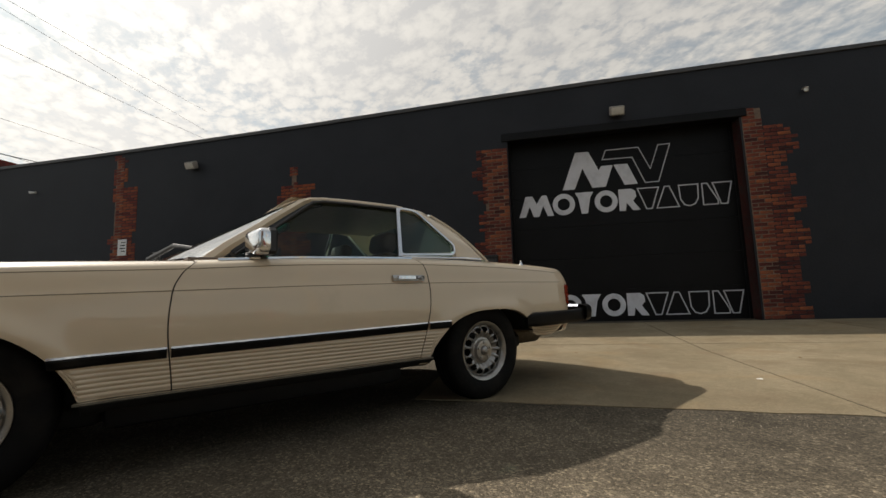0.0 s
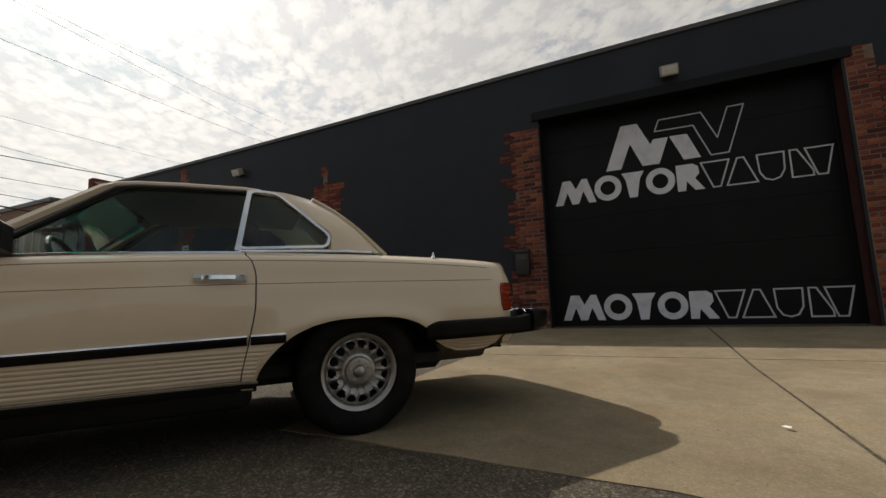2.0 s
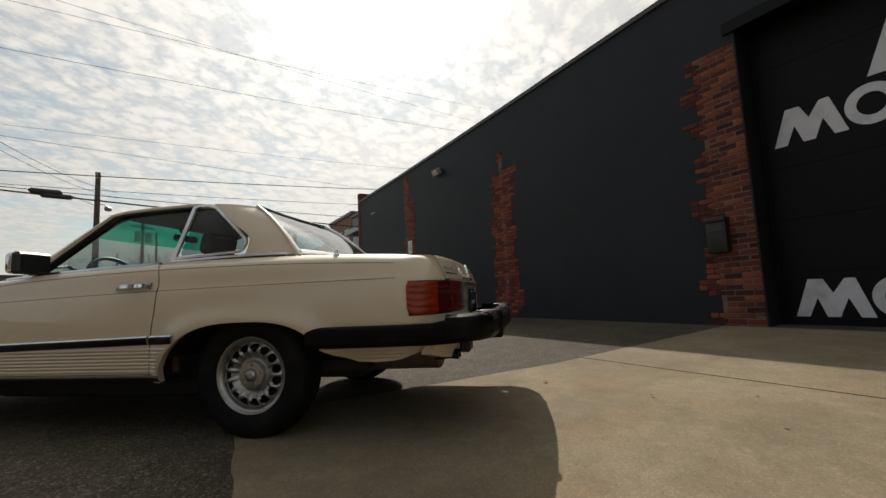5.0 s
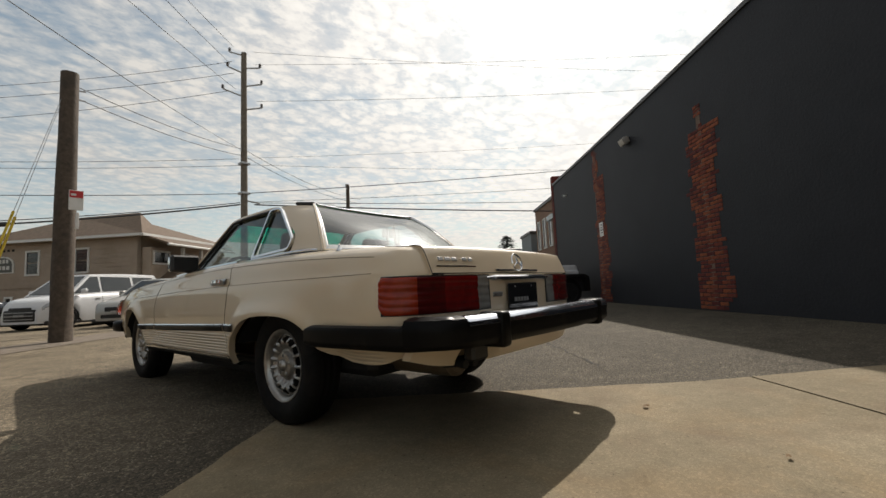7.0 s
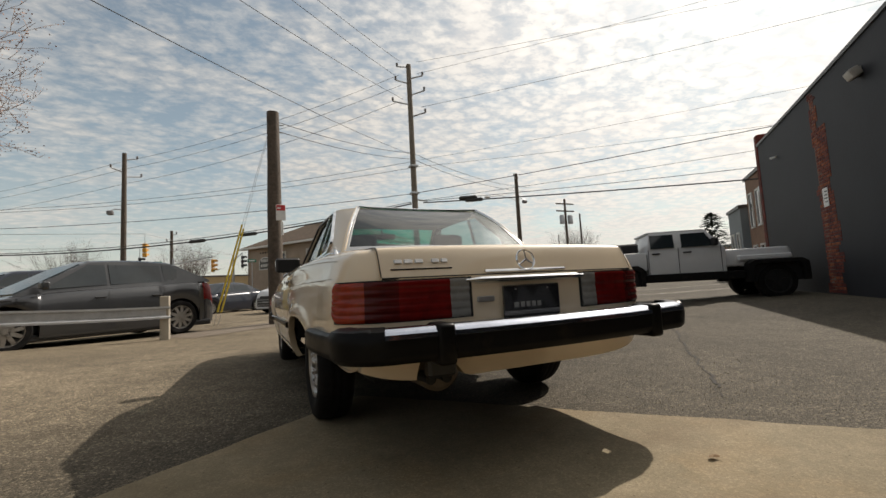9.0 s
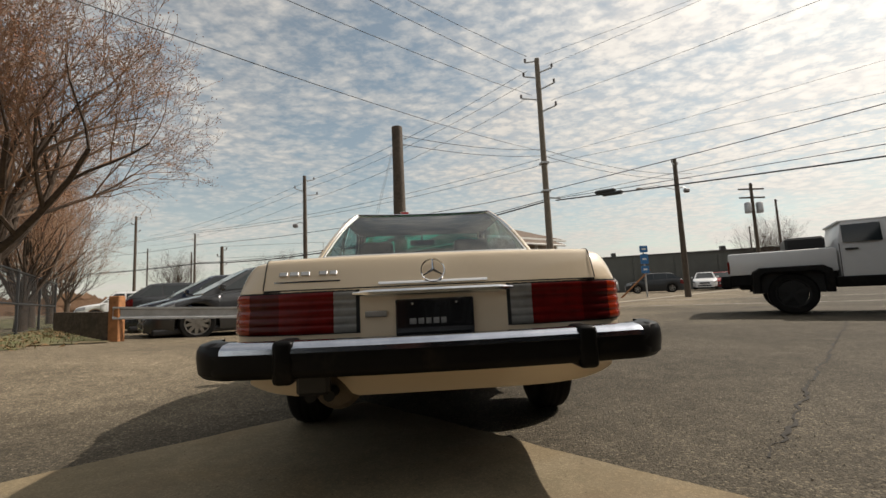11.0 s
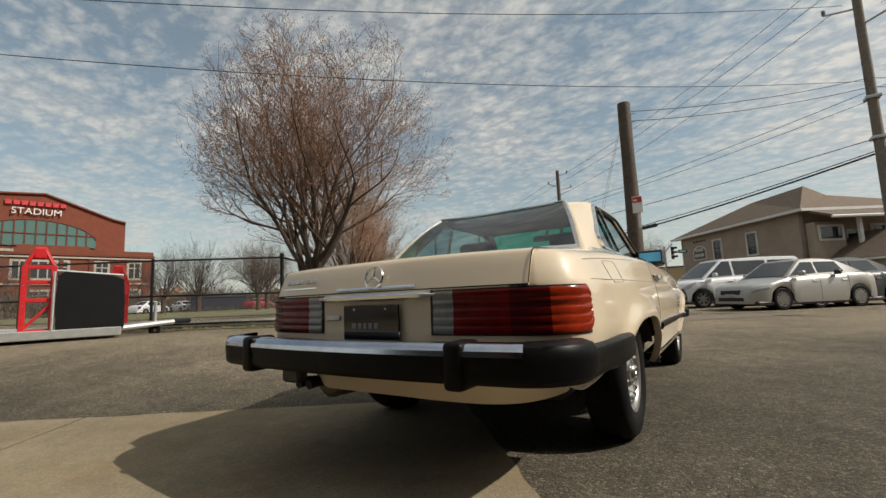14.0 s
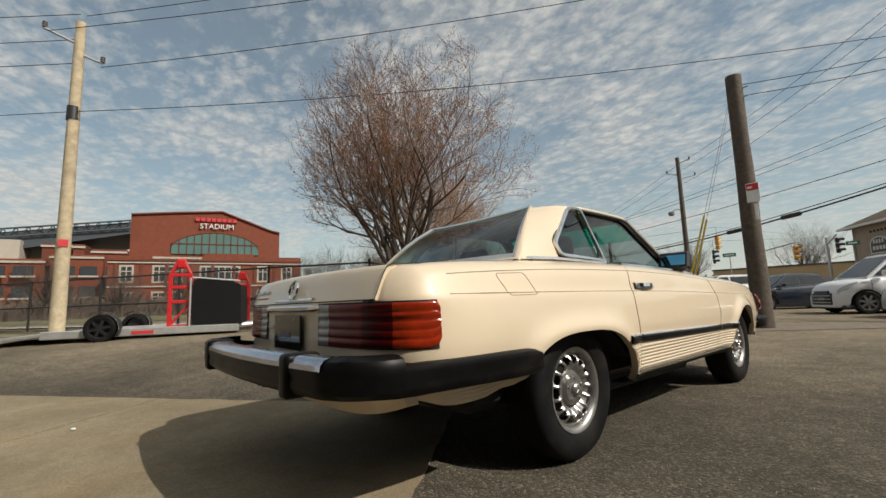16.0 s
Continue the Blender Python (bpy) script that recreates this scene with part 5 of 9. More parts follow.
    rows = [[Vector((x, 3.175 + 0.03 * (1 - (x / 0.66) ** 2), z)) for x in lin(-0.40, 0.40, 9)] for z in lin(0.76, 0.58, 4)]
    P("grille", grid(rows), "chrome")
    # windscreen, rear window
    def screen(x, t):
        xe = 0.640 - 0.115 * t
        k = x / xe if xe else 0
        y = 1.85 - (1.85 - 1.20) * t - 0.21 * (k * k) * (1 - 0.72 * t)
        z = 0.925 + (1.288 - 0.925) * t - 0.012 * k * k
        return Vector((x, y, z))
    rows = [[screen(k * (0.640 - 0.115 * t), t) for k in lin(-1, 1, 21)] for t in lin(0, 1, 9)]
    ws = P("windscreen", grid(rows), "glass_clear", "windscreen with a green sun band")
    rows = [[screen(k * (0.636 - 0.115 * t), t) + Vector((0, -0.004, -0.003)) for k in lin(-1, 1, 21)] for t in lin(0.66, 0.985, 5)]
    part("sun_band", grid(rows), "glass_green", ws, "green tinted sun band")
    bm = tube([screen(k * 0.526, 1.0) + Vector((0, -0.005, 0.004)) for k in lin(-1, 1, 15)], 0.010, 10)
    P("screen_header", bm, "paint")
    for x0, x1 in ((0.38, -0.12), (-0.10, -0.56)):
        w = P("wiper", tube([screen(x0, 0.02) + Vector((0, 0.03, 0.012)), screen((x0 + x1) / 2, 0.10) + Vector((0, 0.03, 0.042)), screen(x1, 0.05) + Vector((0, 0.04, 0.032))], [0.015, 0.012, 0.007], 6), "black_plain")

    def back_glass(k, t):
        xe = 0.634 - 0.183 * t
        y0, y1 = -0.305, 0.205
        y = y0 + (y1 - y0) * t + (0.118 * (1 - t) - 0.016 * t) * (k * k) ** 1.4
        z = 0.935 + (1.272 - 0.935) * t + 0.030 * math.sin(math.pi * t) + 0.006 * k * k
        return Vector((k * xe, y, z))

    def glass_at(k, z):
        lo, hi = 0.0, 1.0
        for _ in range(24):
            m = (lo + hi) / 2
            lo, hi = (m, hi) if back_glass(k, m).z < z else (lo, m)
        return back_glass(k, lo)
    rows = [[back_glass(k, t) for k in lin(-1, 1, 25)] for t in lin(0, 1, 13)]
    bg = P("rear_window", grid(rows), "glass_rear", "wide tinted rear window")
    loop = [back_glass(k, 0) for k in lin(-1, 1, 25)] + [back_glass(1, t) for t in lin(0, 1, 13)[1:]] + [back_glass(k, 1) for k in lin(1, -1, 25)[1:]] + [back_glass(-1, t) for t in lin(1, 0, 13)[1:]]
    part("window_frame", tube([p + Vector((0, -0.004, 0.003)) for p in loop], 0.008, 8), "chrome", bg, "chrome rear window surround")
    def over(k, t, o):
        return back_glass(k, t) + Vector((0.4 * o * k, -0.75 * o, 0.55 * o))
    for side in (1, -1):
        rows = [[over(k * side, t, o) for k, o in ((0.985, 0.0), (0.984, 0.005), (0.974, 0.006), (0.964, 0.004), (0.962, 0.0))] for t in lin(0.0, 0.985, 16)]
        part("side_trim", grid(rows), "trim", bg, "bright metal strip beside the glass")
        rows = [[over(k * side, t, o) for k, o in ((1.022, -0.006), (1.018, 0.010), (1.0, 0.013), (0.985, 0.011), (0.982, 0.0))] for t in lin(-0.02, 1.0, 16)]
        P("window_pillar", grid(rows), "paint", "slim cream pillar edge")
    rows = [[over(k, t, o) for t, o in ((-0.02, 0.0), (-0.01, 0.008), (0.03, 0.010), (0.062, 0.008), (0.068, 0.0))] for k in lin(-0.97, 0.97, 25)]
    part("lower_trim", grid(rows), "trim", bg, "bright metal strip under the glass")
    # hardtop: roof skin, corner pillars, base moulding
    def roof(k, t):
        y = 0.198 + (1.205 - 0.198) * t
        xe = 0.456 + 0.107 * smooth(0.0, 0.30, t) - 0.015 * smooth(0.8, 1.0, t)
        z = 1.292 - 0.016 * (1 - k * k) ** 1.0 * math.sin(math.pi * min(1, t + 0.12)) + 0.002 - 0.018 * smooth(0.22, 0.0, t)
        z -= 0.012 * abs(k) ** 12
        return Vector((k * xe, y, z))
    ks = [-1, -0.985, -0.96] + lin(-0.92, 0.92, 21) + [0.96, 0.985, 1]
    rows = [[roof(k, t) for k in ks] for t in lin(0, 1, 22)]
    P("hardtop_roof", grid(rows), "paint")
    rows = [[roof(k, t) + Vector((0, 0, -0.022)) for k in lin(-0.98, 0.98, 9)] for t in lin(0.02, 0.98, 8)]
    P("headliner", grid(rows), "headliner", "cream cloth headliner")
    for side in (1, -1):
        rows = []
        for t in lin(0, 1, 22):
            z = 0.943 + (1.288 - 0.943) * t
            yq = curve_at([0.943, 0.97, 1.04, 1.15, 1.262, 1.288], [0.128, 0.116, 0.112, 0.240, 0.378, 0.408], z)
            yr = curve_at([0.943, 1.05, 1.22, 1.262, 1.288], [-0.165, -0.060, 0.130, 0.212, 0.286], z)
            gk = glass_at(side * 0.998, z)
            front = side_pt(yq, z, side, -0.002)
            corner = side_pt(min(max(yr + 0.04, gk.y + 0.15), 0.5 * (yq + gk.y) + 0.02), z, side, -0.003 - 0.012 * t)
            inner = Vector((gk.x, gk.y - 0.005, z - 0.016 * t**8))
            row = [side_pt(yq + 0.012, z, side, -0.02), front]
            for a in lin(0, 1, 10):
                p = front.lerp(corner, a) if a < 0.5 else corner.lerp(inner, (a - 0.5) * 2)
                q = (1 - a) ** 2 * front + 2 * a * (1 - a) * corner + a * a * inner
                row.append(q.lerp(front.lerp(corner, min(1, a * 1.6)), 0.35 * (1 - a)))
            row.append(inner + Vector((-0.004 * side, 0.03, 0)))
            rows.append(row)
        rows.append([Vector((p.x * 0.97, p.y, p.z + 0.001)) for p in rows[-1]])
        rows.append([Vector((p.x * 0.82, p.y + 0.02, 1.266)) for p in rows[-1]])
        P("hardtop_pillar", grid(rows), "paint")
        base = [side_pt(0.57, 0.940, side, 0.008), side_pt(0.3, 0.944, side, 0.010), side_pt(0.05, 0.947, side, 0.008), side_pt(-0.10, 0.945, side, -0.012)]
        P("hardtop_base_moulding", tube(base + [Vector((0.56 * side, -0.185, 0.943))], 0.011, 8), "chrome")
        P("hardtop_seal", tube([p + Vector((0.004 * side, -0.002, -0.012)) for p in base] + [Vector((0.56 * side, -0.19, 0.931))], 0.009, 8), "black_plain")
    # deck in front of the boot lid
    rows = [[Vector((x, y, deck_z(x, y))) for x in lin(-0.69, 0.69, 21)] for y in lin(-0.293, 0.62, 10)]
    P("rear_deck", grid(rows), "paint")
    # aerial stub
    c = Vector((-0.732, -0.456, 0.905))
    P("aerial", revolve([(0.016, 0.0), (0.014, 0.008), (0.008, 0.016), (0.005, 0.030), (0.007, 0.034), (0.0, 0.038)], 14, "z", c), "chrome")
    # inside
    P("cabin_floor", box((-0.66, 0.56, 0.30), (0.66, 1.75, 0.42), 0.02), "tan")
    P("rear_bulkhead", box((-0.51, -0.05, 0.42), (0.51, 0.42, 0.86), 0.05, None, 2), "tan", "tan shelf behind the seats")
    P("dashboard", box((-0.66, 1.42, 0.66), (0.66, 1.72, 0.90), 0.05, None, 3), "tan", "tan dashboard")
    for side in (1, -1):
        P("door_card", box((min(0.69 * side, 0.73 * side), 0.55, 0.40), (max(0.69 * side, 0.73 * side), 1.75, 0.905), 0.015), "tan")
        seat(car, 0.36 * side)
    sw = P("steering_wheel", bmesh.new(), "black_plain")
    bm = bmesh.new()
    rows = []
    mm = Matrix.Translation((-0.36, 1.30, 0.86)) @ Matrix.Rotation(radians(62), 4, "X")
    for a in lin(0, 2 * math.pi, 33)[:-1]:
        rows.append([mm @ Vector(((0.195 + 0.013 * math.cos(b)) * math.cos(a), (0.195 + 0.013 * math.cos(b)) * math.sin(a), 0.013 * math.sin(b))) for b in lin(0, 2 * math.pi, 9)[:-1]])
    add_grid(bm, rows, close_u=True, close_v=True)
    for a in (0, math.pi / 2 * 3, math.pi):
        add_tube(bm, [mm @ Vector((0, 0, -0.02)), mm @ Vector((0.19 * math.cos(a), 0.19 * math.sin(a), 0))], [0.05, 0.016], 8)
    bm.to_mesh(sw.data)
    bm.free()
    rm = P("rear_view_mirror", box((-0.11, 1.085, 1.165), (0.11, 1.115, 1.215), 0.014, None, 2), "black_plain")
    part("mirror_stem", tube([(0, 1.105, 1.20), (0, 1.155, 1.262)], 0.008), "black_plain", rm)
    # underside
    P("underbody", box((-0.62, -0.55, 0.265), (0.62, 3.0, 0.40), 0.04), "dark")
    # set lower than a real floor to block light under the car
    P("floor_pan", box((-0.56, 0.50, 0.150), (0.56, 2.02, 0.30), 0.05, None, 2), "dark")
    P("engine_tray", box((-0.50, 2.0, 0.165), (0.50, 3.05, 0.34), 0.05, None, 2), "dark")
    P("spare_well", revolve([(0.0, 0.33), (0.20, 0.33), (0.245, 0.345), (0.26, 0.38), (0.26, 0.48)], 28, "z", (0.20, -0.68, 0.0)), "dark")
    P("silencer", tube([(-0.40, -0.50, 0.372), (-0.40, -0.91, 0.376), (-0.40, -0.925, 0.376)], [0.10, 0.10, 0.08], 22), M["muffler"], "grey-brown exhaust silencer")
    for dx in (-0.035, 0.035):
        P("tail_pipe", tube([(-0.45 + dx, -0.90, 0.35), (-0.45 + dx, -0.98, 0.36), (-0.45 + dx, -1.03, 0.355)], 0.022, 12), "dark")
    P("exhaust_bracket", box((-0.52, -1.10, 0.372), (-0.40, -1.04, 0.470), 0.012), "black_plain")
    P("rear_axle", tube([(-0.62, 0, 0.30), (0.62, 0, 0.30)], 0.045, 12), "dark")
    P("front_axle", tube([(-0.62, 2.455, 0.30), (0.62, 2.455, 0.30)], 0.04, 12), "dark")
    return car


M["plate_gloss"] = mat("glossy_black_plate", (0.01, 0.01, 0.011), 0.1, coat=0.6, var=0.1)
M["muffler"] = mat("muffler_steel", (0.12, 0.092, 0.062), 0.6, metal=0.3, var=0.25, scale=12)
roadster = build_roadster()

# ---- more materials ----
M["wood_dark"] = mat("weathered_pole_wood", (0.085, 0.065, 0.048), 0.85, var=0.35, scale=14, bump=0.5, bscale=40, dirt=(0.05, 0.04, 0.032), dscale=3)
M["wood_pale"] = mat("pale_pole_wood", (0.42, 0.34, 0.22), 0.8, var=0.2, scale=9, bump=0.4, bscale=40, dirt=(0.27, 0.21, 0.14), dscale=2.5)
M["wood_grey"] = mat("grey_pole_wood", (0.17, 0.145, 0.115), 0.85, var=0.25, scale=12, bump=0.4, bscale=40)
M["wood_orange"] = mat("orange_post_wood", (0.30, 0.13, 0.05), 0.8, var=0.3, scale=12, bump=0.4)
M["cable"] = mat("cable_black", (0.03, 0.03, 0.03), 0.6)
M["insulator"] = mat("insulator_grey", (0.16, 0.15, 0.15), 0.35, var=0.1)
M["yellow"] = mat("yellow_guy_guard", (0.62, 0.46, 0.04), 0.5, var=0.1, scale=8)
M["galv"] = mat("galvanised_steel", (0.42, 0.43, 0.44), 0.45, metal=0.6, var=0.15, scale=8)
M["fence_black"] = mat("black_fence_coating", (0.014, 0.014, 0.015), 0.5, var=0.15)
M["bark"] = mat("grey_brown_bark", (0.062, 0.043, 0.030), 0.9, var=0.45, scale=14, bump=0.8, bscale=40)
M["twig"] = mat("brown_twig", (0.21, 0.125, 0.075), 0.85, var=0.25, scale=6)
M["twig_far"] = mat("grey_brown_twig", (0.080, 0.060, 0.046), 0.9, var=0.3, scale=5)
M["bud"] = mat("reddish_bud", (0.30, 0.14, 0.075), 0.8, var=0.3, scale=5)
M["grass"] = mat("dry_spring_grass", (0.105, 0.11, 0.04), 0.9, var=0.4, scale=4, bump=0.6, bscale=30, dirt=(0.16, 0.12, 0.065), dscale=1.6, dmin=0.42, dmax=0.68)
M["litter"] = mat("fallen_leaves", (0.20, 0.125, 0.06), 0.9, var=0.4, scale=9)
M["earth"] = mat("bare_earth", (0.15, 0.12, 0.09), 0.95, var=0.3, scale=8, bump=0.5, bscale=50, dirt=(0.10, 0.085, 0.06), dscale=3)
M["kerb"] = mat("kerb_concrete", (0.36, 0.32, 0.255), 0.85, var=0.15, scale=3, dirt=(0.22, 0.19, 0.15), dscale=2)
M["siding"] = mat("taupe_siding", (0.36, 0.285, 0.22), 0.75, var=0.08, scale=2, dirt=(0.27, 0.215, 0.155), dscale=0.8)
M["siding_tan"] = mat("tan_siding", (0.36, 0.29, 0.20), 0.75, var=0.1, scale=2, dirt=(0.26, 0.2, 0.14), dscale=0.8)
M["shingle"] = mat("brown_shingle", (0.125, 0.088, 0.06), 0.9, var=0.25, scale=6, bump=0.4, bscale=12)
M["white_trim"] = mat("white_trim_paint", (0.62, 0.61, 0.58), 0.55, var=0.05, scale=4)
M["pane_dark"] = mat("dark_window_pane", (0.018, 0.022, 0.026), 0.08, var=0.1, spec=0.7)
M["grey_wall"] = mat("grey_green_block", (0.115, 0.118, 0.108), 0.85, var=0.12, scale=0.6, dirt=(0.085, 0.086, 0.08), dscale=0.3)
M["blue_grey"] = mat("blue_grey_panel", (0.20, 0.225, 0.235), 0.7, var=0.08, scale=1)
M["teal_pane"] = mat("teal_glass_pane", (0.03, 0.10, 0.115), 0.1, var=0.2, scale=1, spec=0.7)
M["brown_brick_far"] = mat("brown_brick_far", (0.22, 0.13, 0.085), 0.85, var=0.12, scale=3)
M["stad_brick"] = mat("stadium_red_brick", (0.165, 0.042, 0.019), 0.85, var=0.14, scale=0.6, dirt=(0.135, 0.034, 0.015), dscale=0.12)
M["stad_brick_dark"] = mat("stadium_dark_brick", (0.125, 0.032, 0.016), 0.85, var=0.12, scale=0.5)
M["stone"] = mat("pale_limestone", (0.38, 0.34, 0.28), 0.8, var=0.06, scale=0.3)
M["green_glass"] = mat("green_curtain_glass", (0.075, 0.155, 0.135), 0.15, var=0.12, scale=0.08, spec=0.6)
M["truss"] = mat("dark_truss_steel", (0.05, 0.06, 0.07), 0.5, var=0.1)
# dark wall colour with the shade on the far building painted in
M["shaded_wall"] = mat("far_wall_in_shade", (0.028, 0.030, 0.042), 0.8, var=0.2, scale=0.6)
M["white_car"] = mat("white_car_paint", (0.62, 0.625, 0.63), 0.42, coat=0.35, var=0.02)
M["silver_car"] = mat("silver_car_paint", (0.40, 0.39, 0.36), 0.42, metal=0.5, coat=0.35, var=0.03)
M["grey_car"] = mat("dark_grey_car_paint", (0.065, 0.066, 0.07), 0.42, metal=0.5, coat=0.35, var=0.04)
M["black_car"] = mat("black_blue_car_paint", (0.013, 0.016, 0.02), 0.42, coat=0.35, var=0.04)
M["slate_car"] = mat("slate_car_paint", (0.045, 0.047, 0.05), 0.25, metal=0.3, coat=0.6, var=0.08, scale=3)
M["navy_car"] = mat("navy_car_paint", (0.008, 0.013, 0.026), 0.2, coat=0.6, var=0.1, scale=3)
M["red_car"] = mat("red_car_paint", (0.28, 0.018, 0.02), 0.42, coat=0.35, var=0.04)
M["car_glass"] = mat("car_side_glass", (0.016, 0.022, 0.025), 0.06, spec=0.65, var=0.1)
M["lamp_glass"] = mat("headlamp_glass", (0.38, 0.38, 0.38), 0.12, metal=0.5, var=0.1)
M["red_steel"] = mat("red_powder_coat", (0.50, 0.016, 0.018), 0.4, var=0.1, scale=6)
M["alu"] = mat("brushed_aluminium", (0.55, 0.55, 0.53), 0.4, metal=0.7, var=0.12, scale=8)
M["tarp"] = mat("black_vinyl_panel", (0.006, 0.006, 0.0065), 0.6, spec=0.2, var=0.25, scale=3, bump=0.2, bscale=8)
M["traffic_yellow"] = mat("signal_yellow", (0.55, 0.26, 0.02), 0.5, var=0.1)
M["sign_green"] = mat("sign_green", (0.02, 0.17, 0.10), 0.5, var=0.05)
M["sign_blue"] = mat("sign_blue", (0.03, 0.15, 0.36), 0.5, var=0.05)
M["sand_bldg"] = mat("sand_coloured_wall", (0.36, 0.27, 0.15), 0.85, var=0.1, scale=0.4)
M["evergreen"] = mat("dark_evergreen", (0.022, 0.035, 0.02), 0.9, var=0.4, scale=4)

# ---- fixings on the wall ----


def flood_light(u, z, tilt=0.0):
    f = thing("flood_light", "small grey wall-mounted flood light with frosted front", "wall light", un(u, WALL_N, z), math.degrees(math.atan2(U.y, U.x)), "lights on the wall")
    part("back_plate", box((-0.07, 0.0, -0.07), (0.07, 0.025, 0.07), 0.008), "lamp_body", f)
    m = Matrix.Translation((0, 0.03, 0)) @ Matrix.Rotation(radians(-25), 4, "X")
    part("housing", box((-0.13, 0.0, -0.085), (0.13, 0.15, 0.085), 0.02, m, 2), "lamp_body", f)
    part("lens", box((-0.11, 0.148, -0.065), (0.11, 0.160, 0.065), 0.008, m), "lamp_lens", f)


flood_light(6.93, 4.05)
flood_light(-2.67, 4.18)
for u, z, s in ((11.82, 3.79, 0.6), (-5.89, 4.16, 0.55)):
    c = thing("security_camera", "small pale bullet security camera on a bracket", "camera", un(u, WALL_N, z), math.degrees(math.atan2(U.y, U.x)), "cameras on the wall")
    part("bracket", box((-0.03, 0.0, -0.03), (0.03, 0.03, 0.03), 0.005), "lamp_body", c)
    part("barrel", tube([(0, 0.03, 0), (0.03, 0.07, -0.012), (0.07, 0.12, -0.03)], [0.012, 0.027, 0.03], 14), "white_plain", c)
    part("shade", box((0.02, 0.04, 0.008), (0.095, 0.13, 0.014), 0.003), "white_plain", c)


def notice(u, z, w, h):
    s = thing("wall_notice", "white rectangular notice board with grey bars of small print", "sign", un(u, WALL_N + 0.012, z), math.degrees(math.atan2(U.y, U.x)))
    part("board", box((-w / 2, 0.0, -h / 2), (w / 2, 0.008, h / 2), 0.003), "white_plain", s)
    for k in range(4):
        part("print_bar", box((-w * 0.38, 0.008, h * (0.30 - 0.18 * k) - 0.012), (w * (0.1 + 0.07 * (k % 3)), 0.0095, h * (0.30 - 0.18 * k) + 0.012)), "black_plain", s, smooth=False)


notice(8.93, 2.16, 0.26, 0.40)
mb = thing("mailbox", "black metal wall mailbox on the brick jamb", "mailbox", un(-0.13, WALL_N + 0.008, 1.25), math.degrees(math.atan2(U.y, U.x)))
part("body", box((-0.12, 0.0, -0.22), (0.12, 0.11, 0.20), 0.015, None, 2), "black_plain", mb)
part("lid", box((-0.13, -0.0, 0.17), (0.13, 0.13, 0.235), 0.015, None, 2), "black_plain", mb)
part("flap", box((-0.09, 0.108, 0.05), (0.09, 0.118, 0.15), 0.004), "rubber", mb)
for k, (u, n, r) in enumerate(((-2.50, -0.145, 0.025), (-0.63, -1.44, 0.03), (-1.35, -1.62, 0.02), (-2.05, -1.55, 0.016), (-3.3, -1.2, 0.018), (-1.75, -2.0, 0.015))):
    bm = bmesh.new()
    rr = random.Random(k)
    ring = [(r * rr.uniform(0.6, 1.1) * math.cos(a), 0.6 * r * rr.uniform(0.6, 1.1) * math.sin(a), rr.uniform(0.002, 0.009)) for a in lin(0, 2 * math.pi, 9)[:-1]]
    c = bm.verts.new((0, 0, 0.012))
    vs = [bm.verts.new(p) for p in ring]
    for i in range(8):
        bm.faces.new((c, vs[i], vs[(i + 1) % 8]))
    o = obj("litter_scrap", bm, "white_plain" if k < 1 else "litter")
    o.location = un(u, n, ground_z(u, n) + 0.014)
    tagged(o, "crumpled white paper scrap on the concrete" if k < 1 else "dry brown leaf on the concrete", "litter", group="scraps on the driveway")

# ---- poles and cables ----


def pole(name, label, x, y, top, r0, r1, material, lean=(0, 0), base=None):
    z0 = (gz(x, y) if base is None else base) - 0.05
    p = thing(name, label, "utility pole", (x, y, z0), 0, "utility poles")
    h = top - z0
    pts = [(lean[0] * t, lean[1] * t, h * t) for t in lin(0, 1, 9)]
    bm = bmesh.new()
    add_tube(bm, pts, [r0 + (r1 - r0) * t for t in lin(0, 1, 9)], 14)
    rr = random.Random(int(x * 10))
    for v in bm.verts:
        v.co += Vector((rr.uniform(-1, 1), rr.uniform(-1, 1), 0)) * r1 * 0.05
    part("shaft", bm, material, p)
    return p, h


def arm(p, z, ang, length, up=0.0, n=1):
    """A short bracket with an insulator at its end."""
    d = Vector((math.cos(radians(ang)), math.sin(radians(ang)), up))
    part("bracket", tube([Vector((0, 0, z)), Vector((0, 0, z)) + d * length], 0.028, 6), "galv", p)
    e = Vector((0, 0, z)) + d * length
    part("insulator", revolve([(0.0, 0.16), (0.03, 0.16), (0.05, 0.13), (0.03, 0.11), (0.055, 0.08), (0.03, 0.06), (0.05, 0.03), (0.02, 0.0)], 10, "z", e), "insulator", p)


UANG = math.degrees(math.atan2(U.y, U.x))
p1, h1 = pole("utility_pole", "dark cut-off wooden utility pole with a red and white notice", -0.45, 8.86, 5.42, 0.185, 0.15, "wood_dark")
sg = part("notice", box((0.02, -0.185, 2.62), (0.25, -0.170, 3.02), 0.004), "white_plain", p1, "white notice with a red header")
part("notice_header", box((0.03, -0.190, 2.87), (0.24, -0.184, 3.01), 0.002), "red_plain", sg)
part("notice_mark", box((0.05, -0.193, 2.91), (0.13, -0.189, 2.95), 0.001), "white_plain", sg)
part("tag", box((0.13, -0.182, 2.25), (0.19, -0.172, 2.58), 0.004), "white_plain", p1)
for z in (5.15, 4.95):
    part("step_bolt", tube([(0.12, 0, z), (0.26, -0.02, z)], 0.014, 6), "galv", p1)
gy = thing("guy_wire", "steel guy wires with bright yellow guards", "guy wire", (0, 0, 0))
ANCH = Vector((-1.80, 8.25, 0.10))
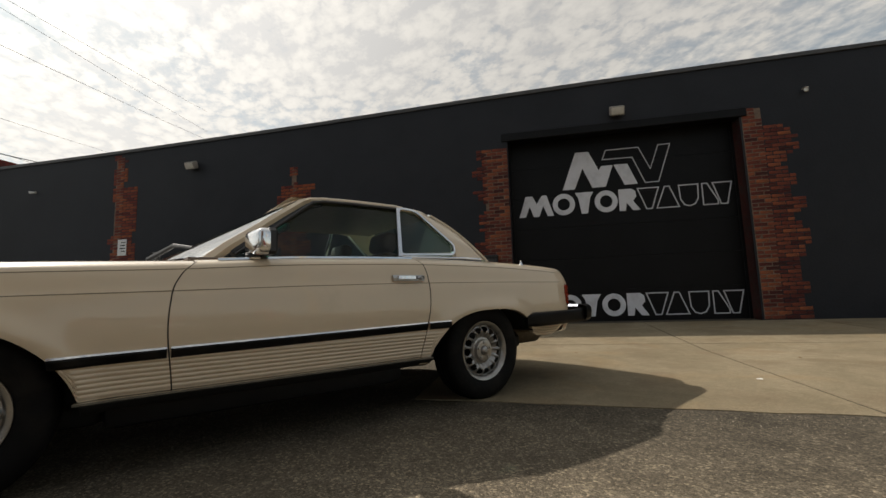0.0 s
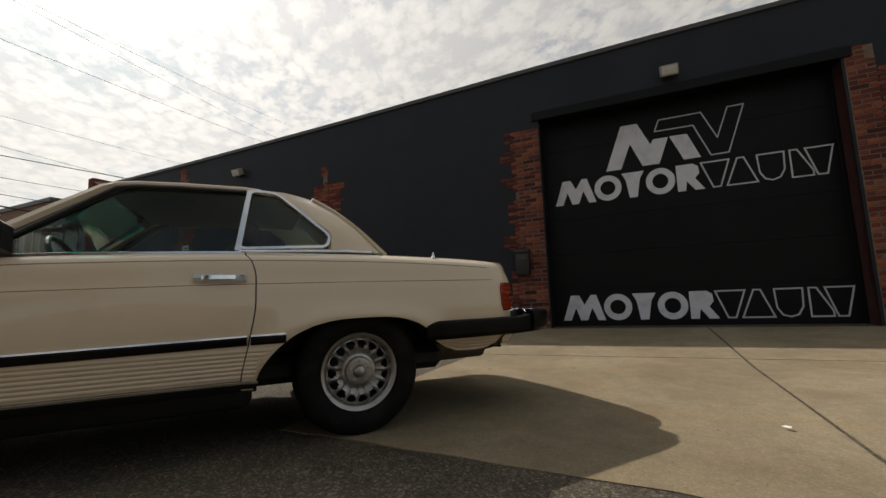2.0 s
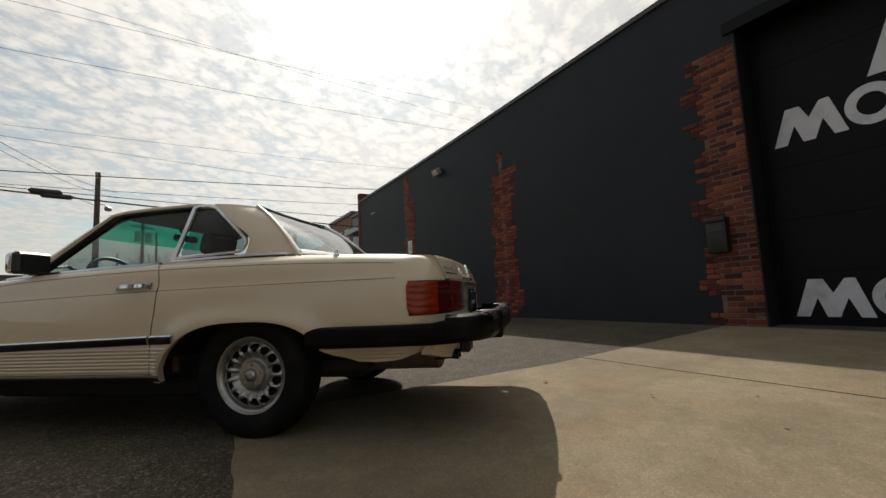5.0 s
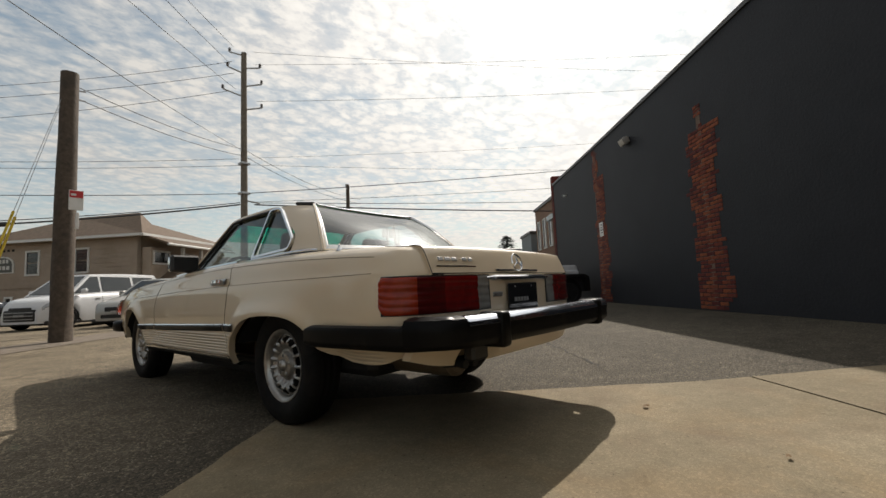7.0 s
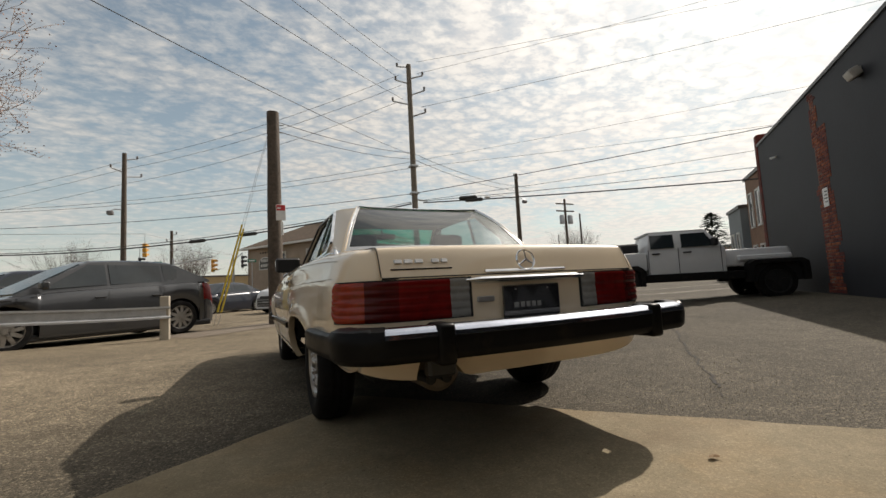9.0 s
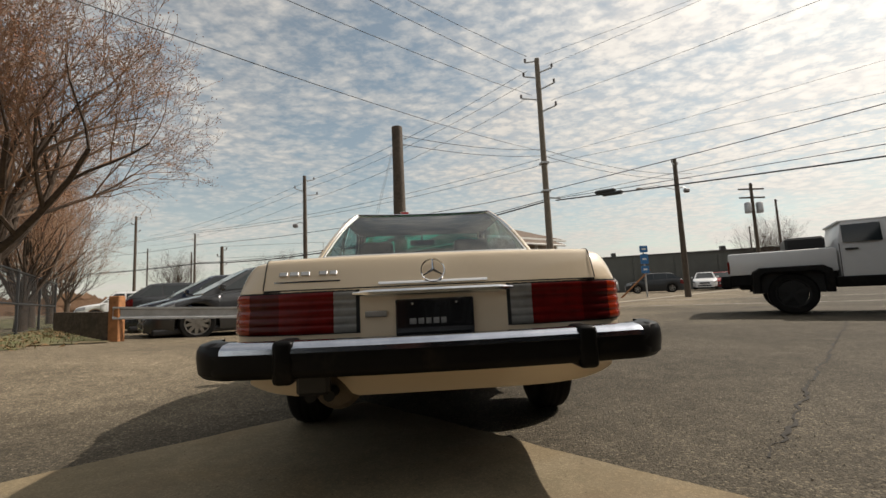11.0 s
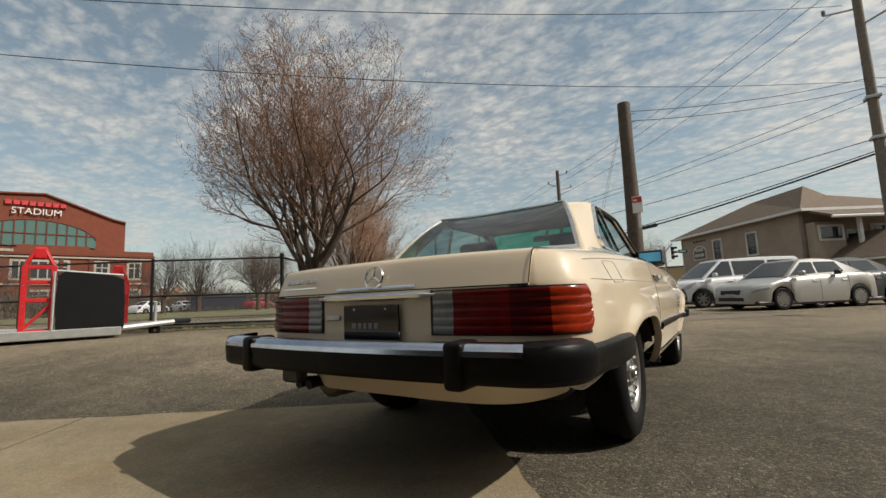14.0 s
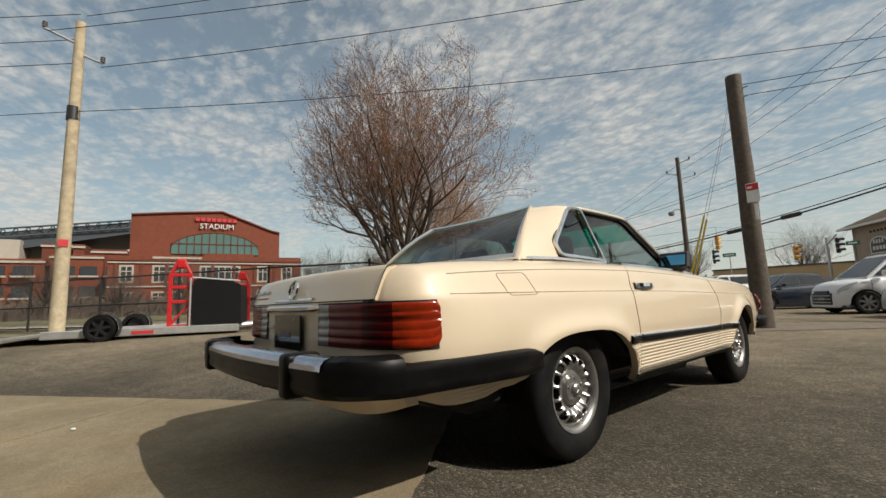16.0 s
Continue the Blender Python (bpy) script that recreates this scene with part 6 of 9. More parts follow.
for k in (0, 1):
    top = Vector((-0.52 - 0.03 * k, 8.82, 5.05 - 0.2 * k))
    a = ANCH + Vector((0.08 * k, 0.06 * k, 0))
    part("wire", tube([a, top], 0.005, 5), "galv", gy)
    part("guard", tube([a.lerp(top, 0.06), a.lerp(top, 0.47)], 0.021, 8), "yellow", gy)

p2, h2 = pole("utility_pole", "tall grey wooden utility pole with bracket insulators", 5.02, 13.0, 9.80, 0.135, 0.095, "wood_grey")
for z, a, l in ((9.75, 140, 0.5), (9.25, -20, 0.55), (9.05, 165, 0.55), (8.55, -30, 0.6), (8.15, 160, 0.7), (7.65, -25, 0.6)):
    arm(p2, z, a, l, 0.25)
for z in (5.6, 4.5):
    part("cable_clamp", box((-0.16, -0.16, z - 0.04), (0.16, 0.16, z + 0.04), 0.01), "galv", p2)
part("cable_arm", tube([(0, 0, 4.25), (0.45, -0.25, 4.15)], 0.03, 8), "galv", p2)
p3, h3 = pole("utility_pole", "dark wooden utility pole with a street lamp arm", 13.7, 18.3, 7.2, 0.15, 0.10, "wood_dark")
arm(p3, 6.9, 40, 0.4, 0.3)
arm(p3, 6.9, 220, 0.4, 0.3)
part("lamp_arm", tube([(0, 0, 5.6), (-0.8, 0.5, 6.0), (-1.5, 0.8, 5.95)], 0.018, 8), "galv", p3)
part("lamp_head", box((-1.75, 0.7, 5.88), (-1.45, 0.9, 5.97), 0.03), "lamp_body", p3)
part("floodlamp", box((0.22, -0.32, 5.42), (0.50, -0.10, 5.62), 0.05), "insulator", p3)
part("lamp_bracket", tube([(0, 0, 5.70), (0.25, -0.14, 5.72), (0.36, -0.2, 5.60)], 0.025, 6), "galv", p3)
p4, h4 = pole("utility_pole", "slim wooden utility pole with side brackets", -6.55, 22.8, 8.15, 0.14, 0.10, "wood_dark")
arm(p4, 7.9, 40, 0.6, 0.25)
arm(p4, 7.2, 220, 0.6, 0.25)
arm(p4, 7.0, 40, 0.8, 0.2)
part("floodlamp", box((-0.62, -0.40, 5.02), (-0.34, -0.16, 5.24), 0.05), "insulator", p4)
part("lamp_bracket", tube([(0, 0, 5.32), (-0.3, -0.18, 5.34), (-0.48, -0.28, 5.22)], 0.025, 6), "galv", p4)
P5 = Vector((1.95, -1.8, 0)) + Vector((-10.0, -0.18, 0)) * 1.16
p5, h5 = pole("utility_pole", "pale new wooden utility pole with a black band", P5.x, P5.y, 7.1, 0.135, 0.092, "wood_pale", lean=(0.0, 0.02))
part("band", revolve([(0.112, 4.62), (0.116, 4.62), (0.113, 4.92), (0.109, 4.92)], 18, "z"), "black_plain", p5)
part("red_tag", box((0.125, -0.08, 1.9), (0.14, 0.08, 2.05), 0.003), "red_plain", p5)
arm(p5, 6.35, 250, 0.6, 0.45)
arm(p5, 6.15, 70, 0.45, -0.35)
for x, y, t, r in ((-5.54, 30.3, 5.3, 0.12), (29.0, 31.6, 9.0, 0.16), (36.9, 38.0, 8.8, 0.13), (-24.1, 35.3, 8.6, 0.13), (-24.7, 46.4, 8.7, 0.13), (-14.2, 29.3, 4.9, 0.15), (52, 60, 9, 0.12), (-38, 60, 9, 0.12), (-33, 62, 8.5, 0.12)):
    pf, hf = pole("utility_pole", "distant wooden utility pole", x, y, t, r, r * 0.7, "wood_dark")
    for q, dz in ((30, 0.3), (210, 0.8), (30, 1.4)):
        arm(pf, hf - dz, q, 0.30, 0.3)
    if x == 29.0:
        for zz in (0.5, 1.25):
            part("crossarm", box((-1.15, -0.06, hf - zz - 0.06), (1.15, 0.06, hf - zz + 0.06), 0.01), "wood_dark", pf)
        for dx in (-0.55, 0.5):
            part("transformer", revolve([(0.0, hf - 2.6), (0.25, hf - 2.6), (0.27, hf - 2.5), (0.27, hf - 1.8), (0.2, hf - 1.7), (0, hf - 1.65)], 14, "z", (dx, -0.1, 0)), "galv", pf)


def cable(a, b, sag=0.4, r=0.008, label="thin black overhead cable"):
    a, b = Vector(a), Vector(b)
    n = 24
    pts = [a.lerp(b, t) - Vector((0, 0, 4 * sag * t * (1 - t))) for t in lin(0, 1, n)]
    c = obj("overhead_cable", tube(pts, r, 5), "cable")
    tagged(c, label, "cable", group="overhead cables")


def pt(x, y, z):
    return Vector((x, y, z))


T2 = pt(5.02, 13.0, 0)
# the street line runs on past the end of the warehouse
for dz, ox, z2, r in ((9.9, 0.3, 10.8, 0.006), (9.4, 0.3, 12.0, 0.006), (8.0, 0.4, 10.3, 0.007), (5.75, 0.1, 7.8, 0.005), (5.5, 0.1, 5.95, 0.006), (4.45, 0.1, 6.85, 0.014), (4.15, 0.3, 5.75, 0.008), (4.12, 0.3, 4.6, 0.011), (4.05, 0.3, 3.85, 0.024)):
    cable(T2 + pt(ox, -0.15, dz), pt(24.4, -1.55, z2), 0.18, r)
for dz, o in ((9.35, -0.4), (8.95, -0.3), (8.2, -0.5)):
    cable(T2 + pt(o, 0.1, dz), pt(-6.55, 22.8, dz - 1.6), 0.35)
    cable(pt(-6.55, 22.8, dz - 1.6), pt(-30, 47, dz - 0.6), 0.5)
# lines that run over the yard to the pale pole
cable(T2 + pt(-0.1, -0.1, 6.0), P5 + pt(0, 0, 5.05), 0.40, 0.008)
cable(T2 + pt(-0.4, 0, 9.9), P5 + pt(0, 0.1, 7.3), 0.35)
cable(T2 + pt(-0.5, 0, 9.2), P5 + pt(0, -0.5, 6.7), 0.35)
cable(T2 + pt(-0.3, 0, 8.3), P5 + pt(0.1, 0.4, 6.15), 0.35)
for dz, z2 in ((5.05, 6.0), (7.3, 8.4), (6.7, 7.7), (6.15, 7.2)):
    cable(P5 + pt(0, 0, dz), P5 + pt(-20, -24, z2), 0.5)
# lines to the dark stub pole
for dz in (5.2, 4.95):
    cable(T2 + pt(0, 0, dz + 0.9), pt(-0.40, 8.86, dz), 0.15, 0.009)
    cable(pt(14, 17.5, dz + 1.0), T2 + pt(0, 0, dz + 0.9), 0.3, 0.009)
# low bundle along the street
for dz, z2, r, sg in ((4.05, 3.1, 0.028, 0.55), (4.12, 3.15, 0.014, 0.50), (4.45, 4.2, 0.012, 0.25), (5.5, 4.9, 0.008, 0.35), (5.75, 5.0, 0.008, 0.35)):
    cable(T2 + pt(-0.1, 0.1, dz), pt(-12.5, 22.6, z2), sg, r)
    cable(pt(-12.5, 22.6, z2), pt(-42, 39, z2 + 1.5), 0.5, r * 0.8)
BUNDLES = ((T2 + pt(0.3, -0.15, 4.05), pt(24.4, -1.55, 3.85), 0.18, ((0.085, 0.0), (0.075, 0.10))), (T2 + pt(-0.1, 0.1, 4.05), pt(-12.5, 22.6, 3.1), 0.55, ((0.34, 0.0), (0.45, 0.0))))
for a, b, sg, cases in BUNDLES:
    d = (b - a).normalized()
    for t, dz in cases:
        c = a.lerp(b, t) - Vector((0, 0, 4 * sg * t * (1 - t) - dz))
        o = obj("splice_case", tube([c - d * 0.36, c - d * 0.30, c + d * 0.30, c + d * 0.36], [0.03, 0.075, 0.075, 0.03], 10), "cable")
        tagged(o, "black splice case hung on the cable bundle", "splice case", group="splice cases")

# ---- trees ----


def grow(seed, height, spread, levels, first, trunk_r, forks, droop=0.0, crown=None):
    """A bare tree: tapered limbs that fork into ever finer twigs, with bud clusters at the tips."""
    r = random.Random(seed)
    limbs, twigs, buds = bmesh.new(), bmesh.new(), bmesh.new()

    def bud(p, s):
        for _ in range(2):
            q = p + Vector((r.uniform(-1, 1), r.uniform(-1, 1), r.uniform(-1, 1))) * s * 2.5
            d = Vector((r.uniform(-1, 1), r.uniform(-1, 1), r.uniform(-0.2, 1))).normalized() * s
            e = d.orthogonal().normalized() * s * 0.4
            vs = [buds.verts.new(q), buds.verts.new(q + d * 0.5 + e), buds.verts.new(q + d), buds.verts.new(q + d * 0.5 - e)]
            buds.faces.new(vs)

    def branch(p, d, length, rad, lev):
        n = 4 if lev < 3 else 3
        if crown and lev > 1:
            zc, rx, rz_ = crown
            for _ in range(4):
                e = p + d * length + Vector((0.25, 0.25, 0))
                if (e.x * e.x + e.y * e.y) / (rx * rx) + ((e.z - zc) / rz_) ** 2 < r.uniform(0.75, 1.3):
                    break
                length *= 0.78
                d = (d + Vector((-p.x * 0.06, -p.y * 0.06, 0.04))).normalized()
        pts, rads = [p], [rad]
        for i in range(n):
            d = (d + Vector((r.uniform(-1, 1), r.uniform(-1, 1), r.uniform(-1, 1))) * 0.16 + Vector((0, 0, (0.05 if crown else 0.09) - droop))).normalized()
            p = p + d * (length / n)
            pts.append(p)
            rads.append(rad * (1 - 0.5 * (i + 1) / n))
        add_tube(limbs if lev < 3 else twigs, pts, rads, 7 if lev < 2 else (5 if lev < 3 else 3), caps=False)
        if lev >= levels:
            bud(p, 0.028)
            bud(pts[-2], 0.024)
            return
        kids = forks[min(lev, len(forks) - 1)]
        for k in range(kids):
            t = (k + 1.0) / kids
            i = min(n, max(1, int(round(t * n))))
            base = pts[i]
            ax = d.orthogonal().normalized()
            ax = Matrix.Rotation(r.uniform(0, 2 * math.pi), 3, d) @ ax
            ang = radians(r.uniform(20, 52) if crown else r.uniform(18, 42)) * (0.7 if k == kids - 1 else 1.0)
            nd_ = (Matrix.Rotation(ang, 3, ax) @ d).normalized()
            branch(base, nd_, length * r.uniform(0.58, 0.80), max(rads[i] * 0.68, 0.0044), lev + 1)

    add_tube(limbs, [(0, 0, -0.1), (0, 0, 0.15), (0.02, 0, first * 0.6), (0.0, 0.02, first)], [trunk_r * 1.35, trunk_r * 1.05, trunk_r, trunk_r * 1.05], 12, caps=False)
    main = 13 if crown else 9
    for k in range(main):
        a = 2 * math.pi * k / main + r.uniform(-0.3, 0.3)
        tilt = spread * (0.12 + 0.88 * (k * 5 % main) / (main - 1)) if crown else spread * (0.25 + 0.75 * (k % 3) / 2) * r.uniform(0.85, 1.1)
        d = Vector((math.sin(tilt) * math.cos(a), math.sin(tilt) * math.sin(a), math.cos(tilt)))
        p = Vector((math.cos(a), math.sin(a), 0)) * trunk_r * 0.45 + Vector((0, 0, first * r.uniform(0.72, 1.0)))
        branch(p, d, (height - first) * 0.42 * r.uniform(0.9, 1.1), trunk_r * r.uniform(0.26, 0.42), 1)
    return limbs, twigs, buds


def tree(label, at, args, rz=0, scale=1.0, twig="twig", bud="bud"):
    t = thing("bare_tree", label, "tree", (at[0], at[1], gz(at[0], at[1]) if len(at) < 3 else at[2]), rz, "bare trees")
    l, w, b = grow(*args)
    part("trunk", l, "bark", t)
    part("crown", w, twig, t, "dense crown of fine bare twigs")
    part("blossom", b, bud, t, smooth=False)
    t.scale = (scale,) * 3
    return t


big = tree("large bare spreading tree with reddish buds", (-7.12, 4.62), (11, 7.6, 1.06, 6, 1.6, 0.165, (0, 4, 4, 4, 3, 3), 0.0, (4.5, 3.15, 2.85)), 200)
r_st = random.Random(21)
for a, off, h, r0 in ((150, 0.20, 2.3, 0.085), (20, 0.24, 2.6, 0.10), (265, 0.19, 1.9, 0.06)):
    ca, sa = math.cos(radians(a)), math.sin(radians(a))
    pts = [Vector((ca * off * (1.0 - 0.35 * math.sin(math.pi * t)) + r_st.uniform(-0.02, 0.02) + ca * 0.35 * t * t, sa * off * (1.0 - 0.35 * math.sin(math.pi * t)) + sa * 0.35 * t * t, h * t - 0.05)) for t in lin(0, 1, 8)]
    part("stem", tube(pts, [r0 * (1.25 - 0.75 * t) for t in lin(0, 1, 8)], 9), "bark", big)
for k in range(44):
    a, h = r_st.uniform(0, 6.28), r_st.uniform(0.4, 1.7)
    rr = 0.17
    pts = [Vector((rr * (1.06 + 0.25 * (1 - t)) * math.cos(a + 0.5 * t + 0.1 * math.sin(9 * t)), rr * (1.06 + 0.25 * (1 - t)) * math.sin(a + 0.5 * t), h * t)) for t in lin(0, 1, 6)]
    part("vine", tube(pts, [0.017, 0.016, 0.014, 0.012, 0.009, 0.005], 5), "bark" if k % 3 else "twig", big)
bush = tree("leafless brush tree behind the fence", (-10.6, 9.4), (5, 5.4, 0.62, 5, 0.7, 0.13, (0, 4, 4, 4, 4)), 0)
copy_thing(bush, pose(-13.0, 12.5, 0.25, 0, 0, 120))
copy_thing(bush, pose(-16.0, 17.0, 0.25, 0, 0, 210))
far_tree = tree("bare tree far across the street", (-34.0, 21.0), (8, 7.0, 0.85, 5, 1.6, 0.20, (0, 4, 4, 4, 3)), 0, 1.0, "twig_far", "twig_far")
for x, y, s, a in ((-40, 26, 1.1, 30), (-45, 18, 1.0, 80), (-38, 33, 1.0, 140), (-52, 25, 1.3, 200), (-60, 38, 1.5, 260), (-30, 36, 0.9, 300), (-70, 10, 1.3, 20), (-62, -4, 1.1, 75), (-66, 3, 1.0, 160), (-58, -12, 1.2, 215), (34, 36, 1.0, 50), (-20, 62, 1.2, 10), (-8, 66, 1.3, 100), (2, 70, 1.2, 190), (-33, 58, 1.2, 280), (-48, 48, 1.2, 330)):
    copy_thing(far_tree, pose(x, y, 0.2, 0, 0, a) @ Matrix.Scale(s, 4))
ev = thing("evergreen_tree", "dark ragged evergreen beside the far buildings", "tree", (36.0, 21.0, 0.0))
part("trunk", tube([(0, 0, 0), (0, 0, 3)], [0.2, 0.1], 8), "bark", ev)
bm = bmesh.new()
rr = random.Random(9)
for k in range(520):
    t = rr.random()
    z = 1.2 + 4.6 * t
    rad = 1.9 * (1 - t) ** 0.8 + 0.15
    a = rr.uniform(0, 2 * math.pi)
    q = rad * math.sqrt(rr.random())
    c = Vector((q * math.cos(a), q * math.sin(a), z))
    d = Vector((math.cos(a), math.sin(a), -0.2 + rr.uniform(-0.3, 0.5))) * 0.5
    e = Vector((-math.sin(a), math.cos(a), 0.2)) * 0.16
    bm.faces.new([bm.verts.new(c - d * 0.3), bm.verts.new(c + e), bm.verts.new(c + d), bm.verts.new(c - e)])
part("crown", bm, "evergreen", ev, smooth=False)

# ---- fence, verge, guard rail ----
FC = Vector((-6.62, 3.38, 0))
FD = Vector((-0.826, -0.563, 0))
FB = Vector((-0.52, 0.854, 0))
FH = 1.50


def build_fence(start, d, n, step, label, name="chain_link_fence"):
    f = thing(name, label, "fence")
    for k in range(n + 1):
        p = start + d * step * k
        g = gz(p.x, p.y)
        part("post", tube([p + pt(0, 0, g - 0.1), p + pt(0, 0, g + FH + (0.02 if k else 0.06))], 0.038 if k == 0 else 0.03, 10), "fence_black", f)
    for z in (0.72, FH - 0.03, 0.06):
        pts = [start + d * step * k + pt(0, 0, gz((start + d * step * k).x, (start + d * step * k).y) + z) for k in range(n + 1)]
        part("rail", tube(pts, 0.021 if z > 0.1 else 0.008, 8), "fence_black", f)
    bm = bmesh.new()
    L, c = n * step, 0.085
    q = int(L / c)
    side = Vector((-d.y, d.x, 0)) * 0.002
    for s in (1, -1):
        for k in range(-int(FH / c), q + 1):
            a0, a1 = k * c, k * c + FH
            t0, t1 = max(0.0, a0), min(L, a1)
            if t1 <= t0:
                continue
            za, zb = (t0 - a0), (t1 - a0)
            if s < 0:
                za, zb = FH - za, FH - zb
            ends = []
            for t, z in ((t0, za), (t1, zb)):
                p = start + d * t
                ends.append(p + side * s + pt(0, 0, gz(p.x, p.y) + min(z, FH - 0.03)))
            add_tube(bm, ends, 0.0023, 3, caps=False)
    m = part("chain_mesh", bm, "fence_black", f, "black diamond chain-link mesh")
    m["kind"] = "stuff"
    return f


build_fence(FC, FD, 6, 2.72, "black chain-link fence along the back of the yard")
build_fence(FC, FB, 4, 2.6, "black chain-link fence running back beside the tree")


def ground_patch(name, label, category, outline_rows, material, lift):
    rows = [[Vector((p.x, p.y, gz(p.x, p.y) + lift)) for p in row] for row in outline_rows]
    o = obj(name, grid(rows), material)
    tagged(o, label, category, kind="structure")


def verge():
    rows = []
    for k in range(60):
        t = -1.0 + 18.0 * k / 59
        p = FC + FD * t
        nn = Vector((-FD.y, FD.x, 0)) * -1
        w = 0.35 + 0.12 * noise.noise((t, 3, 0))
        rows.append([p - nn * (w + 0.02), p - nn * 0.1, p + nn * 0.6, p + nn * 1.6])
    ground_patch("grass_verge", "strip of dry grass and dead leaves under the fence", "grass", rows, "grass", 0.012)
    rows = []
    for k in range(40):
        t = k / 39
        a = FC + FB * (14 * t) + Vector((0.45 + 0.2 * noise.noise((t * 9, 1, 0)) - 0.9, -0.35 * (1 - t), 0))
        b = FC + Vector((1.35, 1.5, 0)) + FB * (13 * t) + Vector((0.15 * noise.noise((t * 9, 7, 0)), 0, 0))
        rows.append([a.lerp(b, q) for q in lin(0, 1, 10)])
    ground_patch("grass_verge", "wedge of thin grass round the tree foot", "grass", rows, "grass", 0.02)
    bm = bmesh.new()
    r = random.Random(4)
    for k in range(900):
        if k % 2:
            p = FC + FD * r.uniform(-1, 15) + Vector((FD.y, -FD.x, 0)) * r.uniform(-0.5, 0.4)
        else:
            p = FC + FB * r.uniform(-0.5, 9) + Vector((r.uniform(-0.2, 1.4), r.uniform(-0.2, 0.8), 0))
        z = gz(p.x, p.y) + 0.022
        a, s = r.uniform(0, 6.28), r.uniform(0.02, 0.06)
        c, sn = math.cos(a) * s, math.sin(a) * s
        h = r.uniform(0.0, 0.05)
        bm.faces.new([bm.verts.new((p.x + c, p.y + sn, z)), bm.verts.new((p.x - sn * 0.5, p.y + c * 0.5, z + h)), bm.verts.new((p.x - c, p.y - sn, z + 0.01)), bm.verts.new((p.x + sn * 0.5, p.y - c * 0.5, z + h * 0.5))])
    tagged(obj("leaf_litter", bm, "litter", smooth=False), "scattered brown leaves along the fence foot", "leaves", kind="stuff")
    bm = bmesh.new()
    for k in range(2600):
        if k % 2:
            p = FC + FD * r.uniform(-1, 15) + Vector((FD.y, -FD.x, 0)) * r.uniform(-0.3, 0.8)
        else:
            t = r.random()
            p = FC + FB * (12 * t) + Vector((r.uniform(-0.1, 1.2), r.uniform(0.0, 1.3), 0))
        z, h, a = gz(p.x, p.y), r.uniform(0.03, 0.09), r.uniform(0, 6.28)
        dx, dy = 0.012 * math.cos(a), 0.012 * math.sin(a)
        bm.faces.new([bm.verts.new((p.x - dx, p.y - dy, z)), bm.verts.new((p.x + dx, p.y + dy, z)), bm.verts.new((p.x + r.uniform(-0.05, 0.05), p.y + r.uniform(-0.05, 0.05), z + h))])
    tagged(obj("grass_blades", bm, "grass", smooth=False), "thin tufts of dry spring grass", "grass", kind="stuff")


verge()
# lawn, pale path and street beyond the fence
rows = [[FC + FD * t + Vector((-FD.y, FD.x, 0)) * -1.0 * w for w in (2.4, 3.0, 3.8)] for t in lin(0.2, 60, 40)]
ground_patch("pavement", "pale concrete path beyond the fence", "pavement", rows, "kerb", 0.05)
rows = [[FC + FD * t + Vector((FD.y, -FD.x, 0)) * w for w in lin(10, 40, 6)] for t in lin(-6, 60, 20)]
ground_patch("lawn", "thin green-brown lawn across the street", "grass", rows, "grass", 0.03)
# kerb strip and painted line along the street
rows = [[un(u, n) for n in (6.25, 6.6, 7.3, 7.55)] for u in lin(2.8, 9.0, 20)]
ground_patch("grass_verge", "bare earth strip at the street edge", "earth", rows, "earth", 0.008)
rows = [[un(u, n) for n in (5.9, 6.25)] for u in lin(12.0, 60, 30)]
ground_patch("road_marking", "worn pale line across the yard mouth", "road marking", rows, "kerb", 0.006)



def asphalt_crack(u0, u1, n, seed, width):
    """A wandering open crack in the asphalt with crumbled edges."""
    bm = bmesh.new()
    rows = []
    r = random.Random(seed)
    for k in range(150):
        u = u0 + (u1 - u0) * k / 149
        nn = n + 0.05 * noise.noise((u * 1.7, seed, 0)) + 0.03 * noise.noise((u * 7, seed, 2)) + 0.01 * r.uniform(-1, 1)
        w = width * max(0.15, 0.7 + 0.9 * noise.noise((u * 3.1, seed, 5)))
        rows.append([un(u, nn - w, ground_z(u, nn) + 0.004), un(u, nn + w, ground_z(u, nn) + 0.004)])
    add_grid(bm, rows)
    tagged(obj("asphalt_crack", bm, "crack"), "long thin crack wandering through the asphalt", "crack", kind="structure")


def road_marking(a, b, width):
    """A worn white line painted on the street."""
    a, b = Vector((*a, 0)), Vector((*b, 0))
    d = (b - a).normalized()
    q = Vector((-d.y, d.x, 0)) * width / 2
    rows = []
    for t in lin(0, 1, 60):
        c = a.lerp(b, t)
        w = 1 + 0.25 * noise.noise((c.x * 2.0, c.y * 2.0, 1.0))
        rows.append([c + q * k * w + Vector((0, 0, gz(c.x, c.y) + 0.005)) for k in (-1, 1)])
    tagged(obj("road_marking", grid(rows), "road_paint"), "worn white line painted along the street", "road marking", kind="structure")


M["road_paint"] = mat("worn_road_paint", (0.42, 0.40, 0.36), 0.8, var=0.2, scale=3, dirt=(0.16, 0.14, 0.11), dscale=4, dmin=0.45, dmax=0.65)
road_marking((4.6, 13.4), (17.5, 5.4), 0.13)
road_marking((7.4, 17.6), (22.0, 8.6), 0.13)
M["crack"] = mat("crack_dirt", (0.028, 0.024, 0.019), 0.95, var=0.3, scale=30)
asphalt_crack(0.35, 7.6, -1.63, 3, 0.012)
asphalt_crack(2.2, 5.5, 1.9, 8, 0.006)


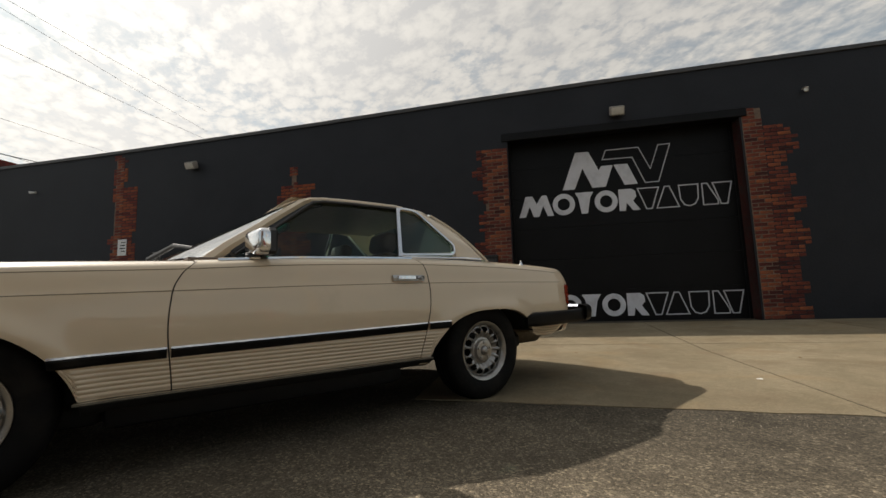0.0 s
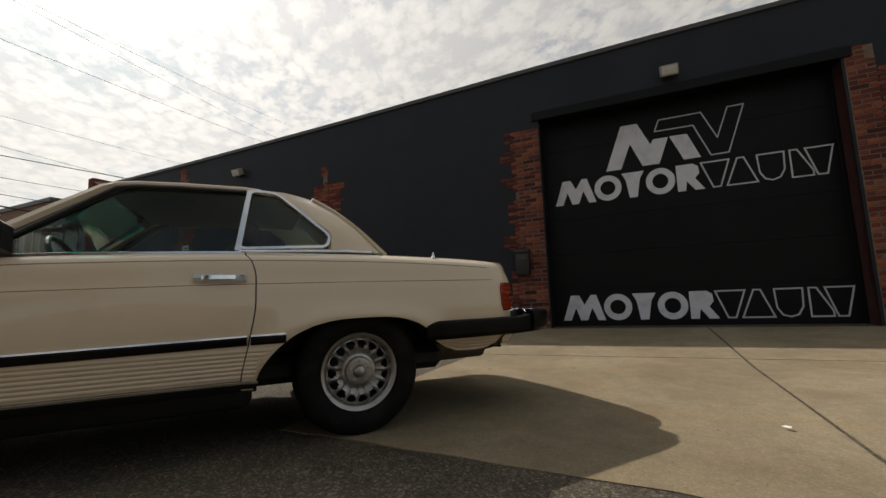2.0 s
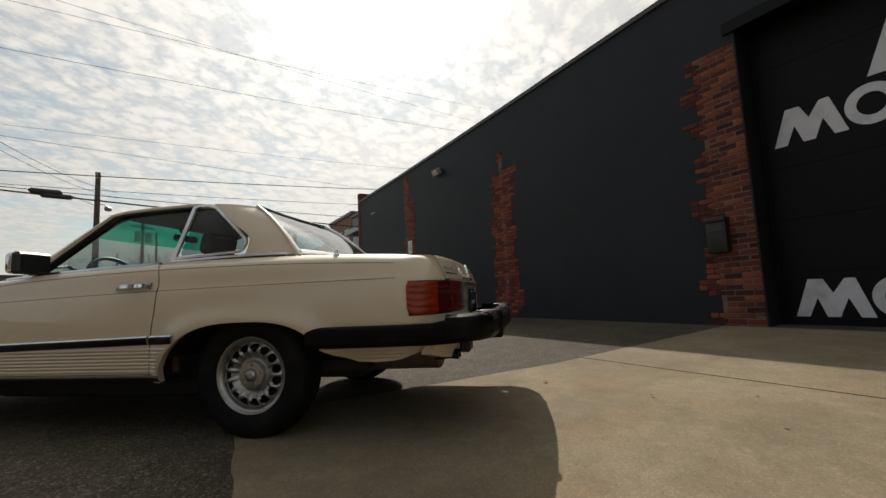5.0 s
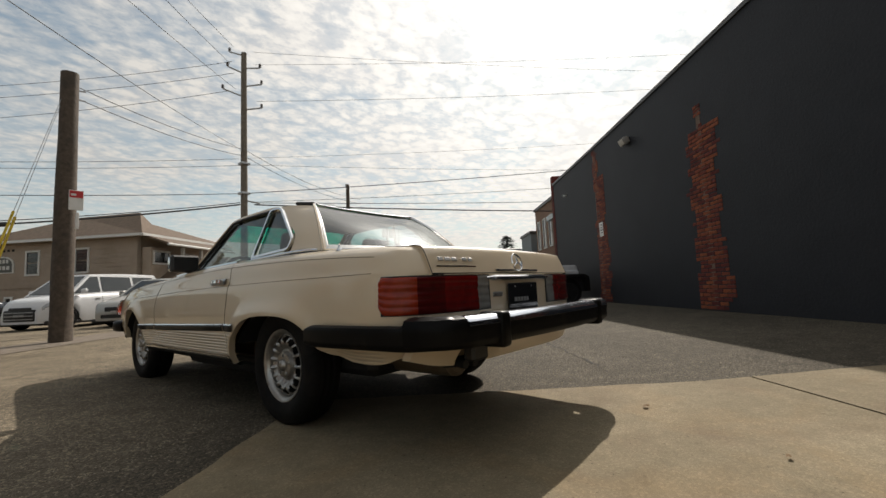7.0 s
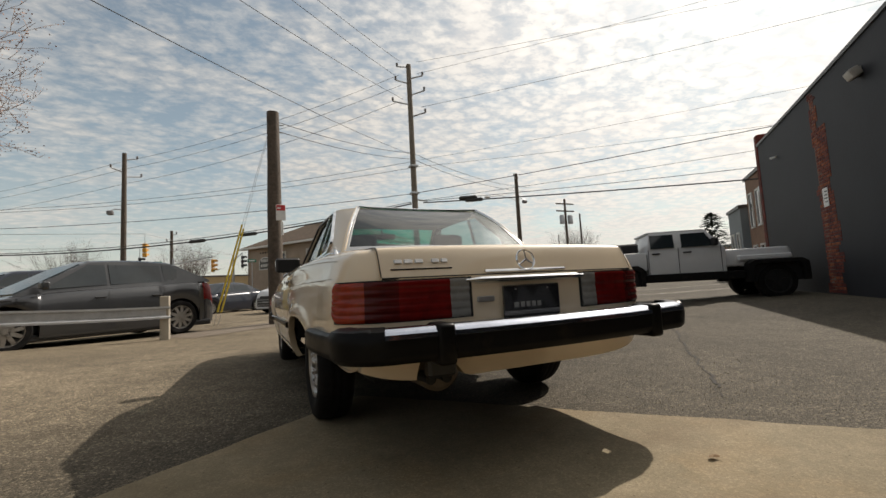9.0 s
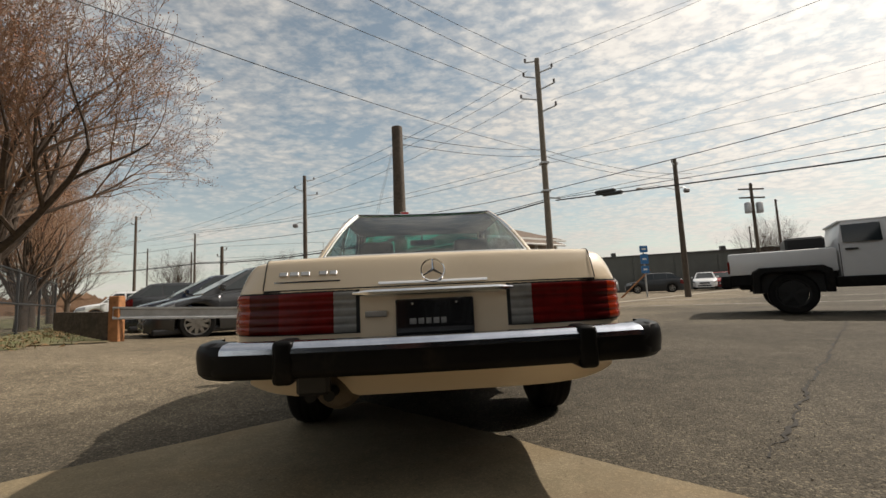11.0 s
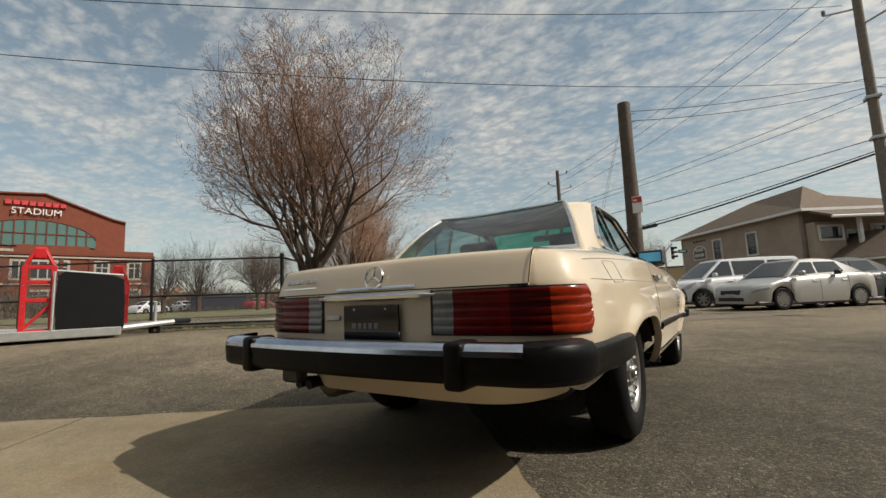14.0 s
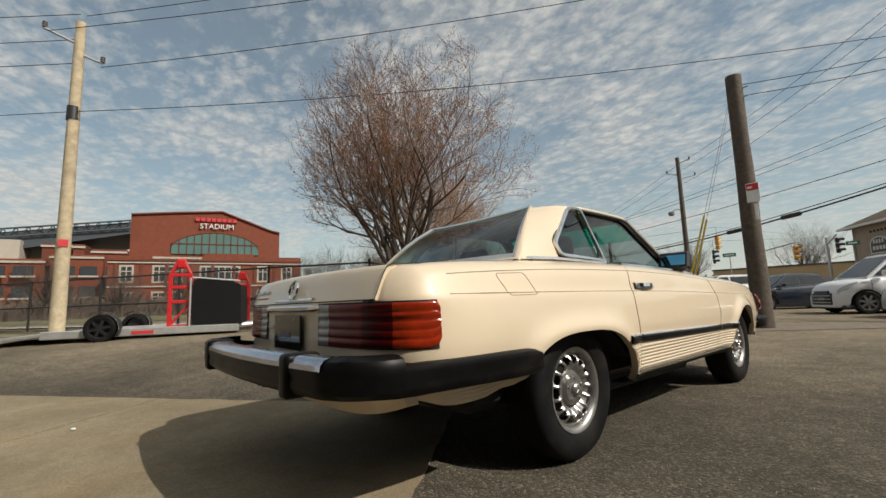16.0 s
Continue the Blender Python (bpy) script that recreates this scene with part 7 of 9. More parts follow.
def loose_gravel():
    """Loose grit along the slab edge and over the worn patch beside the crack."""
    bm = bmesh.new()
    r = random.Random(21)
    for k in range(1700):
        if k % 3:
            u, n = 0.0 + abs(r.gauss(0, 1.0)), -1.9 + r.gauss(0, 0.9)
        else:
            u, n = r.uniform(-6, 1.5), 0.80 + abs(r.gauss(0, 0.5))
        if u < -0.02 and n < 0.74:
            continue
        s = r.uniform(0.002, 0.0055)
        c = un(u, n, ground_z(u, n) + s * 0.4)
        t = [Vector((r.uniform(-1, 1), r.uniform(-1, 1), 0)).normalized() * s for _ in range(3)]
        a = r.uniform(0, 6.28)
        base = [bm.verts.new(c + Vector((math.cos(a + q * 2.1), math.sin(a + q * 2.1), -0.3)) * s * r.uniform(0.7, 1.2)) for q in range(3)]
        top = bm.verts.new(c + Vector((0, 0, s * 0.8)))
        for q in range(3):
            bm.faces.new((base[q], base[(q + 1) % 3], top))
    tagged(obj("loose_gravel", bm, "gravel", smooth=False), "scattered grey grit on the asphalt by the slab edge", "gravel", kind="stuff")


M["gravel"] = mat("pale_grit", (0.24, 0.21, 0.165), 0.9, var=0.5, scale=40)
loose_gravel()

RA, RB = Vector((-5.42, 5.30, 0)), Vector((-2.50, 6.78, 0))


def guard_rail():
    g = thing("guard_rail", "grey steel guard rail on timber and steel posts", "guard rail")
    d = (RB - RA).normalized()
    nrm = Vector((d.y, -d.x, 0))
    prof = [(-0.02, -0.11), (0.035, -0.11), (0.035, -0.08), (0.0, -0.055), (0.0, 0.055), (0.035, 0.08), (0.035, 0.11), (-0.02, 0.11)]
    for lift in (0.50,):
        rows = [[RA + d * t + nrm * (o + 0.08) + pt(0, 0, gz((RA + d * t).x, (RA + d * t).y) + lift + h) for o, h in prof] for t in lin(-0.05, (RB - RA).length + 0.05, 12)]
        part("beam", grid(rows), "galv", g)
    for k, t in enumerate((0.0,)):
        p = RA + d * t
        zz = gz(p.x, p.y)
        m = "wood_orange" if k == 0 else "wood_dark"
        part("post", box((p.x - 0.09, p.y - 0.09, zz - 0.1), (p.x + 0.09, p.y + 0.09, zz + (0.80 if k == 0 else 0.5)), 0.012), m, g)
    p = RB
    part("end_post", box((p.x - 0.075, p.y - 0.075, gz(p.x, p.y) - 0.1), (p.x + 0.075, p.y + 0.075, gz(p.x, p.y) + 0.80), 0.012), "kerb", g, "pale concrete end post")
    # row of short dark stakes that runs back from the timber post
    s = thing("stake_fence", "row of short dark timber stakes", "fence")
    for k in range(16):
        p = RA + Vector((-0.20, 0.05, 0)) + Vector((-0.70, 0.715, 0)) * (0.42 * k)
        zz = gz(p.x, p.y)
        part("stake", box((p.x - 0.06, p.y - 0.06, zz - 0.05), (p.x + 0.06, p.y + 0.06, zz + 0.52), 0.01), "wood_dark", s)


guard_rail()

def prism(outline, depth, place):
    bm = bmesh.new()
    add_prism(bm, outline, depth, place)
    return bm


# ---- parked vehicles ----
HEAD_STREET = math.degrees(math.atan2(-U.x * -1, -U.y * -1))


def heading(dx, dy):
    """rz that turns a vehicle's forward y axis along (dx, dy)."""
    return math.degrees(math.atan2(-dx, dy))


def road_wheel(car, x, y, r, w, side, spokes, rim="alloy"):
    h = new("wheel")
    h.parent = car
    h.location = (x, y, r)
    h.rotation_euler = (0, 0, 0 if side > 0 else math.pi)
    part("tyre", revolve([(r * 0.66, -w), (r * 0.9, -w), (r * 0.98, -w * 0.92), (r, -w * 0.75), (r, -w * 0.25), (r * 0.98, -0.02), (r * 0.9, 0.0), (r * 0.70, -0.005), (r * 0.66, -0.03)], 28), "tyre", h)
    bm = bmesh.new()
    add_revolve(bm, [(r * 0.60, -0.06), (r * 0.66, -0.01), (r * 0.69, -0.008), (r * 0.67, -0.05)], 28)
    add_revolve(bm, [(0.0, -0.012), (r * 0.13, -0.012), (r * 0.17, -0.03)], 16)
    for k in range(spokes):
        a = 2 * math.pi * k / spokes + 0.2
        d = Vector((0, math.cos(a), math.sin(a)))
        s = Vector((0, -math.sin(a), math.cos(a)))
        wd = r * 0.10
        q = [d * r * 0.1 + s * wd, d * r * 0.1 - s * wd, d * r * 0.64 - s * wd * 0.8, d * r * 0.64 + s * wd * 0.8]
        f = [bm.verts.new(p + Vector((-0.014, 0, 0))) for p in q]
        b = [bm.verts.new(p + Vector((-0.04, 0, 0))) for p in q]
        bm.faces.new(f)
        for i in range(4):
            bm.faces.new((f[i], b[i], b[(i + 1) % 4], f[(i + 1) % 4]))
    part("rim", bm, rim, h, smooth=False)
    part("brake", revolve([(0.0, -0.075), (r * 0.6, -0.075), (r * 0.6, -0.09)], 20), "dark", h)


def vehicle(name, label, at, rz, paint, L, W, top, belt, roof, wheels, wr, glass, spokes=10, low=0.20, group="parked vehicles", tail=True, dark_low=True, rim="alloy", category="car", lamp=(0.70, 0.93), grille=None):
    """A road vehicle. top: (y, z) along bonnet, waist and boot; roof: windscreen foot, roof front, roof rear, rear window foot as (y, z)."""
    z0 = at[2] if len(at) > 2 else gz(at[0], at[1])
    car = thing(name, label, category, (at[0], at[1], z0), rz, group)
    w = W / 2
    ty, tz = [p[0] for p in top], [p[1] for p in top]
    ra = wr * 1.18

    def bottom(y):
        z = low
        for wy in wheels:
            if abs(y - wy) < ra:
                z = max(z, wr * 0.95 + math.sqrt(ra * ra - (y - wy) ** 2))
        return z

    def half(y):
        e = min(y - ty[0], ty[-1] - y)
        k = 0.30 if y > 0 else 0.20
        return w * (1 - k * (1 - min(1.0, max(0.0, e) / 0.62)) ** 2.2)

    ys = sorted(set(lin(ty[0], ty[-1], 40) + [wy + ra * math.cos(a) for wy in wheels for a in lin(0, math.pi, 15)]))
    rows = []
    for y in ys:
        zt, zb, h = curve_at(ty, tz, y), bottom(y), half(y)
        zb = min(zb, zt - 0.06)
        sec = [(0.97, 0.0), (1.0, 0.22), (1.0, 0.55), (0.985, 0.80), (0.95, 0.93), (0.86, 1.0)]
        right = [Vector((h * a, y, zb + (zt - zb) * b)) for a, b in sec]
        mid = [Vector((h * a, y, zt + 0.025 * (1 - a * a))) for a in (0.5, 0.0, -0.5)]
        left = [Vector((-p.x, p.y, p.z)) for p in reversed(right)]
        rows.append(right + mid + left)
    bm = bmesh.new()
    vr = add_grid(bm, rows)
    for r in (vr[0], vr[-1]):
        bm.faces.new(r)
    part("body", bm, paint, car, angle=40)
    if dark_low:
        part("lower_trim", box((-w * 0.96, ty[0] + 0.12, low - 0.06), (w * 0.96, ty[-1] - 0.12, low + 0.06), 0.03), "black_plain", car)
    part("underbody", box((-w * 0.8, ty[0] + 0.2, low), (w * 0.8, ty[-1] - 0.2, low + 0.3), 0.03), "dark", car)
    (fy, fz), (fry, frz), (rry, rrz), (by, bz) = roof
    doors = [g[1] for g in glass[:2]] + [fy - 0.05]
    sec = [(0.97, 0.0), (1.0, 0.22), (1.0, 0.55), (0.985, 0.80), (0.95, 0.93), (0.86, 1.0)]
    # greenhouse
    wb, wt = w * 0.90, w * 0.70

    def gh(y, t):
        """t from waist to roof; the side of the cabin."""
        return wb + (wt - wb) * t

    bm = bmesh.new()
    n = 8
    rows = []
    outline = [(fy, fz, 0)] + [(fy + (fry - fy) * t, fz + (frz - fz) * t, t) for t in lin(0, 1, 6)[1:]] + [(fry + (rry - fry) * t, frz + (rrz - frz) * t + 0.03 * math.sin(math.pi * t), 1) for t in lin(0, 1, 8)[1:]] + [(rry + (by - rry) * t, rrz + (bz - rrz) * t, 1 - t) for t in lin(0, 1, 6)[1:]]
    for y, z, t in outline:
        h = gh(y, t)
        zb = curve_at(ty, tz, y) - 0.02
        rows.append([Vector((wb * 0.99, y, min(z, zb))), Vector((h, y, z - 0.03 if t > 0.9 else z)), Vector((h * 0.9, y, z)), Vector((0, y, z + 0.02 * t)), Vector((-h * 0.9, y, z)), Vector((-h, y, z - 0.03 if t > 0.9 else z)), Vector((-wb * 0.99, y, min(z, zb)))])
    add_grid(bm, rows)
    part("cabin", bm, paint, car, angle=30)

    def edge_at(lo, hi, z):
        (y0, z0_), (y1, z1_) = lo, hi
        return y0 + (y1 - y0) * (z - z0_) / (z1_ - z0_)

    # panes a little proud of the cabin
    zt = min(frz, rrz) - 0.07
    for side in (1, -1):
        for y0, y1 in glass:
            q = []
            for y, top_ in ((y0, 0), (y1, 0), (y1, 1), (y0, 1)):
                z = zt if top_ else max(belt, curve_at(ty, tz, y) + 0.02) + 0.03
                yf = edge_at((fy, fz), (fry, frz), z) - 0.10
                yr = edge_at((by, bz), (rry, rrz), z) + 0.12
                yy = max(min(y, yf), yr)
                t = (z - belt) / max(0.05, frz - belt)
                q.append((yy, z, t))
            bm = bmesh.new()
            pl = [Vector(((gh(0, t) + 0.010) * side, y, z)) for y, z, t in q]
            f = [bm.verts.new(p) for p in pl]
            b = [bm.verts.new(p - Vector((0.02 * side, 0, 0))) for p in pl]
            bm.faces.new(f)
            for i in range(4):
                bm.faces.new((f[i], b[i], b[(i + 1) % 4], f[(i + 1) % 4]))
            part("side_window", bm, "car_glass", car, smooth=False)
        part("door_mirror", box((side * w - 0.02 if side > 0 else -w - 0.16, fy - 0.42, belt + 0.02), (w + 0.16 if side > 0 else -w + 0.02, fy - 0.30, belt + 0.16), 0.03), paint, car)
        for wy in wheels:
            road_wheel(car, side * (w - 0.005), wy, wr, 0.2, side, spokes, rim)
        def skin(y, b, o=0.004):
            zt_, zb_, h_ = curve_at(ty, tz, y), min(bottom(y), curve_at(ty, tz, y) - 0.06), half(y)
            a_ = curve_at([q[1] for q in sec], [q[0] for q in sec], b)
            return Vector((side * (h_ * a_ + o), y + o, zb_ + (zt_ - zb_) * b))
        lamp_rows = [[skin(y, b) for b in lin(lamp[0], lamp[1], 5)] for y in lin(ty[-1] - 0.50, ty[-1] - 0.08, 9)]
        part("headlamp", grid(lamp_rows), "lamp_glass", car)
        for y in doors:
            if y is not None:
                part("door_gap", grid([[skin(y - 0.006, b, 0.003), skin(y + 0.006, b, 0.003)] for b in lin(0.04, 0.90, 8)]), "dark", car, smooth=False)
                part("door_handle", box((side * w - 0.01 if side > 0 else -w - 0.012, y + 0.06, belt - 0.16), (w + 0.012 if side > 0 else -w + 0.01, y + 0.24, belt - 0.125), 0.008), paint, car)
        if tail:
            part("tail_lamp", grid([[skin(y, b, 0.006) + Vector((0, -0.008, 0)) for b in lin(0.55, 0.95, 5)] for y in lin(ty[0] + 0.02, ty[0] + 0.30, 7)]), "lens_red", car)
    for nm, (ya, za), (yb, zb) in (("windscreen", (fy, fz), (fry, frz)), ("rear_window", (by, bz), (rry, rrz))):
        d = Vector((0, -(zb - za), (yb - ya))).normalized()
        d = d if d.z > 0 else -d
        pts = []
        for t, k in ((0.06, 0.86), (0.90, 0.84)):
            for sx in (-1, 1):
                pts.append(Vector((sx * gh(0, t) * k, ya + (yb - ya) * t, za + (zb - za) * t)) + d * 0.018)
        bm = bmesh.new()
        v = [bm.verts.new(p) for p in (pts[0], pts[1], pts[3], pts[2])]
        b = [bm.verts.new(vv.co - d * 0.02) for vv in v]
        bm.faces.new(v)
        for i in range(4):
            bm.faces.new((v[i], b[i], b[(i + 1) % 4], v[(i + 1) % 4]))
        part(nm, bm, "car_glass", car, smooth=False)
    gzv = curve_at(ty, tz, ty[-1] - 0.1)
    part("grille", box((-w * 0.42, ty[-1] - 0.05, gzv - 0.20), (w * 0.42, ty[-1] + 0.010, gzv - 0.06), 0.02), "black_plain", car)
    part("air_intake", box((-w * 0.55, ty[-1] - 0.05, low + 0.06), (w * 0.55, ty[-1] + 0.014, low + 0.20), 0.03), "black_plain", car)
    if grille:
        part("radiator_grille", box((-w * 0.62, ty[-1] - 0.06, grille[0]), (w * 0.62, ty[-1] + 0.018, grille[1]), 0.05, None, 2), "black_plain", car)
        for zz in lin(grille[0] + 0.08, grille[1] - 0.08, 3):
            part("grille_bar", box((-w * 0.55, ty[-1] + 0.012, zz - 0.012), (w * 0.55, ty[-1] + 0.026, zz + 0.012), 0.004), "steel", car)
    part("plate", box((-0.18, ty[-1] + 0.004, low + 0.21), (0.18, ty[-1] + 0.018, low + 0.29), 0.004), "steel", car)
    return car


HS = heading(-U.x, -U.y)
# silver saloon and white van waiting at the street edge
SEDAN = dict(L=4.5, W=1.76, top=((-2.2, 0.60), (-2.12, 0.86), (-1.9, 0.98), (-1.3, 1.00), (0.9, 0.93), (1.6, 0.80), (2.05, 0.70), (2.2, 0.52)), belt=0.93, roof=((1.05, 0.93), (0.35, 1.44), (-0.75, 1.42), (-1.55, 1.01)), wheels=(-1.29, 1.29), wr=0.315, glass=((0.95, 0.02), (-0.06, -0.95)))
SUV = dict(L=4.6, W=1.85, top=((-2.25, 0.70), (-2.2, 0.98), (-2.0, 1.10), (-1.2, 1.12), (0.9, 1.05), (1.6, 0.96), (2.1, 0.84), (2.25, 0.60)), belt=1.05, roof=((1.15, 1.04), (0.45, 1.64), (-1.35, 1.62), (-2.05, 1.14)), wheels=(-1.31, 1.33), wr=0.355, glass=((1.0, 0.05), (-0.03, -0.95), (-1.03, -1.75)))
FASTBACK = dict(L=4.7, W=1.85, top=((-2.08, 0.72), (-2.03, 1.02), (-1.9, 1.12), (-1.2, 1.07), (0.7, 0.98), (1.3, 0.90), (1.9, 0.76), (2.2, 0.62), (2.32, 0.48)), belt=0.98, roof=((1.35, 0.90), (0.25, 1.52), (-1.15, 1.52), (-1.95, 1.13)), wheels=(-1.28, 1.42), wr=0.35, glass=((0.95, 0.02), (-0.04, -0.95), (-1.0, -1.6)))
vc = Vector((2.61, 13.21, 0)) + U * 1.24 + N * 0.77
vehicle("saloon_car", "silver four-door saloon standing at the street edge", (vc.x, vc.y, 0.0), HS, "silver_car", **SEDAN, spokes=12)
vc = Vector((0.76, 15.48, 0)) + U * 1.42 + N * 0.82
vehicle("delivery_van", "white compact passenger van with dark windows", (vc.x + 0.12, vc.y - 0.15, 0.0), heading(-0.83, -0.557), "white_car", L=4.8, W=1.76, top=((-2.4, 0.75), (-2.36, 1.05), (-2.2, 1.13), (0.9, 1.06), (1.6, 0.98), (2.05, 0.84), (2.22, 0.55)), belt=1.06, roof=((1.45, 1.03), (0.62, 1.70), (-2.15, 1.74), (-2.35, 1.14)), wheels=(-1.53, 1.53), wr=0.33, glass=((1.35, 0.35), (0.25, -0.95), (-1.05, -2.0)), spokes=7, category="van", lamp=(0.74, 0.92), grille=(0.26, 0.62))
vehicle("saloon_car", "dark navy saloon standing in the far lane", (-2.14, 20.73, gz(-2.14, 20.73) - 0.05), HS, "navy_car", **SEDAN, spokes=10)
vehicle("estate_suv", "white long-roofed wagon with a dark window band in the street", (-5.58, 24.64, gz(-5.58, 24.64)), HS, "white_car", **SUV, spokes=8)
vc = Vector((5.55, 15.0, 0)) - U * 0.9 + N * 1.4
vehicle("saloon_car", "black saloon parked behind the silver one", (vc.x, vc.y, 0.0), HS, "black_car", **SEDAN, spokes=10)
# cars behind the guard rail
vc = Vector((-3.40, 7.36, 0)) + N * 0.85
vehicle("crossover_car", "dark grey crossover car parked behind the guard rail", (vc.x, vc.y), heading(-0.81, -0.586), "slate_car", **FASTBACK, spokes=10)
vc = Vector((-5.85, 10.27, 0))
vehicle("crossover_car", "dark blue-grey crossover parked in the second row", (vc.x, vc.y), heading(-0.81, -0.586), "navy_car", **FASTBACK, spokes=5)
vc = Vector((-8.9, 15.1, 0)) + N * 1.2
vehicle("estate_suv", "black SUV with red tail lamps in the parked row", (vc.x, vc.y), heading(0.81, 0.586), "black_car", **SUV, spokes=5)
vc = Vector((-17.0, 23.3, 0))
vehicle("estate_suv", "white SUV at the end of the parked row", (vc.x, vc.y), heading(-0.81, -0.586), "white_car", **SUV, spokes=5)
vehicle("estate_suv", "white SUV in the far car park", (19.0, 40.3, 0.0), heading(-0.75, -0.66), "white_car", **SUV, spokes=5)
vehicle("saloon_car", "blue-grey saloon by the tan outbuilding", (9.9, 31.0, 0.0), heading(-0.5, -0.86), "grey_car", **SEDAN, spokes=8)
vehicle("estate_suv", "black SUV by the grey warehouse", (20.3, 33.0, 0.0), heading(-0.9, 0.4), "black_car", **SUV, spokes=5)
for k, (x, y, m, lb) in enumerate(((25.0, 33.0, "white_car", "white"), (27.4, 34.2, "red_car", "red"), (30.0, 36.0, "silver_car", "silver"), (33.0, 37.0, "black_car", "black"))):
    vehicle("saloon_car", lb + " saloon parked by the far warehouse", (x, y, 0.1), heading(-0.6, -0.8), m, **SEDAN, spokes=8, group="cars by the far warehouse")
for k, (x, y, m, lb) in enumerate(((-52, 33, "red_car", "red"), (-60, 27, "white_car", "white"), (-58.0, 37.5, "silver_car", "silver"), (-66, 32, "black_car", "black"), (-55, 21, "white_car", "white"), (-62, 14.5, "black_car", "black"))):
    vehicle("saloon_car", lb + " saloon parked beyond the fence", (x, y, 0.25), 20 + 70 * (k % 2), m, **SEDAN, spokes=8, group="cars beyond the fence")

vehicle("estate_suv", "white wagon parked on the street beyond the fence", (-42.5, 33.2, 0.2), 55, "white_car", **SUV, spokes=8)
vehicle("estate_suv", "white wagon behind another beyond the fence", (-41.0, 37.6, 0.2), 55, "white_car", **SUV, spokes=8)


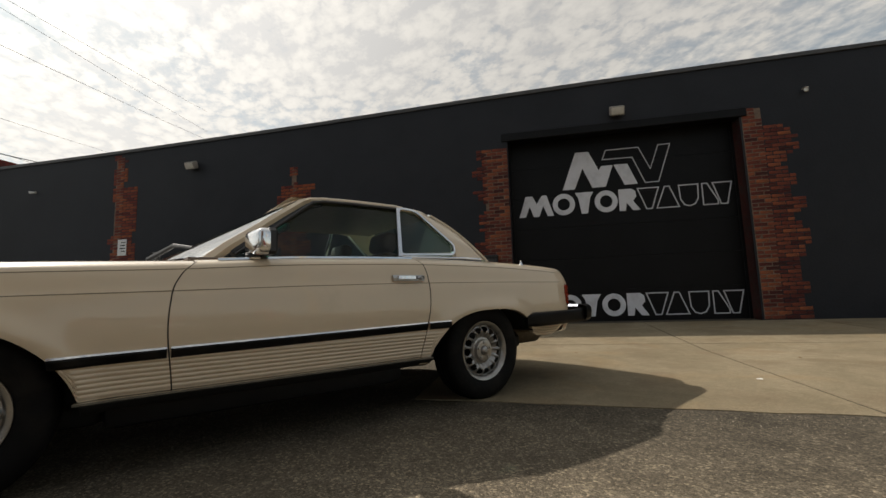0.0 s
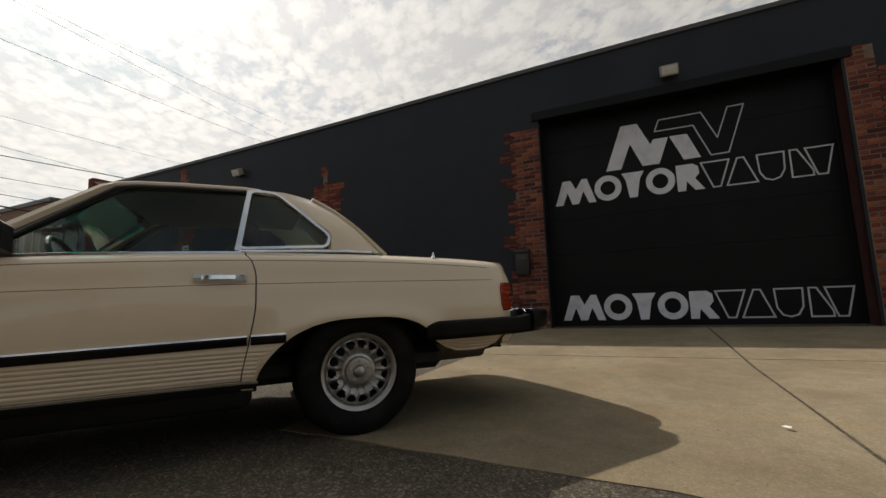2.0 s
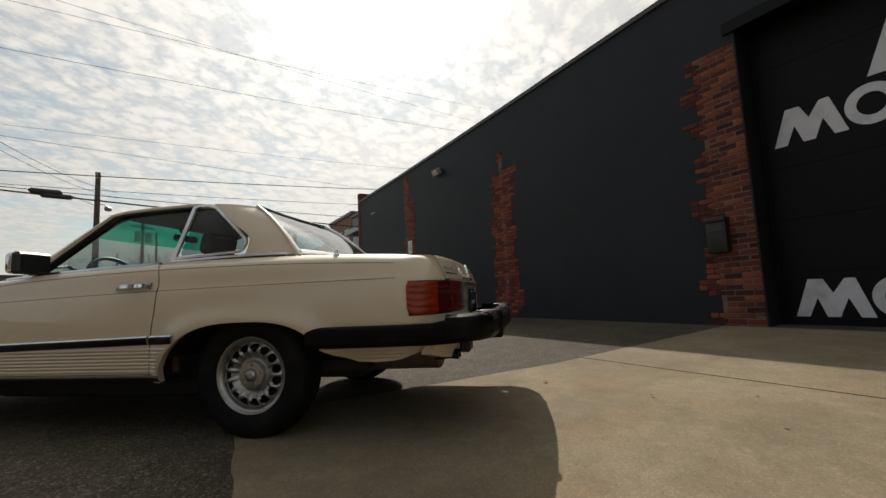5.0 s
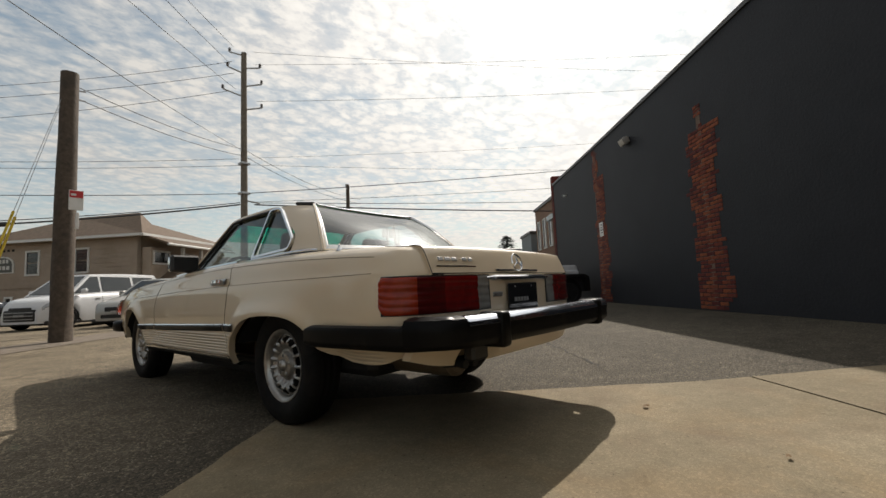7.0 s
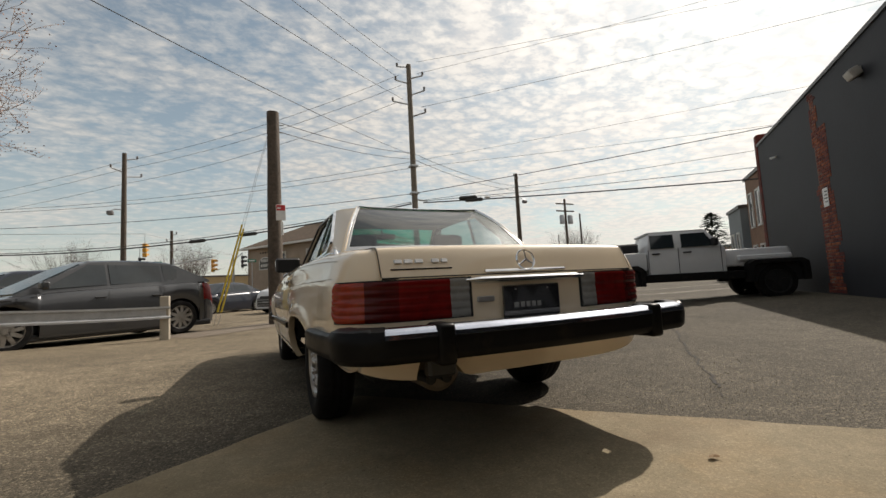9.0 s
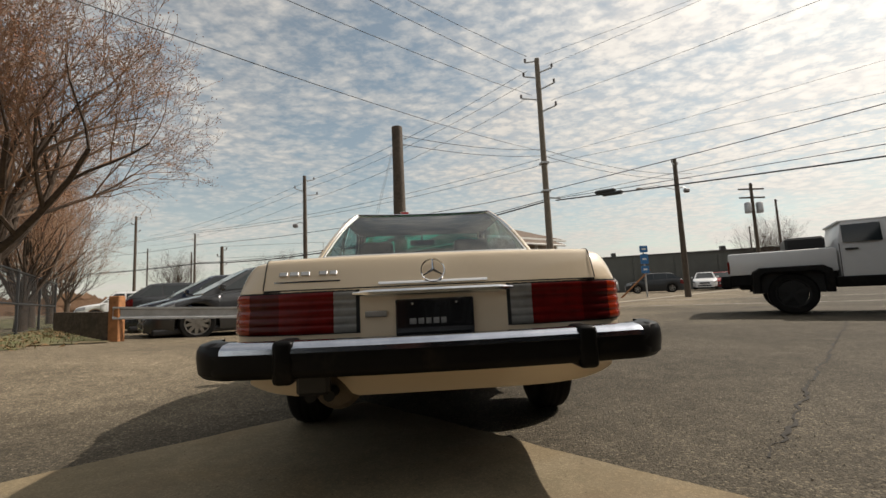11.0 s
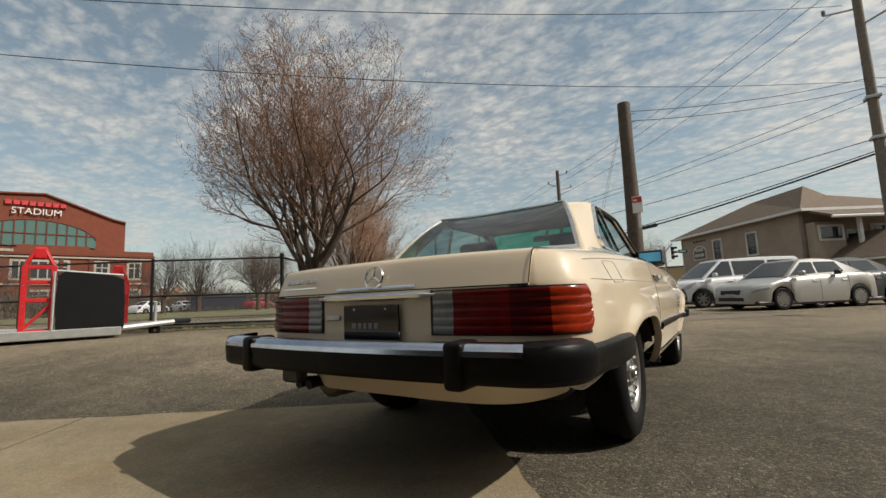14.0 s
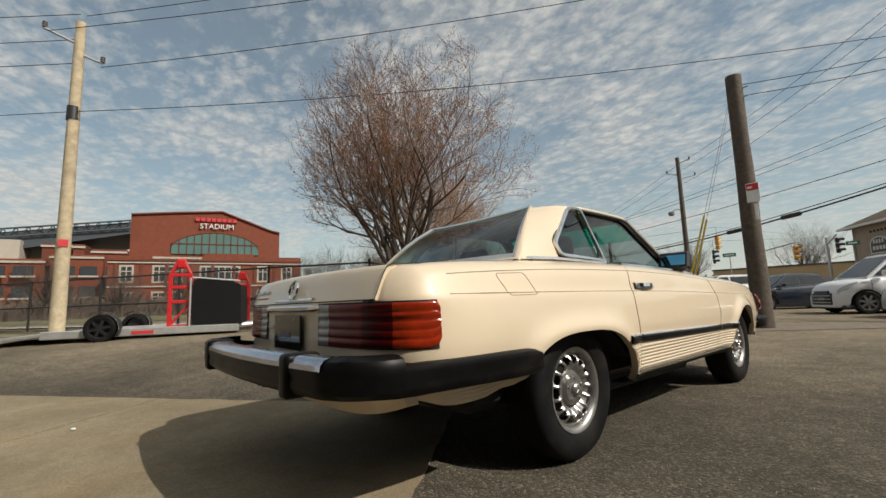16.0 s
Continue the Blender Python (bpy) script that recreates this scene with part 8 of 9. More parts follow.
def pickup():
    d = Vector((0.795, -0.607, 0))
    rzv = heading(d.x, d.y)
    side = Vector((-d.y, d.x, 0))
    rear = Vector((7.35, 5.31, 0))
    c = rear + d * 1.745 + side * 0.78
    car = thing("pickup_truck", "white four-door off-road pickup with black flares and hardtop", "pickup truck", (c.x, c.y, gz(c.x, c.y)), rzv, "parked vehicles")
    P = lambda n, bm, m, label="", **k: part(n, bm, m, car, label, **k)
    w = 0.80
    P("cargo_bed", box((-w, -2.75, 0.80), (w, -1.02, 1.26), 0.04, None, 2), "white_car")
    P("bed_rocker", box((-w + 0.01, -2.74, 0.58), (w - 0.01, -1.05, 0.82), 0.02), "tyre")
    P("bed_liner", box((-w + 0.08, -2.68, 1.0), (w - 0.08, -1.10, 1.268), 0.0), "black_plain", smooth=False)
    # cab with raked screen
    bm = bmesh.new()
    out = [(-1.00, 0.66), (-1.00, 1.30), (-0.92, 1.74), (0.36, 1.74), (0.74, 1.27), (0.74, 0.66)]
    def cx(z):
        return w if z < 1.3 else w - 0.08 * (z - 1.3) / 0.44
    r = [bm.verts.new((cx(z), y, z)) for y, z in out]
    l = [bm.verts.new((-cx(z), y, z)) for y, z in out]
    bm.faces.new(r)
    bm.faces.new(l[::-1])
    for i in range(6):
        bm.faces.new((r[i], l[i], l[(i + 1) % 6], r[(i + 1) % 6]))
    bmesh.ops.bevel(bm, geom=bm.edges[:], offset=0.035, segments=2, affect="EDGES", profile=0.5)
    P("cab", bm, "white_car")
    P("hardtop", box((-w + 0.08, -0.97, 1.71), (w - 0.08, 0.38, 1.765), 0.025, None, 2), "white_car")
    P("bonnet", box((-0.66, 0.68, 0.80), (0.66, 2.15, 1.22), 0.06, None, 3), "white_car")
    P("grille", box((-0.60, 2.12, 0.72), (0.60, 2.20, 1.18), 0.03), "white_car")
    for sd in (1, -1):
        for y0, y1 in ((-0.94, -0.38), (-0.23, 0.42)):
            bm = bmesh.new()
            q = [(y0 + 0.02, 1.33), (y1 + (0.12 if y1 > 0 else 0), 1.33), (y1 - (0.10 if y1 > 0 else 0), 1.67), (y0 + 0.02, 1.67)]
            f = [bm.verts.new((sd * (cx(z) + 0.012), y, z)) for y, z in q]
            b = [bm.verts.new((sd * (cx(z) - 0.01), y, z)) for y, z in q]
            bm.faces.new(f)
            for i in range(4):
                bm.faces.new((f[i], b[i], b[(i + 1) % 4], f[(i + 1) % 4]))
            P("side_window", bm, "car_glass", smooth=False)
            P("door_handle", box((sd * w - 0.015, y0 + 0.04, 1.19), (sd * w + 0.025, y0 + 0.22, 1.225), 0.008), "black_plain")
        for y in (-0.98, -0.30, 0.64):
            P("door_gap", box((sd * w - 0.004, y - 0.006, 0.68), (sd * w + 0.003, y + 0.006, 1.32)), "dark", smooth=False)
        P("side_step", box((sd * (w - 0.02) - 0.07, -1.10, 0.50), (sd * (w - 0.02) + 0.07, 1.10, 0.70), 0.02), "tyre")
        P("door_mirror", box((sd * (w + 0.10) - 0.10, 0.42, 1.32), (sd * (w + 0.10) + 0.10, 0.54, 1.52), 0.03), "black_plain")
        P("tail_lamp", box((sd * 0.73 - 0.06, -2.775, 0.86), (sd * 0.73 + 0.06, -2.72, 1.10), 0.01), "lens_red")
        P("headlamp", revolve([(0.0, 0.0), (0.10, 0.0), (0.11, -0.02)], 16, "y", (sd * 0.45, 2.21, 1.0)), "lamp_glass")
        for wy in (-1.745, 1.745):
            road_wheel(car, sd * 0.86, wy, 0.41, 0.27, sd, 5, "dark")
            rows = []
            for a in lin(0.0, math.pi, 15):
                rows.append([Vector((sd * xx, wy + rr * 1.06 * max(-1, min(1, 1.25 * math.cos(a))), 0.42 + rr * 0.86 * min(1, 1.35 * math.sin(a)))) for xx, rr in ((0.72, 0.47), (0.95, 0.47), (0.97, 0.49), (0.96, 0.585), (0.76, 0.61))])
            P("wheel_flare", grid(rows), "tyre")
            arch = [(wy + 0.49 * 1.06 * max(-1, min(1, 1.25 * math.cos(a))), 0.42 + 0.49 * 0.86 * min(1, 1.35 * math.sin(a))) for a in lin(0.0, math.pi, 15)]
            P("arch_liner", prism(arch, 0.03, lambda y, z, dd: Vector((sd * (0.785 + dd), y, z))), "dark", smooth=False)
        for wy in (-1.745, 1.745):
            P("inner_arch", box((sd * 0.70 - 0.06, wy - 0.45, 0.5), (sd * 0.70 + 0.06, wy + 0.45, 0.85), 0.02), "dark")
        P("front_wing", box((min(sd * 0.60, sd * 0.80), 1.0, 0.92), (max(sd * 0.60, sd * 0.80), 2.12, 1.06), 0.03), "white_car")
    P("chassis", box((-0.55, -2.6, 0.50), (0.55, 2.1, 0.68), 0.03), "dark")
    P("rear_bumper", box((-0.79, -2.92, 0.54), (0.79, -2.72, 0.80), 0.03), "tyre")
    P("front_bumper", box((-0.80, 2.18, 0.55), (0.80, 2.42, 0.78), 0.04), "black_plain")
    P("bed_cargo", box((-0.55, -1.75, 1.26), (0.45, -1.12, 1.52), 0.04), "black_plain", "dark folded gear in the bed")


pickup()


def trailer():
    d = Vector((0.35, 0.937, 0)).normalized()
    wh = Vector((-8.02, -1.38, 0))
    rzv = heading(d.x, d.y)
    c = wh - Vector((d.y, -d.x, 0)) * 0.95
    z = gz(wh.x, wh.y)
    t = thing("car_trailer", "open aluminium trailer with red uprights and a black front screen", "trailer", (c.x, c.y, z - 0.02), rzv)
    P = lambda n, bm, m, label="", **k: part(n, bm, m, t, label, **k)
    bm = bmesh.new()
    for x in (-0.85, 0.85):
        add_box(bm, (x - 0.06, -0.9, 0.09), (x + 0.06, 2.25, 0.23), 0.01)
    P("side_rail", bm, "alu")
    for k in range(5):
        P("deck_plank", box((-0.78 + 0.315 * k, -0.9, 0.17), (-0.78 + 0.315 * k + 0.30, 2.2, 0.205), 0.004), "alu")
    m = Matrix.Translation((0, -0.9, 0.17)) @ Matrix.Rotation(radians(5), 4, "X")
    P("ramp", box((-0.80, -0.95, -0.03), (0.80, 0.0, 0.03), 0.008, m), "alu")
    for sd in (1, -1):
        road_wheel(t, sd * 1.06, 0.0, 0.25, 0.17, sd, 6, "black_plain")
        rows = [[Vector((sd * xx, 0.30 * math.cos(a), 0.25 + 0.30 * math.sin(a))) for xx in (0.88, 1.07)] for a in lin(-0.5, math.pi - 0.9, 12)]
        P("mudguard", grid(rows), "black_plain")
        P("marker_strip", box((sd * 0.915 - 0.006, 0.45, 0.12), (sd * 0.915 + 0.006, 0.80, 0.18)), "red_plain", smooth=False)
        # red upright: two legs, pointed head, lattice
        u = P("upright", bmesh.new(), "red_steel", "red drilled steel upright")
        bm = bmesh.new()
        x0 = sd * 0.80
        y0, y1, z0, z1 = (1.02, 1.36, 0.19, 1.24) if sd > 0 else (2.02, 2.30, 0.19, 1.10)
        for y in (y0, y1):
            add_box(bm, (x0 - 0.03, y - 0.035, z0), (x0 + 0.03, y + 0.035, z1), 0.006)
        for zz in (z0 + 0.03, 0.70, 0.98, z1 - 0.02):
            add_box(bm, (x0 - 0.028, y0, zz - 0.03), (x0 + 0.028, y1, zz + 0.03), 0.006)
        add_tube(bm, [(x0, y0, z0 + 0.05), (x0, y1, 0.66)], 0.022, 6)
        add_tube(bm, [(x0, y1, z1), (x0, (y0 + y1) / 2 + 0.05, z1 + 0.26)], 0.03, 6)
        add_tube(bm, [(x0, y0, z1), (x0, (y0 + y1) / 2 - 0.05, z1 + 0.26)], 0.03, 6)
        add_box(bm, (x0 - 0.03, (y0 + y1) / 2 - 0.09, z1 + 0.10), (x0 + 0.03, (y0 + y1) / 2 + 0.09, z1 + 0.30), 0.03)
        bm.to_mesh(u.data)
        bm.free()
        for zz in lin(z0 + 0.1, z1 + 0.02, 7):
            for y in (y0, y1):
                part("bolt", revolve([(0, 0.0), (0.009, 0.0), (0.010, -0.008)], 8, "x", (x0 + 0.036, y, zz)), "insulator", u)
    P("top_rail", tube([(0.80, 1.36, 1.17), (0.82, 2.25, 1.09)], 0.02, 8), "alu")
    P("top_rail", tube([(-0.80, 1.36, 1.17), (-0.82, 2.25, 1.09)], 0.02, 8), "alu")
    bm = bmesh.new()
    rows = []
    for y, z in ((1.42, 0.21), (1.40, 0.7), (1.42, 1.08), (1.50, 1.14), (2.10, 1.08), (2.26, 1.01), (2.28, 0.6), (2.28, 0.21)):
        rows.append([Vector((x, y, z + 0.006 * math.sin(x * 9))) for x in lin(-0.88, 0.88, 9)])
    vr = add_grid(bm, rows)
    for k in (0, -1):
        bm.faces.new([row[k] for row in vr])
    P("front_screen", bm, "tarp", "black vinyl front screen box")
    P("frame_edge", tube([(0.90, 1.38, 0.21), (0.90, 1.38, 1.15)], 0.02, 8), "alu")
    P("tongue", tube([(0.7, 1.9, 0.17), (0.05, 3.05, 0.24)], 0.05, 8), "alu")
    P("tongue", tube([(-0.7, 1.9, 0.17), (-0.05, 3.05, 0.24)], 0.05, 8), "alu")
    P("coupler", box((-0.06, 2.95, 0.20), (0.06, 3.35, 0.30), 0.03), "black_plain")
    P("jack", tube([(0.12, 2.75, 0.12), (0.12, 2.75, 0.62)], 0.03, 8), "galv")
    P("jack_wheel", revolve([(0.02, -0.03), (0.09, -0.03), (0.10, 0.0), (0.09, 0.03), (0.02, 0.03)], 18, "x", (0.12, 2.75, 0.10)), "tyre")


trailer()

# ---- house, outbuilding, warehouses ----


def frame_place(o, d, nrm):
    """Placing for a facade: along d, up, and out along nrm."""
    return lambda a, b, dd: o + d * a + nrm * dd + Vector((0, 0, b))


def window(parent, place, a, b, w, h, name="window", panes=2, pane="pane_dark", trim="white_trim", fw=0.09):
    wd = part(name, bmesh.new(), trim, parent)
    bm = bmesh.new()
    add_frame(bm, [(a - w / 2, b), (a + w / 2, b), (a + w / 2, b + h), (a - w / 2, b + h)], fw, 0.06, place)
    bm.to_mesh(wd.data)
    bm.free()
    for k in range(panes):
        z0, z1 = b + fw + (h - 2 * fw) * k / panes, b + fw + (h - 2 * fw) * (k + 1) / panes
        part("pane", prism([(a - w / 2 + fw, z0 + 0.02), (a + w / 2 - fw, z0 + 0.02), (a + w / 2 - fw, z1 - 0.02), (a - w / 2 + fw, z1 - 0.02)], 0.02, place), pane, wd, smooth=False)
    return wd


def house():
    C = Vector((4.72, 23.95, 0))
    Lp = Vector((-0.95, 32.3, 0))
    dl = (Lp - C).normalized()
    ln = (Lp - C).length
    dr = Vector((-dl.y, dl.x, 0)) * -1
    if dr.x < 0:
        dr = -dr
    n1 = -dr
    n2 = -dl
    EV, RZ, DEP = 4.22, 5.75, 6.7
    h = thing("house", "taupe two-storey clapboard house with a brown hip roof", "house")
    fp = frame_place(C, dl, n1)
    fr = frame_place(C, dr, n2)
    part("wall", prism([(0, -0.3), (ln, -0.3), (ln, EV), (0, EV)], -0.2, fp), "siding", h, smooth=False)
    part("wall", prism([(0, -0.3), (DEP, -0.3), (DEP, EV), (0, EV)], -0.2, fr), "siding", h, smooth=False)
    part("wall", prism([(0, -0.3), (DEP, -0.3), (DEP, EV), (0, EV)], 0.2, frame_place(Lp, dr, n2)), "siding", h, smooth=False)
    k = 0
    for z in np.arange(0.2, EV - 0.1, 0.24):
        part("clapboard", prism([(0.0, z), (ln, z), (ln, z + 0.025), (0.0, z + 0.025)], 0.02, fp), "siding", h, smooth=False)
        k += 1
    for z in np.arange(0.2, EV - 0.1, 0.24):
        part("clapboard", prism([(0.0, z), (DEP, z), (DEP, z + 0.025), (0.0, z + 0.025)], 0.02, fr), "siding", h, smooth=False)
    part("band", prism([(0, 1.72), (ln, 1.72), (ln, 1.86), (0, 1.86)], 0.06, fp), "siding", h, smooth=False)
    # hip roof with overhang
    o = 0.45
    bm = bmesh.new()
    a0, a1 = C - dl * o - dr * o, Lp + dl * o - dr * o
    b0, b1 = C - dl * o + dr * (DEP + o), Lp + dl * o + dr * (DEP + o)
    mid = ln * 0.5
    r0 = C + dl * 1.5 + dr * 1.6
    r1 = C + dl * (ln * 0.55) + dr * 1.9
    r2 = C + dl * 3.0 + dr * (DEP - 2.5)
    e = [bm.verts.new(p + pt(0, 0, EV)) for p in (a0, a1, b1, b0)]
    r = [bm.verts.new(p + pt(0, 0, RZ)) for p in (r0, r1)]
    r3 = bm.verts.new(r2 + pt(0, 0, RZ - 0.2))
    bm.faces.new((e[0], e[1], r[1], r[0]))
    bm.faces.new((e[1], e[2], r[1]))
    bm.faces.new((e[0], r[0], r3, e[3]))
    bm.faces.new((r[0], r[1], e[2], e[3], r3))
    part("roof", bm, "shingle", h, smooth=False)
    for p, q in ((a0, a1), (a0, b0)):
        part("fascia", tube([p + pt(0, 0, EV - 0.06), q + pt(0, 0, EV - 0.06)], 0.09, 4), "white_trim", h, smooth=False)
    part("soffit", prism([(-o, EV - 0.03), (ln + o, EV - 0.03), (ln + o, EV - 0.10), (-o, EV - 0.10)], o, fp), "siding_tan", h, smooth=False)
    for a in (3.35, 6.25):
        window(h, fp, a, 2.35, 0.85, 1.35)
    window(h, fp, 4.9, 1.0, 0.7, 0.55, panes=1)
    window(h, fp, 7.6, 0.7, 0.5, 0.6, panes=1)
    # round-topped name board, kept as plain bars
    bm = bmesh.new()
    brd = [(7.35, 2.55), (8.75, 2.55), (8.75, 3.05)] + [(8.05 + 0.7 * math.cos(t), 3.05 + 0.42 * math.sin(t)) for t in lin(0, math.pi, 9)] + [(7.35, 3.05)]
    s = part("name_board", prism(brd, 0.05, fp), "white_trim", h, "pale arched name board")
    part("board_field", prism([(a * 0.86 + 8.05 * 0.14, b * 0.86 + 2.95 * 0.14) for a, b in brd], 0.06, fp), "grey_wall", s, smooth=False)
    for z, w in ((3.1, 0.42), (2.75, 0.5)):
        for q in range(4):
            a = 8.05 - w + 2 * w * q / 4
            part("board_bar", prism([(a + 0.04, z), (a + 2 * w / 4 - 0.04, z), (a + 2 * w / 4 - 0.04, z + 0.20), (a + 0.04, z + 0.20)], 0.07, fp), "white_trim", s, smooth=False)
    for q in range(5):
        part("vent", prism([(7.4 + 0.28 * q, 3.72), (7.52 + 0.28 * q, 3.72), (7.52 + 0.28 * q, 3.84), (7.4 + 0.28 * q, 3.84)], 0.03, fp), "dark", h, smooth=False)
    # porch with white posts along the side wall
    po = thing("porch", "enclosed upper porch with white posts and a shed roof", "porch")
    pr = lambda a, b, dd: fr(a, b, dd)
    part("porch_wall", prism([(0.1, 1.8), (1.5, 1.8), (1.5, 3.55), (0.1, 3.55)], 0.5, pr), "siding", po, smooth=False)
    window(po, lambda a, b, dd: pr(a, b, dd + 0.5), 0.8, 2.65, 1.2, 0.75, panes=1)
    part("porch_floor", prism([(1.5, 1.55), (5.2, 1.55), (5.2, 1.8), (1.5, 1.8)], 1.2, pr), "siding", po, smooth=False)
    for a in (1.6, 3.1, 4.2, 5.1):
        part("post", prism([(a - 0.07, 1.8), (a + 0.07, 1.8), (a + 0.07, 3.6), (a - 0.07, 3.6)], 1.2, lambda x, y, dd: pr(x, y, dd * 0.12 + 1.05)), "white_trim", po, smooth=False)
    window(po, lambda a, b, dd: pr(a, b, dd + 0.02), 3.6, 1.95, 0.8, 1.5, panes=1)
    window(po, lambda a, b, dd: pr(a, b, dd + 0.02), 2.4, 2.4, 0.9, 0.8, panes=1)
    bm = bmesh.new()
    add_prism(bm, [(-0.1, 0), (5.5, 0), (5.5, 1), (-0.1, 1)], 0.10, lambda a, b, dd: fr(a, 3.62 + 0.55 * b + dd, 1.6 * (1 - b)))
    part("porch_roof", bm, "shingle", po, smooth=False)
    part("gutter", tube([fr(-0.1, 3.62, 1.62), fr(5.5, 3.62, 1.62)], 0.07, 6), "white_trim", po)
    # low outbuilding with a gable towards the lot
    g0 = C + dr * 0.8 + n2 * 3.0
    gl, gw, ge, gr = 3.0, 3.3, 1.85, 2.85
    gb = thing("outbuilding", "tan clapboard outbuilding with a brown gable roof", "outbuilding")
    ga = frame_place(g0, dl, n1)
    part("wall", prism([(0, -0.2), (gl, -0.2), (gl, ge), (0, ge)], 0.12, ga), "siding", gb, smooth=False)
    for z in np.arange(0.1, ge - 0.1, 0.24):
        part("clapboard", prism([(0, z), (gl, z), (gl, z + 0.02), (0, z + 0.02)], 0.135, ga), "siding", gb, smooth=False)
    gf = frame_place(g0, dr, n2)
    part("gable_wall", prism([(-0.1, -0.2), (gw, -0.2), (gw, ge), (gw / 2, gr), (-0.1, ge)], 0.12, gf), "siding_tan", gb, smooth=False)
    for z in np.arange(0.1, gr - 0.2, 0.24):
        cut = 0.0 if z < ge else gw / 2 * (z - ge) / (gr - ge) + 0.04
        part("clapboard", prism([(cut, z), (gw - cut, z), (gw - cut, z + 0.02), (cut, z + 0.02)], 0.135, gf), "siding_tan", gb, smooth=False)
    gk = frame_place(g0 + dr * gw, dl, dr)
    part("wall", prism([(0, -0.2), (gl, -0.2), (gl, ge), (0, ge)], 0.12, gk), "siding_tan", gb, smooth=False)
    part("gate", prism([(2.2, 0.3), (2.8, 0.3), (2.8, 1.7), (2.2, 1.7)], 0.15, gf), "grey_wall", gb, smooth=False)
    for s0, s1 in (((-0.40, ge - 0.22), (gw / 2, gr + 0.08)), ((gw + 0.40, ge - 0.22), (gw / 2, gr + 0.08))):
        bm = bmesh.new()
        add_prism(bm, [(s0[0], s0[1]), (s1[0], s1[1]), (s1[0], s1[1] + 0.1), (s0[0], s0[1] + 0.1)], gl + 0.3, lambda a, b, dd: gf(a, b, 0.35 - dd))
        part("roof_slope", bm, "shingle", gb, smooth=False)
        part("bargeboard", tube([gf(s0[0], s0[1] + 0.03, 0.38), gf(s1[0], s1[1] + 0.03, 0.38)], 0.06, 4), "white_trim", gb, smooth=False)
    part("fascia", tube([gf(-0.42, ge - 0.2, 0.35), gf(-0.42, ge - 0.2, -gl)], 0.06, 4), "white_trim", gb, smooth=False)


house()


def block(name, label, category, corner, du, u_len, n_len, h, material, nn=None):
    nn = nn or Vector((-du.y, du.x, 0))
    b = thing(name, label, category)
    fp = frame_place(corner, du, nn)
    bm = bmesh.new()
    add_prism(bm, [(0, -0.3), (u_len, -0.3), (u_len, h), (0, h)], -n_len, fp)
    part("wall", bm, material, b, smooth=False)
    part("parapet", prism([(-0.1, h), (u_len + 0.1, h), (u_len + 0.1, h + 0.18), (-0.1, h + 0.18)], -n_len - 0.1, lambda a, c, dd: fp(a, c, dd + 0.08)), "coping", b, smooth=False)
    return b, fp


# grey-green warehouse across the lot
d1 = Vector((0.93, -0.37, 0)).normalized()
wb, wf = block("warehouse", "long grey-green block warehouse with a flat roof", "warehouse", Vector((16.0, 45.0, 0)), d1, 60, 20, 3.75, "grey_wall", Vector((-0.37, -0.93, 0)).normalized())
for k in range(14):
    part("buttress", prism([(4 * k, 0), (4 * k + 0.35, 0), (4 * k + 0.35, 3.5), (4 * k, 3.5)], 0.15, wf), "grey_wall", wb, smooth=False)
for k in range(5):
    part("roof_vent", prism([(6 + 11 * k, 3.9), (6.5 + 11 * k, 3.9), (6.5 + 11 * k, 4.5), (6 + 11 * k, 4.5)], 0.5, lambda a, b, dd: wf(a, b, dd - 3)), "coping", wb, smooth=False)
# neighbours past the end of the painted wall
nb, nf = block("neighbour_building", "blue-grey panelled building with teal windows", "building", un(14.6, -7.2), U, 6.2, 12, 5.25, "blue_grey", N)
for k in range(3):
    part("window", prism([(2.9 + 1.1 * k, 1.0), (3.85 + 1.1 * k, 1.0), (3.85 + 1.1 * k, 4.2), (2.9 + 1.1 * k, 4.2)], 0.04, nf), "teal_pane", nb, smooth=False)
part("window", prism([(1.2, 1.6), (1.7, 1.6), (1.7, 3.2), (1.2, 3.2)], 0.03, nf), "pane_dark", nb, smooth=False)
part("canopy", prism([(2.6, 4.2), (6.2, 4.2), (6.2, 4.45), (2.6, 4.45)], 0.5, nf), "teal_pane", nb, smooth=False)
bb, bf = block("brick_building", "brown brick building with tall white-framed windows", "building", un(21.2, -7.3), U, 4.6, 12, 5.6, "brown_brick_far", N)
for k in range(3):
    window(bb, bf, 0.9 + 1.4 * k, 2.9, 0.75, 1.9)
    window(bb, bf, 0.9 + 1.4 * k, 0.5, 0.75, 1.5)
sb, sf = block("low_building", "pale blue-grey low building down the street", "building", un(26.2, -7.0), U, 3.2, 10, 4.2, "blue_grey", N)
for k in range(2):
    window(sb, sf, 0.9 + 1.4 * k, 1.4, 0.7, 1.5)
block("far_building", "low brown building closing the street", "building", Vector((44.0, 24.0, 0)), Vector((-0.5, 0.86, 0)), 30, 8, 3.2, "brown_brick_far", Vector((-0.86, -0.5, 0)))
block("far_building", "sand-coloured low building beyond the crossing", "building", Vector((-16.0, 58.0, 0)), Vector((1, 0.1, 0)).normalized(), 26, 10, 3.4, "sand_bldg", Vector((0.1, -1, 0)).normalized())

du = (Vector((-57.45, 21.96, 0)) - Vector((-48.59, 36.82, 0))).normalized()
block("far_building", "long low building beyond the far lawn, wall coloured dark as shade", "building", Vector((-47.6, 38.6, 0)) + du * 8.6, du, 6.4, 6, 2.0, "shaded_wall", Vector((-du.y, du.x, 0)))

